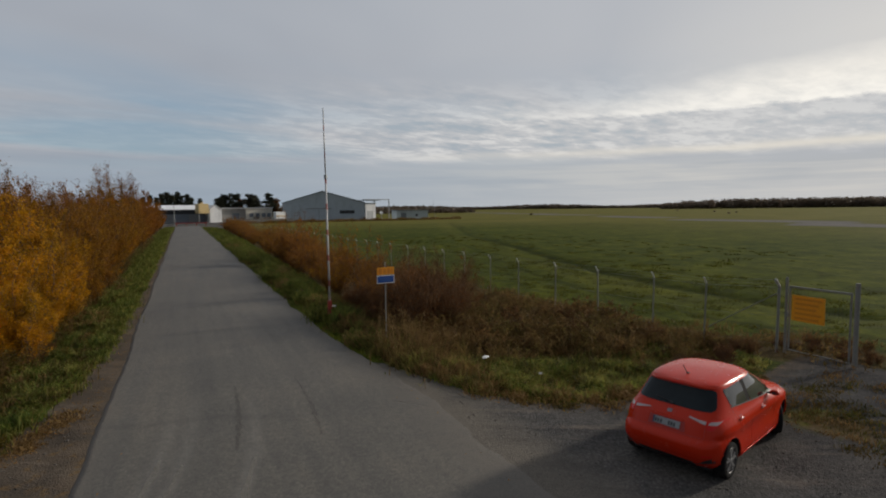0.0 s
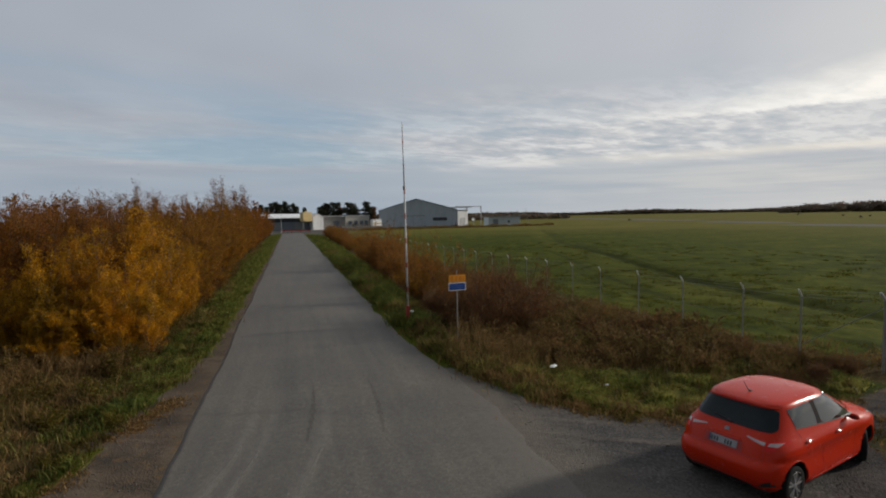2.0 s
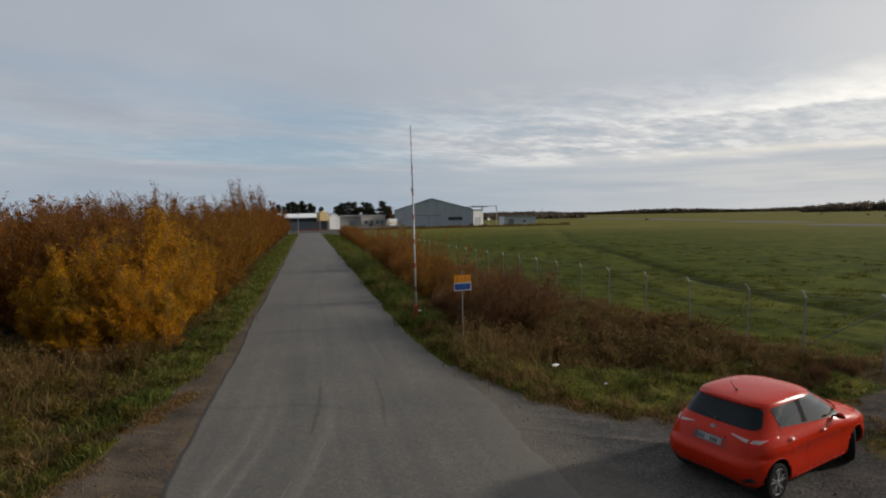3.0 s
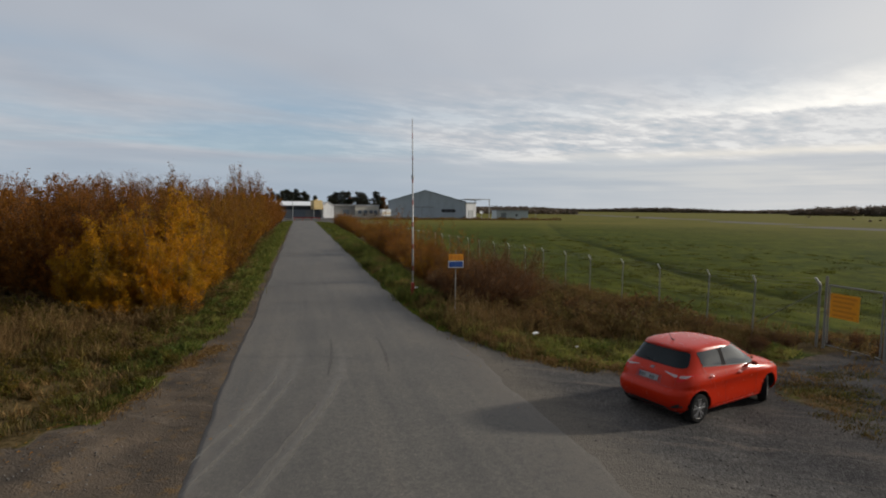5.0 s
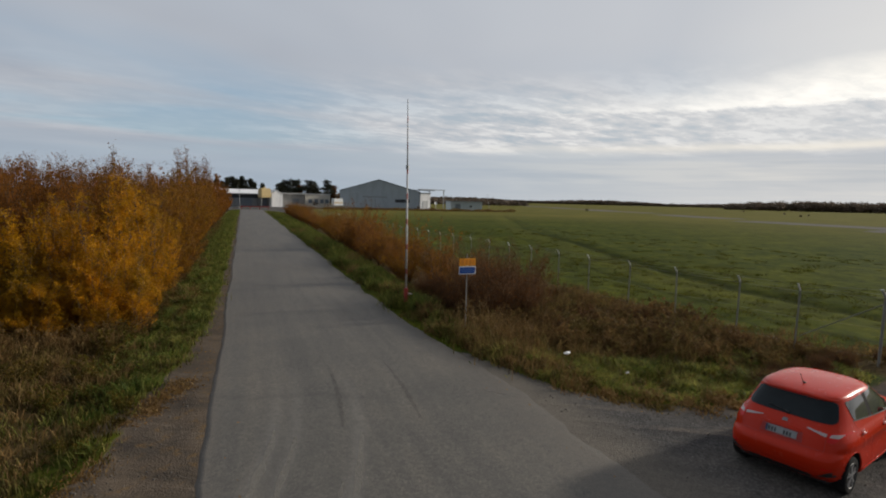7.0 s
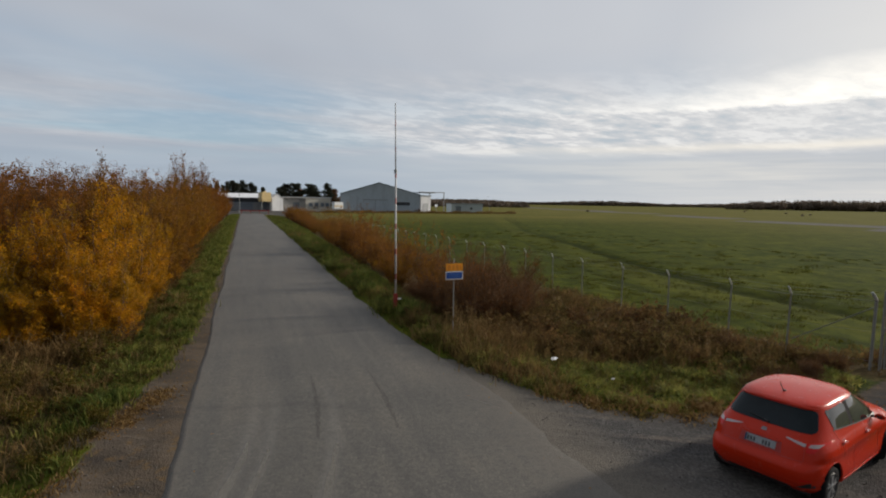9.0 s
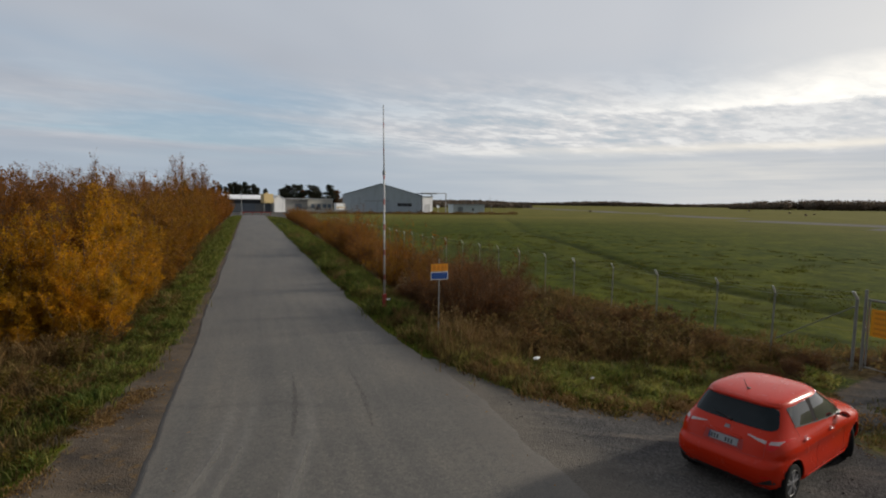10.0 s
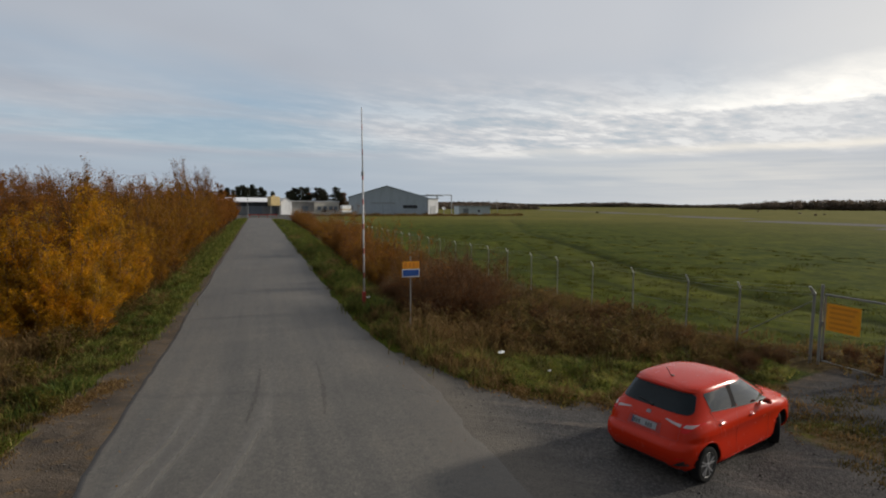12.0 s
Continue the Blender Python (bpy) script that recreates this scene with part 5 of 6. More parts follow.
for i in range(4):
    KINDS["rust%d" % i] = (shrub("alder_shrub", "tall bare-twigged shrub with sparse rust brown leaves", 51 + i, "rust", "twig", (0, 0, 0), "shrub", "autumn thicket", height=6.2, spread=1.7, stems=24, leaf_n=16000, leaf_size=0.076, twig_n=1100, tuft=0.26, low=0.05, bare=0.6, rise=UP, open_top=0.36, crowd=1.3), False)
for i in range(4):
    KINDS["back%d" % i] = (shrub("alder_shrub", "slender rust brown shrub deep in the thicket", 151 + i, "rust", "twig", (0, 0, 0), "shrub", "autumn thicket", height=6.2, spread=1.9, stems=22, leaf_n=7000, leaf_size=0.115, twig_n=480, tuft=0.27, low=0.05, bare=0.6, rise=UP, open_top=0.36, crowd=1.3), False)
for i in range(3):
    KINDS["low%d" % i] = (shrub("willow_bush", "low rust-coloured willow bush between lane and fence", 71 + i, "amber" if i == 1 else "hedge", "twig", (0, 0, 0), "bush", "bushes by the fence", height=2.3, spread=1.2, stems=20, leaf_n=3400, leaf_size=0.048, twig_n=700, tuft=0.27, low=0.03, rise=UP, bare=0.7, open_top=0.4), False)
for i in range(2):
    KINDS["dark%d" % i] = (shrub("willow_bush", "dark brown dense leafless willow bush", 91 + i, "dusk", "twig", (0, 0, 0), "bush", "bushes by the fence", height=2.6, spread=1.6, stems=40, leaf_n=4500, leaf_size=0.042, twig_n=2200, tuft=0.27, low=0.03, rise=UP, open_top=0.9), False)

for i in range(2):
    KINDS["brush%d" % i] = (shrub("undergrowth_bush", "low clump of olive and brown leafy undergrowth", 111 + i, "olive", "twig", (0, 0, 0), "bush", "undergrowth", height=0.95, spread=0.75, stems=16, leaf_n=1300, leaf_size=0.066, twig_n=130, tuft=0.45, low=0.03), False)
    KINDS["bramble%d" % i] = (shrub("bramble_clump", "low withered brown bramble clump in the ditch", 121 + i, "bramble", "twig", (0, 0, 0), "bush", "brambles", height=0.85, spread=0.8, stems=18, leaf_n=2100, leaf_size=0.048, twig_n=240, tuft=0.45, low=0.03), False)

for i in range(2):
    KINDS["herb%d" % i] = (shrub("verge_herb", "low clump of broad green leaves on the grass verge", 131 + i, "verge", "twig", (0, 0, 0), "plant", "verge herbs", height=0.7, spread=0.6, stems=14, leaf_n=800, leaf_size=0.085, twig_n=120, tuft=0.5, low=0.02), False)

rnd = random.Random(21)
# near golden group at the mouth of the thicket
for k, x, y, s, q in (("gold0", 0.35, 19.6, 0.98, 1.06), ("gold1", -0.7, 19.1, 0.94, 0.98), ("gold2", -1.9, 18.6, 0.86, 0.95), ("gold0", -2.7, 18.9, 0.76, 0.92), ("gold1", -3.3, 19.6, 0.62, 0.9), ("gold2", 0.25, 17.5, 0.72, 0.95), ("gold0", -0.9, 17.3, 0.66, 0.85), ("gold1", 0.9, 21.6, 0.95, 1.05), ("gold2", 0.4, 23.0, 1.02, 1.12), ("gold0", 1.1, 24.4, 0.8, 0.9), ("gold1", -1.5, 20.6, 0.85, 1.0), ("amber0", -0.6, 25.4, 0.95, 1.32), ("amber2", -1.2, 26.0, 0.9, 1.25), ("amber1", 0.7, 25.0, 0.86, 1.0), ("gold2", 0.9, 27.0, 0.80, 1.0), ("amber2", 0.5, 29.5, 1.02, 1.05), ("amber0", 0.8, 33.0, 1.02, 1.0), ("rust1", -1.0, 62.0, 1.2, 1.2), ("rust3", -0.6, 82.0, 1.25, 1.2)):
    plant(k, x, y, s, rnd.uniform(0, 6.28), q)
for k in range(14):
    u = rnd.uniform(0, 1)
    x, y = (rnd.uniform(-1.6, 0.8), rnd.uniform(16.6, 17.6)) if u < 0.35 else (rnd.uniform(0.6, 1.35), rnd.uniform(17.5, 36))
    if x < -1.5:
        y += (-1.5 - x) * 0.8
    plant(rnd.choice(["gold0", "gold1", "gold2"]) if y < 24 else rnd.choice(["amber0", "amber1", "gold2"]), x, y, rnd.uniform(0.5, 0.75), rnd.uniform(0, 6.28), rnd.uniform(0.55, 0.85))
for _ in range(40):
    x = rnd.uniform(-12.0, -3.2)
    plant("back%d" % rnd.randrange(4), x, 20.6 + (-x - 2) * 0.72 + rnd.uniform(-1.0, 0.6), rnd.uniform(0.34, 0.6), rnd.uniform(0, 6.28), rnd.uniform(0.8, 1.1))
# along the verge of the lane
y = 28.0
while y < 158:
    kind = rnd.choice(["amber0", "amber1", "amber2"]) if y < 80 else rnd.choice(["back0", "back1", "back2", "back3"])
    tall = float(np.interp(y, [28, 36, 45, 90, 158], [0.86, 0.92, 1.04, 1.08, 1.02]))
    plant(kind, 0.1 + rnd.uniform(-0.5, 0.5), y, tall * rnd.uniform(0.72, 1.16) * (1.15 if kind[0] == "a" else 1.0), rnd.uniform(0, 6.28))
    y += rnd.uniform(1.9, 2.8) if y < 90 else 3.6
# body of the thicket
for row in range(12):
    x = -2.0 - row * 2.0 - max(0, row - 10) * 1.2
    y = 21.5 + max(0.0, (-x - 2)) * 0.75
    n_in = 0
    while y < 150 and n_in < (24, 14, 10)[min(row, 2)] - 4 * (row > 2):
        kind = "rust%d" % rnd.randrange(4)
        if row > 3 or y > 52:
            kind = "back%d" % rnd.randrange(4)
        plant(kind, x + rnd.uniform(-0.8, 0.8), y + rnd.uniform(-0.8, 0.8), float(np.interp(y, [20, 30, 45, 80], [0.75, 0.87, 1.0, 1.02])) * rnd.uniform(0.84, 1.10), rnd.uniform(0, 6.28))
        y += rnd.uniform(2.0, 3.2) * (1 + n_in * 0.09)
        n_in += 1
# between the lane and the fence
y = 22.5
while y < 150:
    front = float(np.interp(y, [22, 33, 65, 125], [12.95, 13.3, 14.7, 15.5]))
    for x in (front, front + 1.3, front + 2.6) if y < 36 else (front, front + 1.3):
        if rnd.uniform(0, 1) < (0.5 if x > front + 2 else 0.1):
            continue
        plant("low%d" % rnd.randrange(3), x + rnd.uniform(-0.45, 0.6), y + rnd.uniform(-0.7, 0.7), rnd.uniform(0.6, 1.22) * (1.0 + 0.22 * math.sin(y * 0.45) * math.sin(y * 0.17 + 1.2)) * (0.8 if x > front + 2 else 1.0) * float(np.interp(y, [22, 28, 40, 60, 100, 150], [1.0, 1.25, 1.42, 1.4, 1.3, 1.15])), rnd.uniform(0, 6.28), rnd.uniform(0.85, 1.15))
    y += 2.2 if y < 60 else 3.4
for k, x, y, s in (("dark0", 13.4, 16.4, 1.18), ("dark1", 15.0, 17.3, 1.30), ("dark0", 14.0, 18.9, 1.34), ("dark1", 12.9, 20.2, 0.9), ("dark0", 16.3, 19.0, 1.15), ("dark1", 17.6, 24.0, 0.8), ("dark0", 18.8, 29.0, 0.85), ("dark1", 16.9, 27.0, 0.7), ("dark1", 19.6, 15.4, 0.42), ("dark0", 20.6, 11.6, 0.34), ("dark1", 18.4, 13.4, 0.30), ("dark0", 17.4, 16.2, 0.45), ("dark1", 15.6, 14.6, 0.34)):
    plant(k, x, y, s, rnd.uniform(0, 6.28))


rnd2 = random.Random(77)
for _ in range(16):
    plant("dark%d" % rnd2.randrange(2), rnd2.uniform(12.2, 14.6), rnd2.uniform(16.5, 22.5), rnd2.uniform(0.35, 0.62), rnd2.uniform(0, 6.28), rnd2.uniform(0.8, 1.1))
for x, y, sc in ((71.0, 203.2, 0.75), (69.6, 203.6, 0.5), (42.4, 208.6, 0.55), (46.0, 208.0, 0.4), (52.0, 206.8, 0.45), (58.5, 205.8, 0.4), (31.7, 216.5, 1.1), (36.7, 216.5, 0.8), (35.6, 215.8, 0.6)):
    plant("dark%d" % rnd2.randrange(2), x, y, sc, rnd2.uniform(0, 6.28))
for _ in range(70):
    x = rnd2.uniform(-7.5, 1.6)
    y0 = float(left_edge(x)) + 2.4 + (0.0 if x < 0.6 else 2.2)
    y = rnd2.uniform(max(y0, 8.5 if x > -2 else 9.5), 17.5 + max(0, -x - 2) * 0.6)
    plant("brush%d" % rnd2.randrange(2), x, y, rnd2.uniform(0.5, 1.0) * (0.7 + 0.05 * (y - 9)), rnd2.uniform(0, 6.28), rnd2.uniform(0.7, 1.1))
for _ in range(90):
    x = rnd2.uniform(-5.5, 2.4)
    y0 = float(left_edge(x)) + 0.7
    plant("brush%d" % rnd2.randrange(2), x, rnd2.uniform(y0, max(y0 + 0.5, 12.5)), rnd2.uniform(0.25, 0.5), rnd2.uniform(0, 6.28), rnd2.uniform(0.6, 1.0))
for _ in range(60):
    plant("brush%d" % rnd2.randrange(2), rnd2.uniform(1.2, 2.8), rnd2.uniform(12.5, 42), rnd2.uniform(0.28, 0.5), rnd2.uniform(0, 6.28), rnd2.uniform(0.6, 1.0))
for _ in range(50):
    x = rnd2.uniform(11.6, 20.5)
    plant("brush%d" % rnd2.randrange(2), x, float(grass_edge(x)) + rnd2.uniform(0.4, 3.0), rnd2.uniform(0.22, 0.42), rnd2.uniform(0, 6.28), rnd2.uniform(0.6, 1.0))
for _ in range(24):
    plant("brush%d" % rnd2.randrange(2), rnd2.uniform(0.7, 1.7), rnd2.uniform(16, 50), rnd2.uniform(0.6, 1.0), rnd2.uniform(0, 6.28))
for _ in range(70):
    x = rnd2.uniform(12.2, 21.3)
    plant("bramble%d" % rnd2.randrange(2), x, rnd2.uniform(float(grass_edge(x)) + float(np.interp(x, [12, 14, 17, 20], [4.6, 5.5, 5.2, 4.0])), 22), rnd2.uniform(0.5, 1.05), rnd2.uniform(0, 6.28), rnd2.uniform(0.7, 1.1))
for _ in range(34):
    x = rnd2.uniform(15.0, 21.4)
    plant("bramble%d" % rnd2.randrange(2), x, rnd2.uniform(11.8 if x > 17 else 13.2, 18), rnd2.uniform(1.0, 1.6), rnd2.uniform(0, 6.28), rnd2.uniform(0.6, 0.9))
for _ in range(26):
    plant("bramble%d" % rnd2.randrange(2), rnd2.uniform(18.2, 22.6), rnd2.uniform(8.6, 11.2), rnd2.uniform(0.4, 0.85), rnd2.uniform(0, 6.28), rnd2.uniform(0.6, 0.9))
for _ in range(34):
    x = rnd2.uniform(17.2, 21.5)
    plant("dark%d" % rnd2.randrange(2), x, float(grass_edge(x)) + rnd2.uniform(0.9, 2.8), rnd2.uniform(0.14, 0.27), rnd2.uniform(0, 6.28), rnd2.uniform(0.7, 1.0))
for _ in range(26):
    plant("dark%d" % rnd2.randrange(2), rnd2.uniform(21.9, 24.0), rnd2.uniform(5.8, 9.4), rnd2.uniform(0.10, 0.22), rnd2.uniform(0, 6.28), rnd2.uniform(0.7, 1.0))
for _ in range(40):
    plant("bramble%d" % rnd2.randrange(2), rnd2.uniform(15.5, 20.8), rnd2.uniform(22, 60), rnd2.uniform(0.7, 1.3), rnd2.uniform(0, 6.28), rnd2.uniform(0.7, 1.1))


for _ in range(130):
    y = 12 + 60 * rnd2.uniform(0, 1) ** 1.6
    plant("herb%d" % rnd2.randrange(2), rnd2.uniform(1.4, float(np.interp(y, [12, 18, 25], [2.4, 3.1, 3.3]))), y, rnd2.uniform(0.3, 0.65), rnd2.uniform(0, 6.28), rnd2.uniform(0.6, 1.0))
for _ in range(110):
    y = 15 + 60 * rnd2.uniform(0, 1) ** 1.5
    plant("herb%d" % rnd2.randrange(2), rnd2.uniform(10.55, float(np.interp(y, [15, 20, 33, 65], [11.0, 11.7, 12.3, 13.5]))), y, rnd2.uniform(0.25, 0.55), rnd2.uniform(0, 6.28), rnd2.uniform(0.6, 1.0))
for y, x, k, sc in ((106, 15.6, "amber1", 0.62), (111, 16.9, "amber2", 0.66), (115, 15.4, "amber0", 0.70), (120, 16.6, "amber1", 0.72), (125, 15.2, "amber2", 0.66), (130, 16.6, "amber0", 0.70), (136, 15.6, "amber1", 0.66), (100, 16.2, "amber0", 0.55), (24.0, 13.9, "amber1", 0.44), (25.4, 14.9, "amber2", 0.40), (38, 14.0, "amber0", 0.46), (50, 14.4, "amber2", 0.5), (63, 15.0, "amber1", 0.5)):
    plant(k, x, y, sc, rnd2.uniform(0, 6.28))


def scatter(n, x0, x1, y0, y1, rng, keep):
    x, y = rng.uniform(x0, x1, n), rng.uniform(y0, y1, n)
    k = keep(x, y)
    return x[k], y[k]


def meadow(name, mat, label, seed, areas, lean=0.55, per=14, gather=0.11):
    """Blades gathered in tufts; each area: number, x range, y range, height range, width, where it grows."""
    rng = np.random.default_rng(seed)
    vs, fs, off = [], [], 0
    for n, x0, x1, y0, y1, h0, h1, w, keep in areas:
        cx, cy = scatter(max(8, n // per), x0, x1, y0, y1, rng, keep)
        if len(cx) == 0:
            continue
        pick = rng.integers(0, len(cx), n)
        size = rng.lognormal(0, 0.35, len(cx))
        r = rng.normal(0, gather, (n, 2)) * size[pick][:, None]
        x, y = cx[pick] + r[:, 0], cy[pick] + r[:, 1]
        tall = np.clip(size, 0.5, 1.7)[pick]
        b = np.stack([x, y, terrain(x, y) - 0.02], 1)
        v, f = blades_np(b, rng.uniform(h0, h1, n) * tall, lean, w, rng)
        vs.append(v), fs.append(f + off)
        off += len(v)
    me = mesh_np(name, np.concatenate(vs), np.concatenate(fs))
    solo(name, me, M[mat], label, "grass", "stuff")


on_bank = lambda x, y: (y > grass_edge(x) + 0.15 + 0.25 * wobble(x, y, 1.6)) & (x > np.interp(y, [9, 12, 15, 17, 30], [11.0, 10.75, 10.45, 10.3, 10.4]))
on_left = lambda x, y: (y > left_edge(x) + 0.2 + 0.35 * wobble(x, y, 1.4)) & (x < np.interp(y, [11, 14, 18, 25, 40], [2.6, 3.2, 3.5, 3.62, 3.68]) + 0.12 * wobble(x, y, 2.0))
green_top = lambda x: grass_edge(x) + np.interp(x, [11.5, 12.5, 14, 17, 20], [1.5, 4.0, 4.9, 4.6, 3.4])
front_bank = lambda x, y: on_bank(x, y) & (y < green_top(x) + 0.5 * wobble(x, y, 0.7)) & (y > grass_edge(x) + 0.55 + 0.3 * wobble(x, y, 1.3))
back_bank = lambda x, y: on_bank(x, y) & (y > green_top(x) - 0.2 + 0.6 * wobble(x + 2, y, 0.9)) & (x < 22.6)
meadow("verge_grass", "verge", "green uncut grass along the lane edges", 5, [
    (16000, 0.9, 3.75, 10.5, 30, 0.08, 0.22, 0.012, on_left), (18000, 0.8, 3.75, 30, 80, 0.12, 0.28, 0.018, on_left), (6000, 0.8, 3.75, 80, 160, 0.15, 0.3, 0.03, on_left),
    (16000, 10.2, 12.4, 13, 34, 0.12, 0.28, 0.012, on_bank), (13000, 10.3, 13.2, 34, 80, 0.14, 0.30, 0.018, on_bank), (7000, 10.3, 14.6, 80, 150, 0.15, 0.3, 0.03, on_bank)])
meadow("bank_grass", "lush", "olive green rough grass on the bank by the gravel", 45, [
    (40000, 11.0, 20.5, 7.0, 14.0, 0.05, 0.14, 0.010, front_bank)], 1.3, 40, 0.13)
meadow("meadow_grass", "blades", "dull green and yellow rough grass", 6, [
    (20000, -7, 2.6, 4.6, 17, 0.07, 0.22, 0.011, on_left), (7000, 1.0, 3.3, 9.5, 24, 0.06, 0.2, 0.011, on_left), (14000, 10.9, 21.4, 8.2, 22, 0.12, 0.32, 0.010, on_bank),
    (7000, 16.0, 20.6, 1.4, 5.8, 0.03, 0.10, 0.010, lambda x, y: wobble(x, y, 1.1) > -0.1)])
meadow("dry_grass", "straw", "pale dry straw-coloured tall grass", 7, [
    (3500, -8.5, 0.6, 11.5, 21, 0.2, 0.5, 0.007, on_left), (4500, -7.5, -1.0, 11.5, 15.0, 0.3, 0.7, 0.008, lambda x, y: on_left(x, y) & (wobble(x, y, 0.8) > 0.0)), (900, -6.0, 1.3, 15.2, 17.2, 0.4, 0.8, 0.007, on_left), (350, 10.9, 12.8, 12.6, 14.9, 0.35, 0.8, 0.007, on_bank), (3500, 11.5, 21.3, 9.5, 23, 0.2, 0.5, 0.008, back_bank),
    (3500, 0.3, 3.5, 6.6, 12.6, 0.03, 0.08, 0.010, lambda x, y: np.abs(y - left_edge(x) - 0.1) < 0.8 * (0.6 + 0.6 * wobble(x, y, 1.9))), (600, 20.5, 24.5, 8.2, 12.5, 0.2, 0.4, 0.008, lambda x, y: y > 8.3), (2500, 16.0, 20.8, 1.2, 6.0, 0.03, 0.10, 0.010, lambda x, y: wobble(x + 1, y, 1.3) > 0.1)])
meadow("brown_sedge", "weed", "withered brown sedge and dock in the ditch", 9, [
    (20000, 11.6, 22.6, 9.0, 24, 0.15, 0.42, 0.012, back_bank), (7000, 10.6, 13.2, 10.5, 17, 0.12, 0.36, 0.012, on_bank), (2500, 10.4, 13.0, 16, 24, 0.12, 0.3, 0.012, on_bank), (3500, 10.25, 10.75, 13, 60, 0.06, 0.2, 0.012, on_bank), (5000, -8.5, 1.5, 11.5, 20, 0.15, 0.45, 0.012, on_left),
    (3000, 11.0, 20.0, 6.6, 9.5, 0.03, 0.10, 0.014, lambda x, y: np.abs(y - grass_edge(x)) < 0.35)], 0.8, 40, 0.14)
meadow("edge_straw", "straw", "flattened dry grass along the gravel edge", 33, [
    (7500, 11.2, 17.8, 6.2, 12.5, 0.03, 0.12, 0.011, lambda x, y: np.abs(y - grass_edge(x) - 0.35) < 0.45 + 0.3 * wobble(x, y, 1.7)), (3000, 10.9, 12.8, 9.0, 13.5, 0.1, 0.3, 0.010, on_bank), (2600, 1.7, 3.3, 9.6, 11.8, 0.02, 0.07, 0.012, lambda x, y: np.abs(y - left_edge(x)) < 0.5), (3500, -6.5, 2.2, 5.2, 11.5, 0.08, 0.26, 0.010, on_left)], 1.1, 40, 0.12)


meadow("tussock_grass", "lush", "arching green and yellow grass tussocks on the bank", 14, [
    (9000, 11.2, 20.5, 7.0, 14.0, 0.10, 0.22, 0.010, front_bank), (1200, 10.6, 12.5, 10.5, 15.0, 0.15, 0.32, 0.010, on_bank), (1600, -6.5, 2.6, 5.5, 14, 0.15, 0.28, 0.011, on_left), (2600, 1.0, 3.0, 12.5, 34, 0.18, 0.34, 0.013, on_left)], 1.5, 75, 0.09)
meadow("field_tufts", "turf", "short green tufts on the airfield meadow", 24, [
    (22000, 21.8, 40, 8.5, 40, 0.05, 0.13, 0.014, lambda x, y: x > 21.8), (14000, 30, 60, 25, 80, 0.06, 0.15, 0.02, lambda x, y: x > 21.8)], 0.9, 60, 0.22)
meadow("roadside_tussocks", "verge", "green tussocks bulging over the lane edge", 25, [
    (14000, 10.25, 11.8, 14, 60, 0.22, 0.42, 0.013, on_bank), (6500, 1.2, 3.6, 11, 34, 0.16, 0.32, 0.012, on_left)], 1.0, 110, 0.13)
meadow("roadside_straw", "straw", "tawny dry grass along the lane edge", 26, [
    (4500, 10.4, 11.9, 13, 70, 0.15, 0.4, 0.011, on_bank), (2500, 0.6, 2.6, 12, 40, 0.15, 0.4, 0.010, on_left)], 0.9, 60, 0.10)
meadow("tawny_tussocks", "straw", "arching tawny grass tussocks in the ditch", 15, [
    (9000, 11.8, 22.4, 9.5, 22, 0.2, 0.45, 0.010, back_bank), (3000, -8, 0.5, 11.5, 18, 0.25, 0.5, 0.010, on_left)], 1.0, 75, 0.07)


def weeds(name, mat, label, seed, areas):
    """Dead stalks with short side shoots and seed heads."""
    rng = np.random.default_rng(seed)
    vs, fs, off = [], [], 0
    for n, x0, x1, y0, y1, h0, h1, keep in areas:
        x, y = scatter(n, x0, x1, y0, y1, rng, keep)
        m = len(x)
        h = rng.uniform(h0, h1, m) * (0.75 + 0.35 * (wobble(x, y, 0.55) + 0.3))
        b = np.stack([x, y, terrain(x, y) - 0.03], 1)
        tip = b + np.stack([rng.normal(0, 0.12, m) * h, rng.normal(0, 0.12, m) * h, h], 1)
        p0, p1, r = [b], [tip], [np.full(m, 0.006)]
        for _ in range(5):
            f = rng.uniform(0.35, 1.0, (m, 1))
            a = b + (tip - b) * f
            p0.append(a)
            p1.append(a + np.stack([rng.normal(0, 0.11, m), rng.normal(0, 0.11, m), rng.uniform(0.03, 0.2, m)], 1) * h[:, None] ** 0.5)
            r.append(np.full(m, 0.004))
        p0, p1, r = np.concatenate(p0), np.concatenate(p1), np.concatenate(r)
        v, f = sticks_np(p0, p1, r, r * 0.5, 3)
        vs.append(v), fs.append(f + off)
        off += len(v)
        k = rng.integers(0, len(p0), m * 14)
        c = p0[k] + (p1[k] - p0[k]) * rng.uniform(0.3, 1.1, (len(k), 1)) + rng.normal(0, 0.025, (len(k), 3))
        v, f = leaves_np(c, 0.055, rng, 0.0)
        vs.append(v), fs.append(f + off)
        off += len(v)
    me = mesh_np(name, np.concatenate(vs), np.concatenate(fs))
    solo(name, me, M[mat], label, "weeds", "stuff")


weeds("dead_weeds", "weed", "brown withered weeds covering the ditch before the fence", 8, [
    (1300, 12.4, 22.6, 9.5, 23, 0.25, 0.65, lambda x, y: back_bank(x, y - 0.3) & (wobble(x, y, 0.8) > -0.45)), (1500, 15, 21.5, 22, 60, 0.35, 0.8, lambda x, y: x > 0), (900, 15, 21.5, 60, 150, 0.4, 0.9, lambda x, y: x > 0), (500, -9, 0.5, 13, 20, 0.4, 1.0, lambda x, y: x < 1),
    (220, 21.2, 25.0, 5.2, 10.5, 0.12, 0.34, lambda x, y: x > 0), (140, 17.5, 21.6, 8.2, 11.0, 0.2, 0.45, lambda x, y: x > 0)])

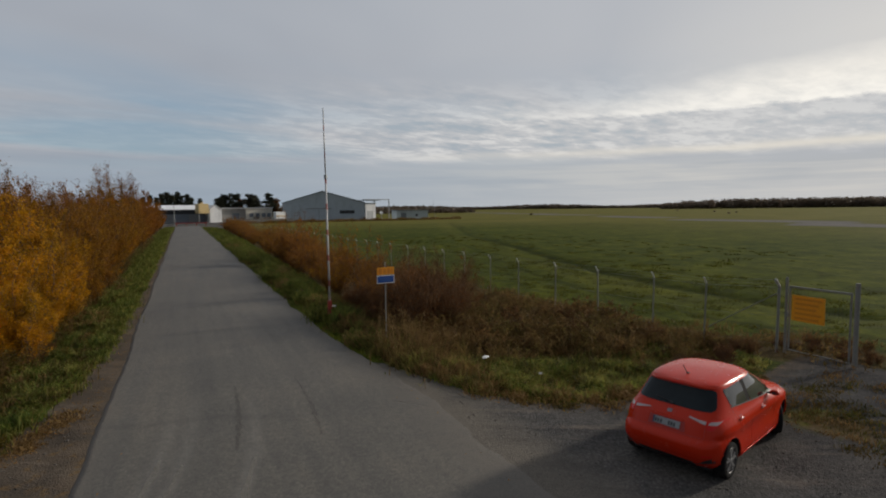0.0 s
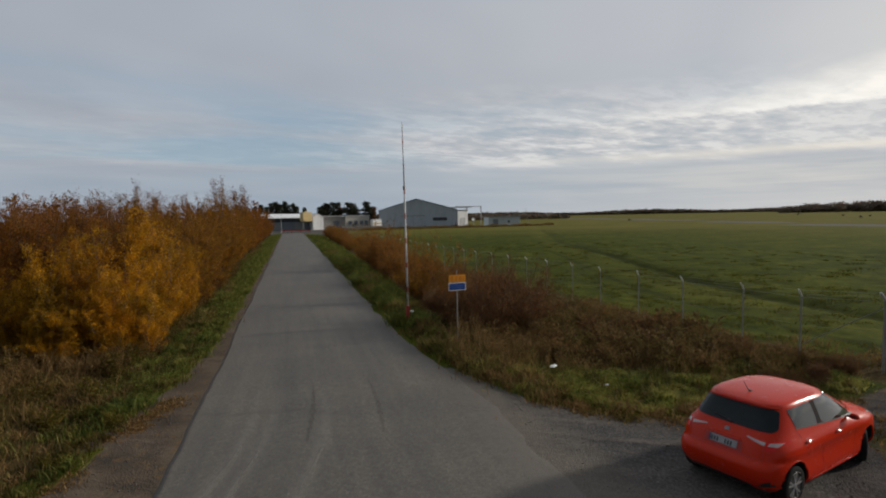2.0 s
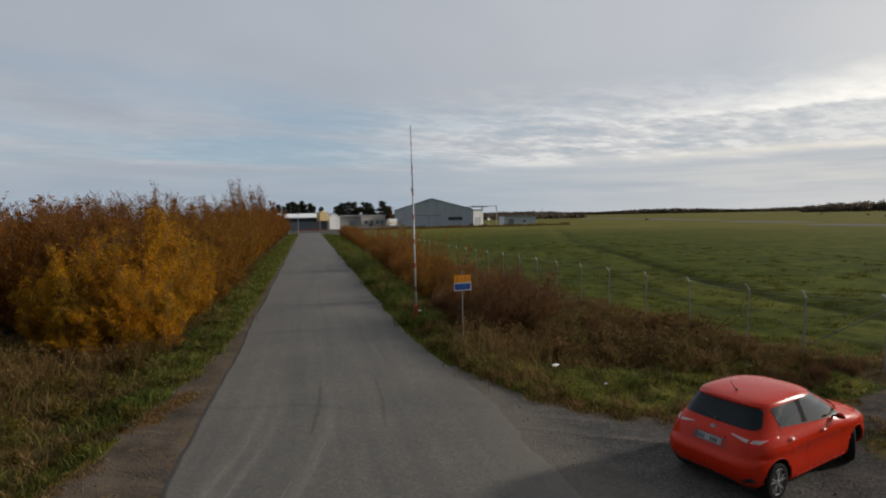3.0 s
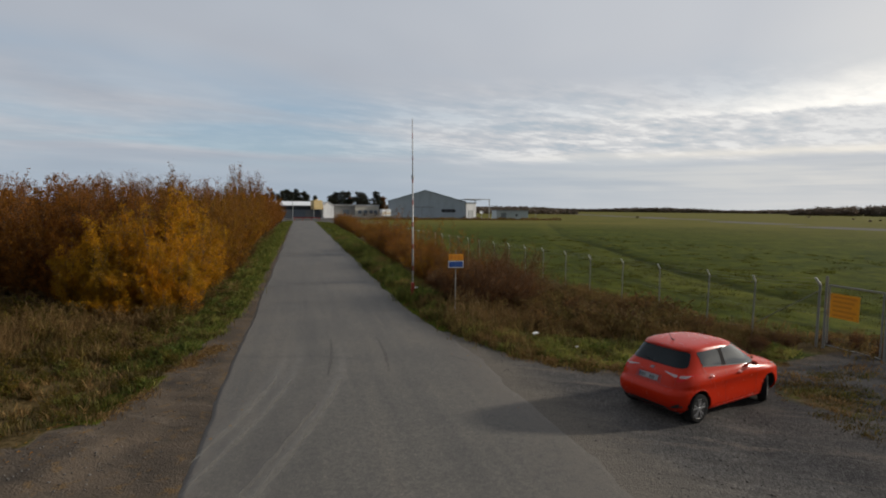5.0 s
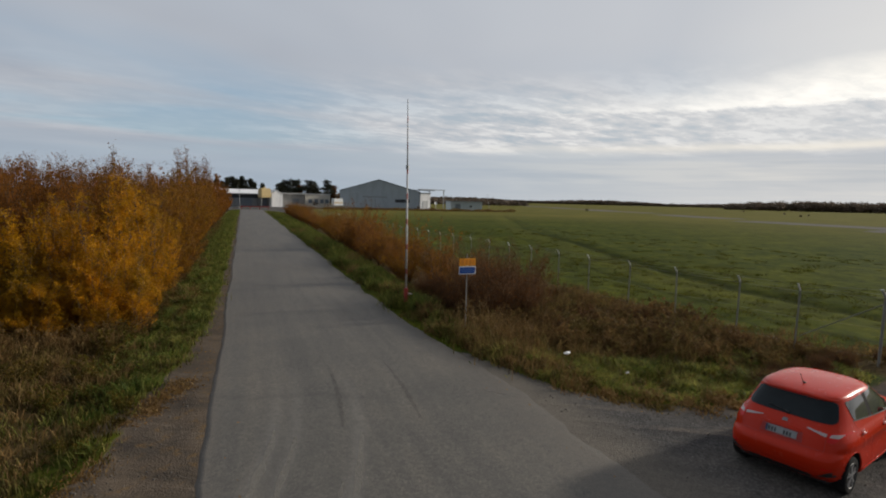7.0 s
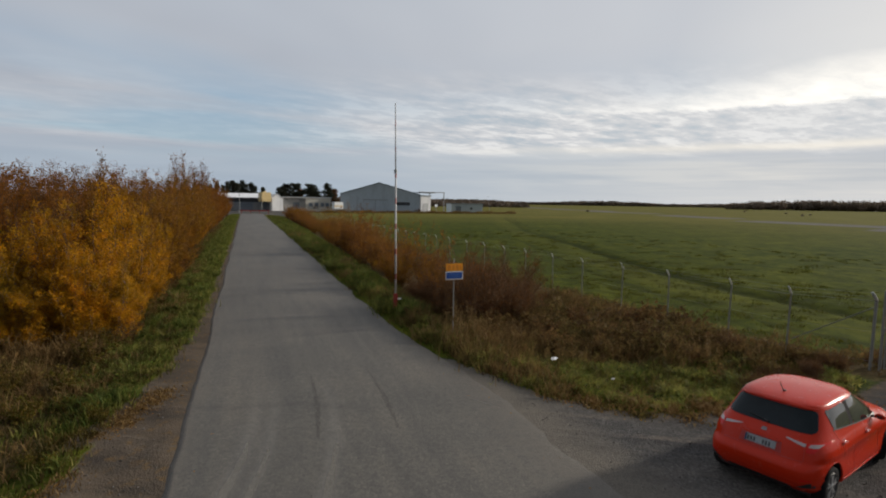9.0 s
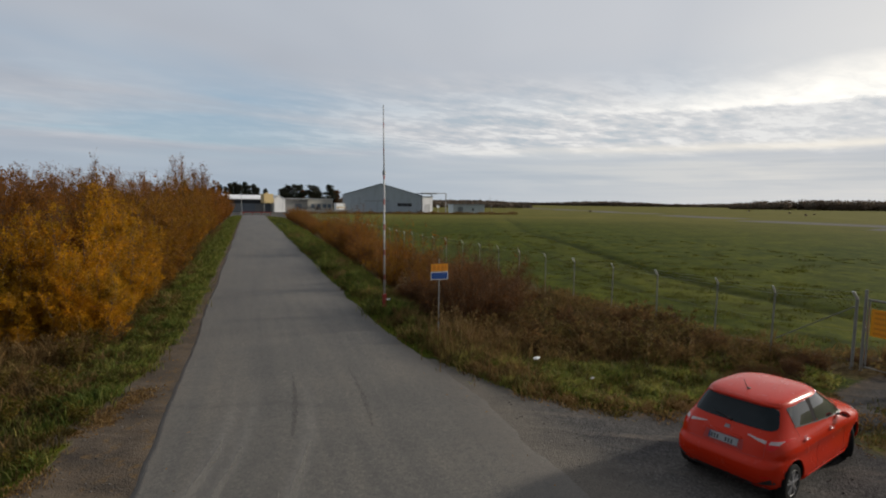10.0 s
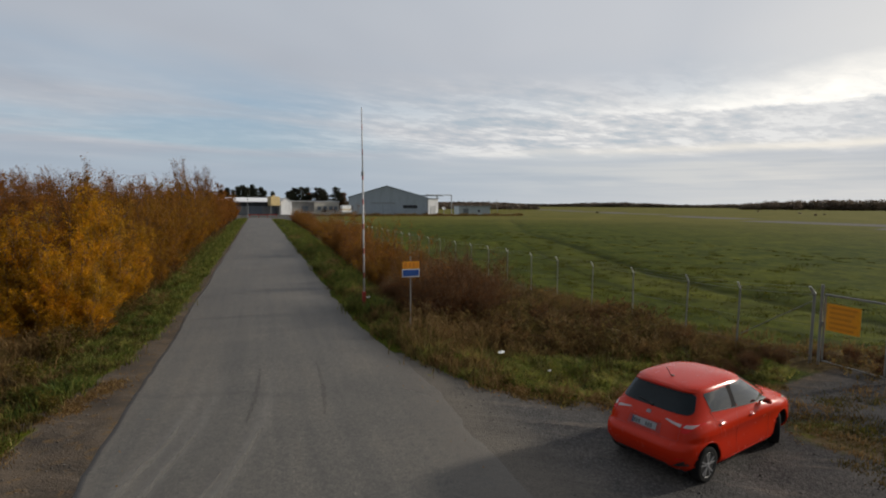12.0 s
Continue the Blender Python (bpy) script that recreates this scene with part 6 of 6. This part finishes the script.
weeds("reed_stalks", "straw", "pale feathery reed stalks round the sign post", 18, [
    (70, 11.0, 12.9, 12.4, 15.0, 0.6, 1.05, on_bank), (50, -5.5, 0.8, 14.8, 17.0, 0.5, 0.9, on_left), (120, 13, 21, 10.5, 14, 0.45, 0.85, back_bank)])
weeds("verge_weeds", "weed", "brown stalks at the foot of the thicket", 19, [
    (900, 0.5, 1.9, 16.0, 45, 0.35, 0.9, lambda x, y: x > 0), (350, 0.4, 1.8, 45, 90, 0.4, 0.9, lambda x, y: x > 0)])

# ---- distance: hangar, yard buildings, woods ----


def gable(bm, x0, x1, y0, y1, eave, ridge, rx=None):
    rx = (x0 + x1) / 2 if rx is None else rx
    v = []
    for y in (y0, y1):
        v.append([bm.verts.new(p) for p in ((x0, y, -0.3), (x1, y, -0.3), (x1, y, eave), (rx, y, ridge), (x0, y, eave))])
    a, b = v
    bm.faces.new(a), bm.faces.new(b[::-1])
    for i, j in ((0, 1), (1, 2), (4, 0)):
        bm.faces.new((a[i], b[i], b[j], a[j]))
    for i, j in ((2, 3), (3, 4)):
        bm.faces.new((a[i], b[i], b[j], a[j]))
    bmesh.ops.recalc_face_normals(bm, faces=bm.faces)
    return bm


def roof_slabs(parent, x0, x1, y0, y1, eave, ridge, mat, over=0.35, thick=0.22, rx=None):
    rx = (x0 + x1) / 2 if rx is None else rx
    for xa, za, xb, zb in ((x0 - over, eave - over * (ridge - eave) / (rx - x0), rx, ridge), (rx, ridge, x1 + over, eave - over * (ridge - eave) / (x1 - rx))):
        bm = bmesh.new()
        q = [bm.verts.new((x, y, z + dz)) for dz in (0.01, thick) for x, y, z in ((xa, y0 - over, za), (xb, y0 - over, zb), (xb, y1 + over, zb), (xa, y1 + over, za))]
        for f in ((0, 1, 2, 3), (4, 5, 6, 7), (0, 1, 5, 4), (1, 2, 6, 5), (2, 3, 7, 6), (3, 0, 4, 7)):
            bm.faces.new([q[i] for i in f])
        bmesh.ops.recalc_face_normals(bm, faces=bm.faces)
        part("roof", bm, mat, parent)


def build_hangar():
    h = thing("hangar", pose(40.7, 210.0, 0, 0, 0, -9.3), "large blue-grey profiled metal aircraft hangar with low gable", "hangar")
    w = 31.4
    part("wall", gable(bmesh.new(), 0, w, 0, 42, 7.0, 11.5, 15.0), M["hangar"], h, "blue-grey profiled sheet walls")
    roof_slabs(h, 0, w, 0, 42, 7.0, 11.5, M["hangar_roof"], rx=15.0)
    d = part("sliding_door", boxed(9.6, 17.6, -0.16, -0.02, 0.0, 4.6), M["hangar"], h, "tall sliding door")
    part("door_rail", boxed(8.6, 18.4, -0.24, -0.02, 4.6, 4.85), M["rail"], d)
    part("door_leaf_gap", boxed(13.56, 13.64, -0.175, -0.16, 0.0, 4.6), M["dark"], d)
    for x in (21.6, 23.55, 25.5):
        win = part("window", boxed(x, x + 1.95, -0.10, -0.02, 2.65, 3.95), M["slate"], h)
        part("pane", boxed(x + 0.08, x + 1.87, -0.14, -0.10, 2.73, 3.87), M["dark"], win)
    part("plinth", boxed(-0.05, w + 0.05, -0.06, -0.01, -0.3, 0.55), M["concrete"], h)
    a = thing("hangar_annex", pose(72.0, 204.6, 0, 0, 0, 14), "white sheet-clad annex with open steel canopy", "annex")
    part("wall", boxed(0.1, 4.9, 0, 16, -0.3, 6.6), M["white_roof"], a, "white sheet walls")
    part("roof", boxed(-0.2, 5.2, -0.3, 16.3, 6.6, 6.85), M["hangar_roof"], a)
    part("canopy_beam", boxed(0.0, 12.6, 1.0, 1.5, 8.05, 8.35), M["rail"], a)
    part("canopy_deck", boxed(0.0, 7.0, -0.3, 6, 7.75, 8.05), M["slate"], a)
    part("canopy_post", boxed(12.2, 12.5, 1.1, 1.4, -0.3, 8.05), M["rail"], a)
    part("canopy_post", boxed(5.0, 5.3, 1.1, 1.4, -0.3, 8.05), M["rail"], a)
    part("door", boxed(1.2, 3.6, -0.1, -0.02, 0, 3.6), M["pale"], a)


def build_yard():
    wh = thing("warehouse", pose(0, 214, 0), "long low grey warehouse with white roof", "warehouse")
    part("wall", boxed(-22, 13.4, 0, 20, -0.3, 3.2), M["slate"], wh, "slate grey sheet wall")
    part("window_band", boxed(-22.05, 13.0, -0.12, -0.02, 3.2, 4.65), M["dark"], wh, "dark continuous window band")
    part("upper_wall", boxed(-22, 13.4, 0.02, 20, 3.2, 4.7), M["slate"], wh)
    rf = bmesh.new()
    q = [rf.verts.new((x, yy, z + dz)) for dz in (0, 0.2) for x, yy, z in ((-22.4, -0.7, 4.7), (13.8, -0.7, 4.7), (13.8, 10, 6.35), (-22.4, 10, 6.35))]
    for fc in ((0, 1, 2, 3), (4, 5, 6, 7), (0, 1, 5, 4), (1, 2, 6, 5), (2, 3, 7, 6), (3, 0, 4, 7)):
        rf.faces.new([q[i] for i in fc])
    bmesh.ops.recalc_face_normals(rf, faces=rf.faces)
    part("roof", rf, M["white_roof"], wh, "white sheet roof")
    for x in (-16, -8, 0, 8):
        part("door", boxed(x, x + 3.2, -0.09, -0.02, 0, 2.9), M["rail"], wh)
    tk = thing("tank", pose(12.3, 211.0, 0, 0, 0, 20), "ochre yellow square tank on a steel stand", "tank")
    part("vessel", boxed(-1.9, 1.9, -1.6, 1.6, 3.3, 6.9, bevel=0.2), M["ochre"], tk, "ochre painted vessel")
    part("hatch", tubed((0, 0, 6.9), (0, 0, 7.4), 0.5, 0.45, 12), M["ochre"], tk)
    for x in (-1.7, 1.7):
        for yy in (-1.4, 1.4):
            part("leg", boxed(x - 0.12, x + 0.12, yy - 0.12, yy + 0.12, -0.3, 3.3), M["rail"], tk)
    wb = thing("white_building", pose(14.9, 210.8, 0, 0, 0, 16), "small white gabled outbuilding", "building")
    part("wall", gable(bmesh.new(), 0, 4.2, 0, 12, 4.9, 6.3), M["white_roof"], wb, "white rendered walls")
    roof_slabs(wb, 0, 4.2, 0, 12, 4.9, 6.3, M["pale"], 0.2, 0.15)
    lb = thing("low_building", pose(19.4, 221, 0, 0, 0, 7), "low flat-roofed grey and beige workshop building", "building")
    part("wall", boxed(0, 9.0, 0, 10, -0.3, 4.9), M["concrete"], lb, "grey concrete walls")
    part("wall", boxed(9.0, 19.2, -1.0, 10, -0.3, 5.1), M["beige"], lb, "beige rendered walls")
    part("roof", boxed(-0.3, 19.5, -1.3, 10.3, 5.1, 5.4), M["pale"], lb)
    for x in (10.2, 12.6, 15.0, 17.0):
        win = part("window", boxed(x, x + 1.5, -1.1, -1.02, 1.6, 3.2), M["concrete"], lb)
        part("pane", boxed(x + 0.1, x + 1.4, -1.14, -1.10, 1.7, 3.1), M["slate"], win)
    part("door", boxed(4.0, 6.6, -0.1, -0.02, 0, 3.2), M["slate"], lb)
    wl = thing("wall", pose(18.0, 190.0, 0), "low weathered concrete yard wall", "wall", kind="structure")
    part("panel", boxed(0, 23, 0, 0.25, -0.3, 1.35), M["concrete"], wl)
    tr = thing("trailer", pose(38.6, 205.0, 0, 0, 0, 18), "white and cream box trailer in the yard", "trailer")
    part("box_body", boxed(-1.9, 1.9, -1.1, 1.1, 1.0, 3.7, bevel=0.08), M["white"], tr, "white box body")
    part("stripe", boxed(-1.92, 1.92, -1.13, -1.11, 1.9, 2.3), M["ochre"], tr)
    for x in (-1.0, 1.0):
        part("wheel", lathe([(0.0, -1.05), (0.45, -1.05), (0.5, -1.0), (0.5, -0.8), (0.0, -0.8)], 16), M["tyre"], tr).matrix_basis = pose(x, 0, 0.5)
    part("chassis", boxed(-1.8, 1.8, -0.9, 0.9, 0.5, 1.0), M["black"], tr)
    sh = thing("shed", pose(88.3, 212.0, 0, 0, 0, -3), "long low grey shed beside the airfield", "shed")
    part("wall", boxed(0, 14.4, 0, 7, -0.3, 3.4), M["hangar"], sh)
    part("roof", boxed(-0.3, 14.7, -0.3, 7.3, 3.4, 3.75), M["hangar_roof"], sh)
    part("window", boxed(8.6, 9.6, -0.1, -0.02, 1.1, 2.0), M["dark"], sh)
    part("door", boxed(2.0, 4.4, -0.1, -0.02, 0, 2.6), M["slate"], sh)
    ds = thing("satellite_dish", pose(80.0, 208.0, 0), "white dish antenna on a short stand", "antenna")
    part("dish", lathe([(0.03, 0.0), (0.4, 0.06), (0.68, 0.21), (0.70, 0.25), (0.65, 0.22), (0.35, 0.1), (0.03, 0.04)], 24), M["white"], ds).matrix_basis = pose(0, 0, 2.7, 20, 0, 180)
    part("mast", tubed((0, 0, -0.3), (0, 0, 2.7), 0.12, 0.10, 10), M["galv"], ds)
    lp = thing("lamp_post", pose(3.7, 168.0, 0), "slim grey lamp post at the end of the lane", "lamp post")
    part("post", tubed((0, 0, -0.2), (0, 0, 6.0), 0.09, 0.06, 10), M["galv"], lp)
    part("lamp_head", boxed(-0.1, 0.1, -0.5, 0.1, 5.95, 6.08, bevel=0.03), M["galv"], lp)
    bk = thing("road_block", pose(8.0, 167.5, 0), "low rusty red barrier across the end of the lane", "barrier")
    part("bar", boxed(-4.2, 4.2, -0.1, 0.1, 0.75, 1.05, bevel=0.02), M["redpost"], bk)
    for x in (-3.8, -1.3, 1.3, 3.8):
        part("leg", boxed(x - 0.08, x + 0.08, -0.08, 0.08, -0.2, 0.8), M["redpost"], bk)
    ms = thing("mast", pose(118.0, 236.0, 0), "thin leaning steel mast on the field", "mast")
    part("pole", tubed((0, 0, -0.2), (-1.2, 0, 7.6), 0.09, 0.06, 8), M["rail"], ms)


def build_tree(seed, x, y, h, w, conifer=True, spire=False):
    rng = np.random.default_rng(seed)
    t = thing("pine_tree" if conifer else "oak_tree", pose(x, y, -0.1), "dark green pine behind the yard buildings" if conifer else "brown broadleaf tree behind the yard buildings", "tree", "trees behind the yard")
    p0, p1, r0, r1 = [np.array([0, 0, 0.0])], [np.array([0, 0, h * 0.96])], [0.22], [0.04]
    cs = []
    for i in range(60):
        z = h * rng.uniform(0.10 if spire else 0.16, 1.0)
        a = rng.uniform(0, 6.28)
        shape = 1.08 - z / h if spire else math.sqrt(max(0.05, 1 - ((z / h - 0.55) / 0.5) ** 2))
        ln = w * (0.95 if spire else 1.3) * rng.uniform(0.35, 1.0) * shape
        b = np.array([math.cos(a) * ln, math.sin(a) * ln, z + (-0.2 if spire else 0.15) * ln])
        p0.append(np.array([0, 0, z * 0.97])), p1.append(b), r0.append(0.05), r1.append(0.015)
        k = rng.uniform(0.25, 1.05, (150, 1))
        cs.append(np.array([0, 0, z * 0.97]) * (1 - k) + b * k + rng.normal(0, 0.034 * h, (150, 3)) * np.array([1, 1, 0.6]))
    v, f = sticks_np(np.array(p0), np.array(p1), np.array(r0), np.array(r1), 5)
    part("trunk", mesh_np("trunk", v, f), M["bark"], t)
    v, f = leaves_np(np.concatenate(cs), 0.36, rng)
    part("crown", mesh_np("crown", v, f), M["pine" if conifer else "dusk"], t)


def hedge_np(rng):
    n = 9000
    x = rng.uniform(20, 108, n)
    y = 186 + rng.normal(0, 1.2, n) + 6 * (x - 20) / 88
    hmax = 0.25 + 0.45 * (np.sin(x * 0.9) * np.sin(x * 0.37) + 1) * rng.uniform(0.4, 1, n)
    return leaves_np(np.stack([x, y, rng.uniform(0, 1, n) * hmax], 1), 0.5, rng, 0)


def build_woods():
    """The far edge of the airfield: clumps of leaves on a long band."""
    rng = np.random.default_rng(17)
    vs, fs, off = [], [], 0

    def clump(cx, cy, hh, ww, n, size):
        nonlocal off
        c = rng.normal(0, 1, (n, 3))
        c /= np.linalg.norm(c, axis=1, keepdims=True)
        c *= rng.uniform(0.35, 1.0, (n, 1)) * np.array([ww, ww, hh * 0.5])
        c += np.array([cx, cy, hh * 0.46])
        v, f = leaves_np(c, size, rng, 0)
        vs.append(v), fs.append(f + off)
        off += len(v)
    # nearer mixed wood on the far side of the runway
    for i in range(900):
        u = rng.uniform(0, 1) ** 0.9
        cx = 612 + 560 * u + rng.uniform(-8, 8)
        cy = 505 - 290 * u + rng.uniform(0, 50)
        clump(cx, cy, rng.uniform(10.5, 15.0) * float(np.interp(u, [0, 0.05, 0.14, 0.5, 1], [0.55, 0.8, 1.0, 1.1, 1.2])), rng.uniform(6, 9), 120, 2.2)
    # lone bushes on the grass beyond the runway
    for cx, cy, hh in ((355, 293, 1.7), (321, 235, 1.2), (263, 183, 1.0), (188, 254, 1.1), (300, 205, 0.8)):
        clump(cx, cy, hh, hh * 0.9, 60, 0.5)
    for i in range(900):
        u = rng.uniform(0, 1)
        cx = 150 + 1020 * u
        cy = 1500 - 640 * u + rng.uniform(0, 60)
        clump(cx, cy, rng.uniform(7, 10.5) * (1.0 + 0.3 * math.sin(u * 21)), rng.uniform(8, 13), 60, 4.2)
    for i in range(240):
        clump(rng.uniform(60, 250), 430 + rng.uniform(0, 60), rng.uniform(3.5, 6.0), rng.uniform(3, 5), 34, 2.6)
    for i in range(260):
        clump(rng.uniform(-260, 60), 300 + rng.uniform(0, 80), rng.uniform(5, 9), rng.uniform(3, 5), 30, 2.4)
    me = mesh_np("yard_hedge", *hedge_np(rng))
    solo("yard_hedge", me, M["bramble"], "low dead weeds along the edge of the yard", "weeds", "stuff")
    me = mesh_np("far_woods", np.concatenate(vs), np.concatenate(fs))
    solo("far_woods", me, M["wood_far"], "dark brown and green woods along the horizon", "woods", "stuff")


build_hangar()
build_yard()
for i, (x, y, h, w) in enumerate(((-8.5, 250, 10.2, 4.2), (-6.0, 250, 10.8, 4.0), (-3.6, 252, 10.0, 4.0), (-1.6, 246, 11.4, 4.0), (0.3, 249, 12.2, 4.2), (2.2, 245, 11.0, 4.0), (4.2, 250, 12.4, 4.2), (6.0, 246, 10.6, 3.8), (8.0, 249, 11.8, 4.0), (9.4, 246, 9.8, 3.2), (13.0, 252, 9.6, 2.4))):
    build_tree(100 + i, x, y, h, w, True, True)
for i, (x, y, h, w) in enumerate(((20.2, 244, 9.8, 2.4), (23.0, 247, 11.0, 3.2), (26.2, 245, 11.6, 3.0), (29.0, 249, 9.4, 2.4), (33.0, 244, 11.2, 3.4), (35.2, 248, 10.6, 2.8), (40.6, 246, 11.6, 2.7), (44.0, 252, 9.4, 2.6))):
    build_tree(120 + i, x, y, h, w, i not in (3, 7))
build_woods()

# ---- small things ----


def crumpled(name, x, y, size, seed, label, mat="paper"):
    rng = np.random.default_rng(seed)
    bm = bmesh.new()
    bmesh.ops.create_icosphere(bm, subdivisions=2, radius=1.0)
    for v in bm.verts:
        v.co = Vector((v.co.x * size * 1.35, v.co.y * size * 0.7, v.co.z * size * 0.32)) * float(rng.uniform(0.55, 1.3))
    ob = solo(name, bm, M[mat], label, "litter")
    ob.matrix_basis = pose(x, y, float(terrain(x, y)) + 0.20 + size * 0.3, 0, 0, 30)


crumpled("litter", 13.5, 11.5, 0.115, 2, "crumpled white plastic litter lying in the grass")
crumpled("litter", 13.9, 9.35, 0.06, 3, "small greyish scrap of litter in the grass", "concrete")


def skid(x0, y0, x1, y1, bow, w, mat="skid", name="skid_mark", label="dark rubber skid mark on the asphalt"):
    """A thin worn strip of rubber on the asphalt."""
    bm = bmesh.new()
    rows = []
    for i in range(25):
        t = i / 24
        x = x0 + (x1 - x0) * t + bow * math.sin(t * math.pi)
        yy = y0 + (y1 - y0) * t
        ww = w * (0.4 + 0.6 * math.sin(math.pi * min(1, t * 1.15))) * (0.8 + 0.3 * math.sin(i * 2.1))
        c = (x - ROAD_L) / (10.4 - ROAD_L)
        z = 0.028 * (1 - ((c - 0.5) * 2) ** 2) - 0.001
        rows.append((bm.verts.new((x - ww / 2, yy, z)), bm.verts.new((x + ww / 2, yy, z))))
    for a, b in zip(rows, rows[1:]):
        bm.faces.new((a[0], a[1], b[1], b[0]))
    solo(name, bm, M[mat], label, name.replace("_", " "), "structure")


skid(6.40, 8.37, 6.67, 12.2, 0.06, 0.14)
skid(7.94, 8.32, 8.14, 12.26, 0.07, 0.13)
def dust_streak(off, y0, y1, w):
    """A pale dusty wheel line swinging in from the shoulder."""
    bm = bmesh.new()
    rows = []
    for t in np.linspace(0, 1, 40):
        y = y0 + (y1 - y0) * t
        x = float(np.interp(y, [-10, 2.5, 4.4, 6.2, 8.0, 10, 13], [2.6, 3.3, 4.0, 4.6, 5.05, 5.3, 5.4])) + off
        half = 0.5 * w * min(1.0, t * 5 + 0.05) * (0.35 + 0.65 * math.sin(math.pi * min(1, 0.15 + 0.85 * t)) ** 0.5) * (0.85 + 0.25 * math.sin(t * 31 + off * 9))
        c = (x - ROAD_L) / (10.4 - ROAD_L)
        z = 0.028 * (1 - ((c - 0.5) * 2) ** 2) - 0.001
        rows.append((bm.verts.new((x - half, y, z)), bm.verts.new((x + half, y, z))))
    for a, b in zip(rows, rows[1:]):
        bm.faces.new((a[0], a[1], b[1], b[0]))
    solo("dust_streak", bm, M["dust"], "pale dusty wheel line on the asphalt", "dust streak", "structure")


for off, y0, y1, w in ((0.02, 4.2, 8.6, 0.17), (0.42, 3.2, 8.2, 0.15), (1.40, 1.8, 6.4, 0.12), (1.64, 1.2, 8.0, 0.17)):
    dust_streak(off, y0, y1, w)
skid(9.83, 9.48, 10.22, 8.80, 0.02, 0.07, "scuff", "scuff_mark", "pale sandy scuff on the asphalt edge")
skid(9.95, 9.30, 10.42, 8.72, 0.03, 0.05, "scuff", "scuff_mark", "pale sandy scuff on the asphalt edge")


def pebbles(seed, areas):
    """Loose stones: flattened eight-faced lumps."""
    rng = np.random.default_rng(seed)
    vs, fs, off = [], [], 0
    octa = np.array([[1, 0, 0], [-1, 0, 0], [0, 1, 0], [0, -1, 0], [0, 0, 1], [0, 0, -1]], float)
    tri = np.array([[0, 2, 4], [2, 1, 4], [1, 3, 4], [3, 0, 4], [2, 0, 5], [1, 2, 5], [3, 1, 5], [0, 3, 5]])
    for n, x0, x1, y0, y1, s0, s1, keep in areas:
        x, y = scatter(n, x0, x1, y0, y1, rng, keep)
        m = len(x)
        size = (s0 + (s1 - s0) * rng.uniform(0, 1, m) ** 3)[:, None, None]
        v = octa[None] * size * rng.uniform(0.6, 1.2, (m, 6, 1)) * np.array([1.2, 0.9, 0.55])
        a = rng.uniform(0, 6.28, m)
        c, s = np.cos(a)[:, None], np.sin(a)[:, None]
        v = np.stack([v[..., 0] * c - v[..., 1] * s, v[..., 0] * s + v[..., 1] * c, v[..., 2]], -1)
        v += np.stack([x, y, terrain(x, y) + 0.3 * size[:, 0, 0]], 1)[:, None, :]
        f = tri[None] + (np.arange(m) * 6)[:, None, None] + off
        vs.append(v.reshape(-1, 3)), fs.append(f.reshape(-1, 3))
        off += m * 6
    return mesh_np("gravel_stones", np.concatenate(vs), np.concatenate(fs))


forecourt = lambda x, y: (y < grass_edge(x)) & (x > 10.75)
shoulder = lambda x, y: (y < left_edge(x)) & (x < 3.75)
solo("gravel_stones", pebbles(4, [(3600, 10.9, 22, -1.5, 9.5, 0.005, 0.026, forecourt), (1600, 0.2, 3.7, 3.0, 12.5, 0.006, 0.028, shoulder), (260, 0.0, 2.6, 2.5, 8.5, 0.012, 0.034, shoulder), (90, 11, 20, -1.5, 6, 0.015, 0.04, forecourt)]), M["stone"], "loose grey gravel stones on the forecourt", "gravel", "stuff")


def fallen(seed):
    rng = np.random.default_rng(seed)
    pts = []
    for n, x0, x1, y0, y1, keep in ((1000, 0.4, 3.8, 5, 14, lambda x, y: (np.abs(y - left_edge(x)) < 1.2)), (900, 0.6, 3.9, 14, 40, lambda x, y: x > 2.4), (1600, 10.8, 19, 6, 11, lambda x, y: np.abs(y - grass_edge(x)) < 0.7), (350, 4, 10.5, 4, 30, lambda x, y: (x < 4.6) | (x > 9.8))):
        x, y = scatter(n, x0, x1, y0, y1, rng, keep)
        pts.append(np.stack([x, y, np.maximum(terrain(x, y), np.where((x > 4) & (x < 10.4), 0.02, -1)) + 0.02], 1))
    c = np.concatenate(pts)
    v, f = leaves_np(c, 0.06, rng, 0.0)
    v[:, 2] = c.repeat(4, 0)[:, 2] + (v[:, 2] - c.repeat(4, 0)[:, 2]) * 0.25
    return mesh_np("fallen_leaves", v, f)


solo("fallen_leaves", fallen(12), M["amber"], "scattered brown fallen leaves on the shoulders", "leaves", "stuff")
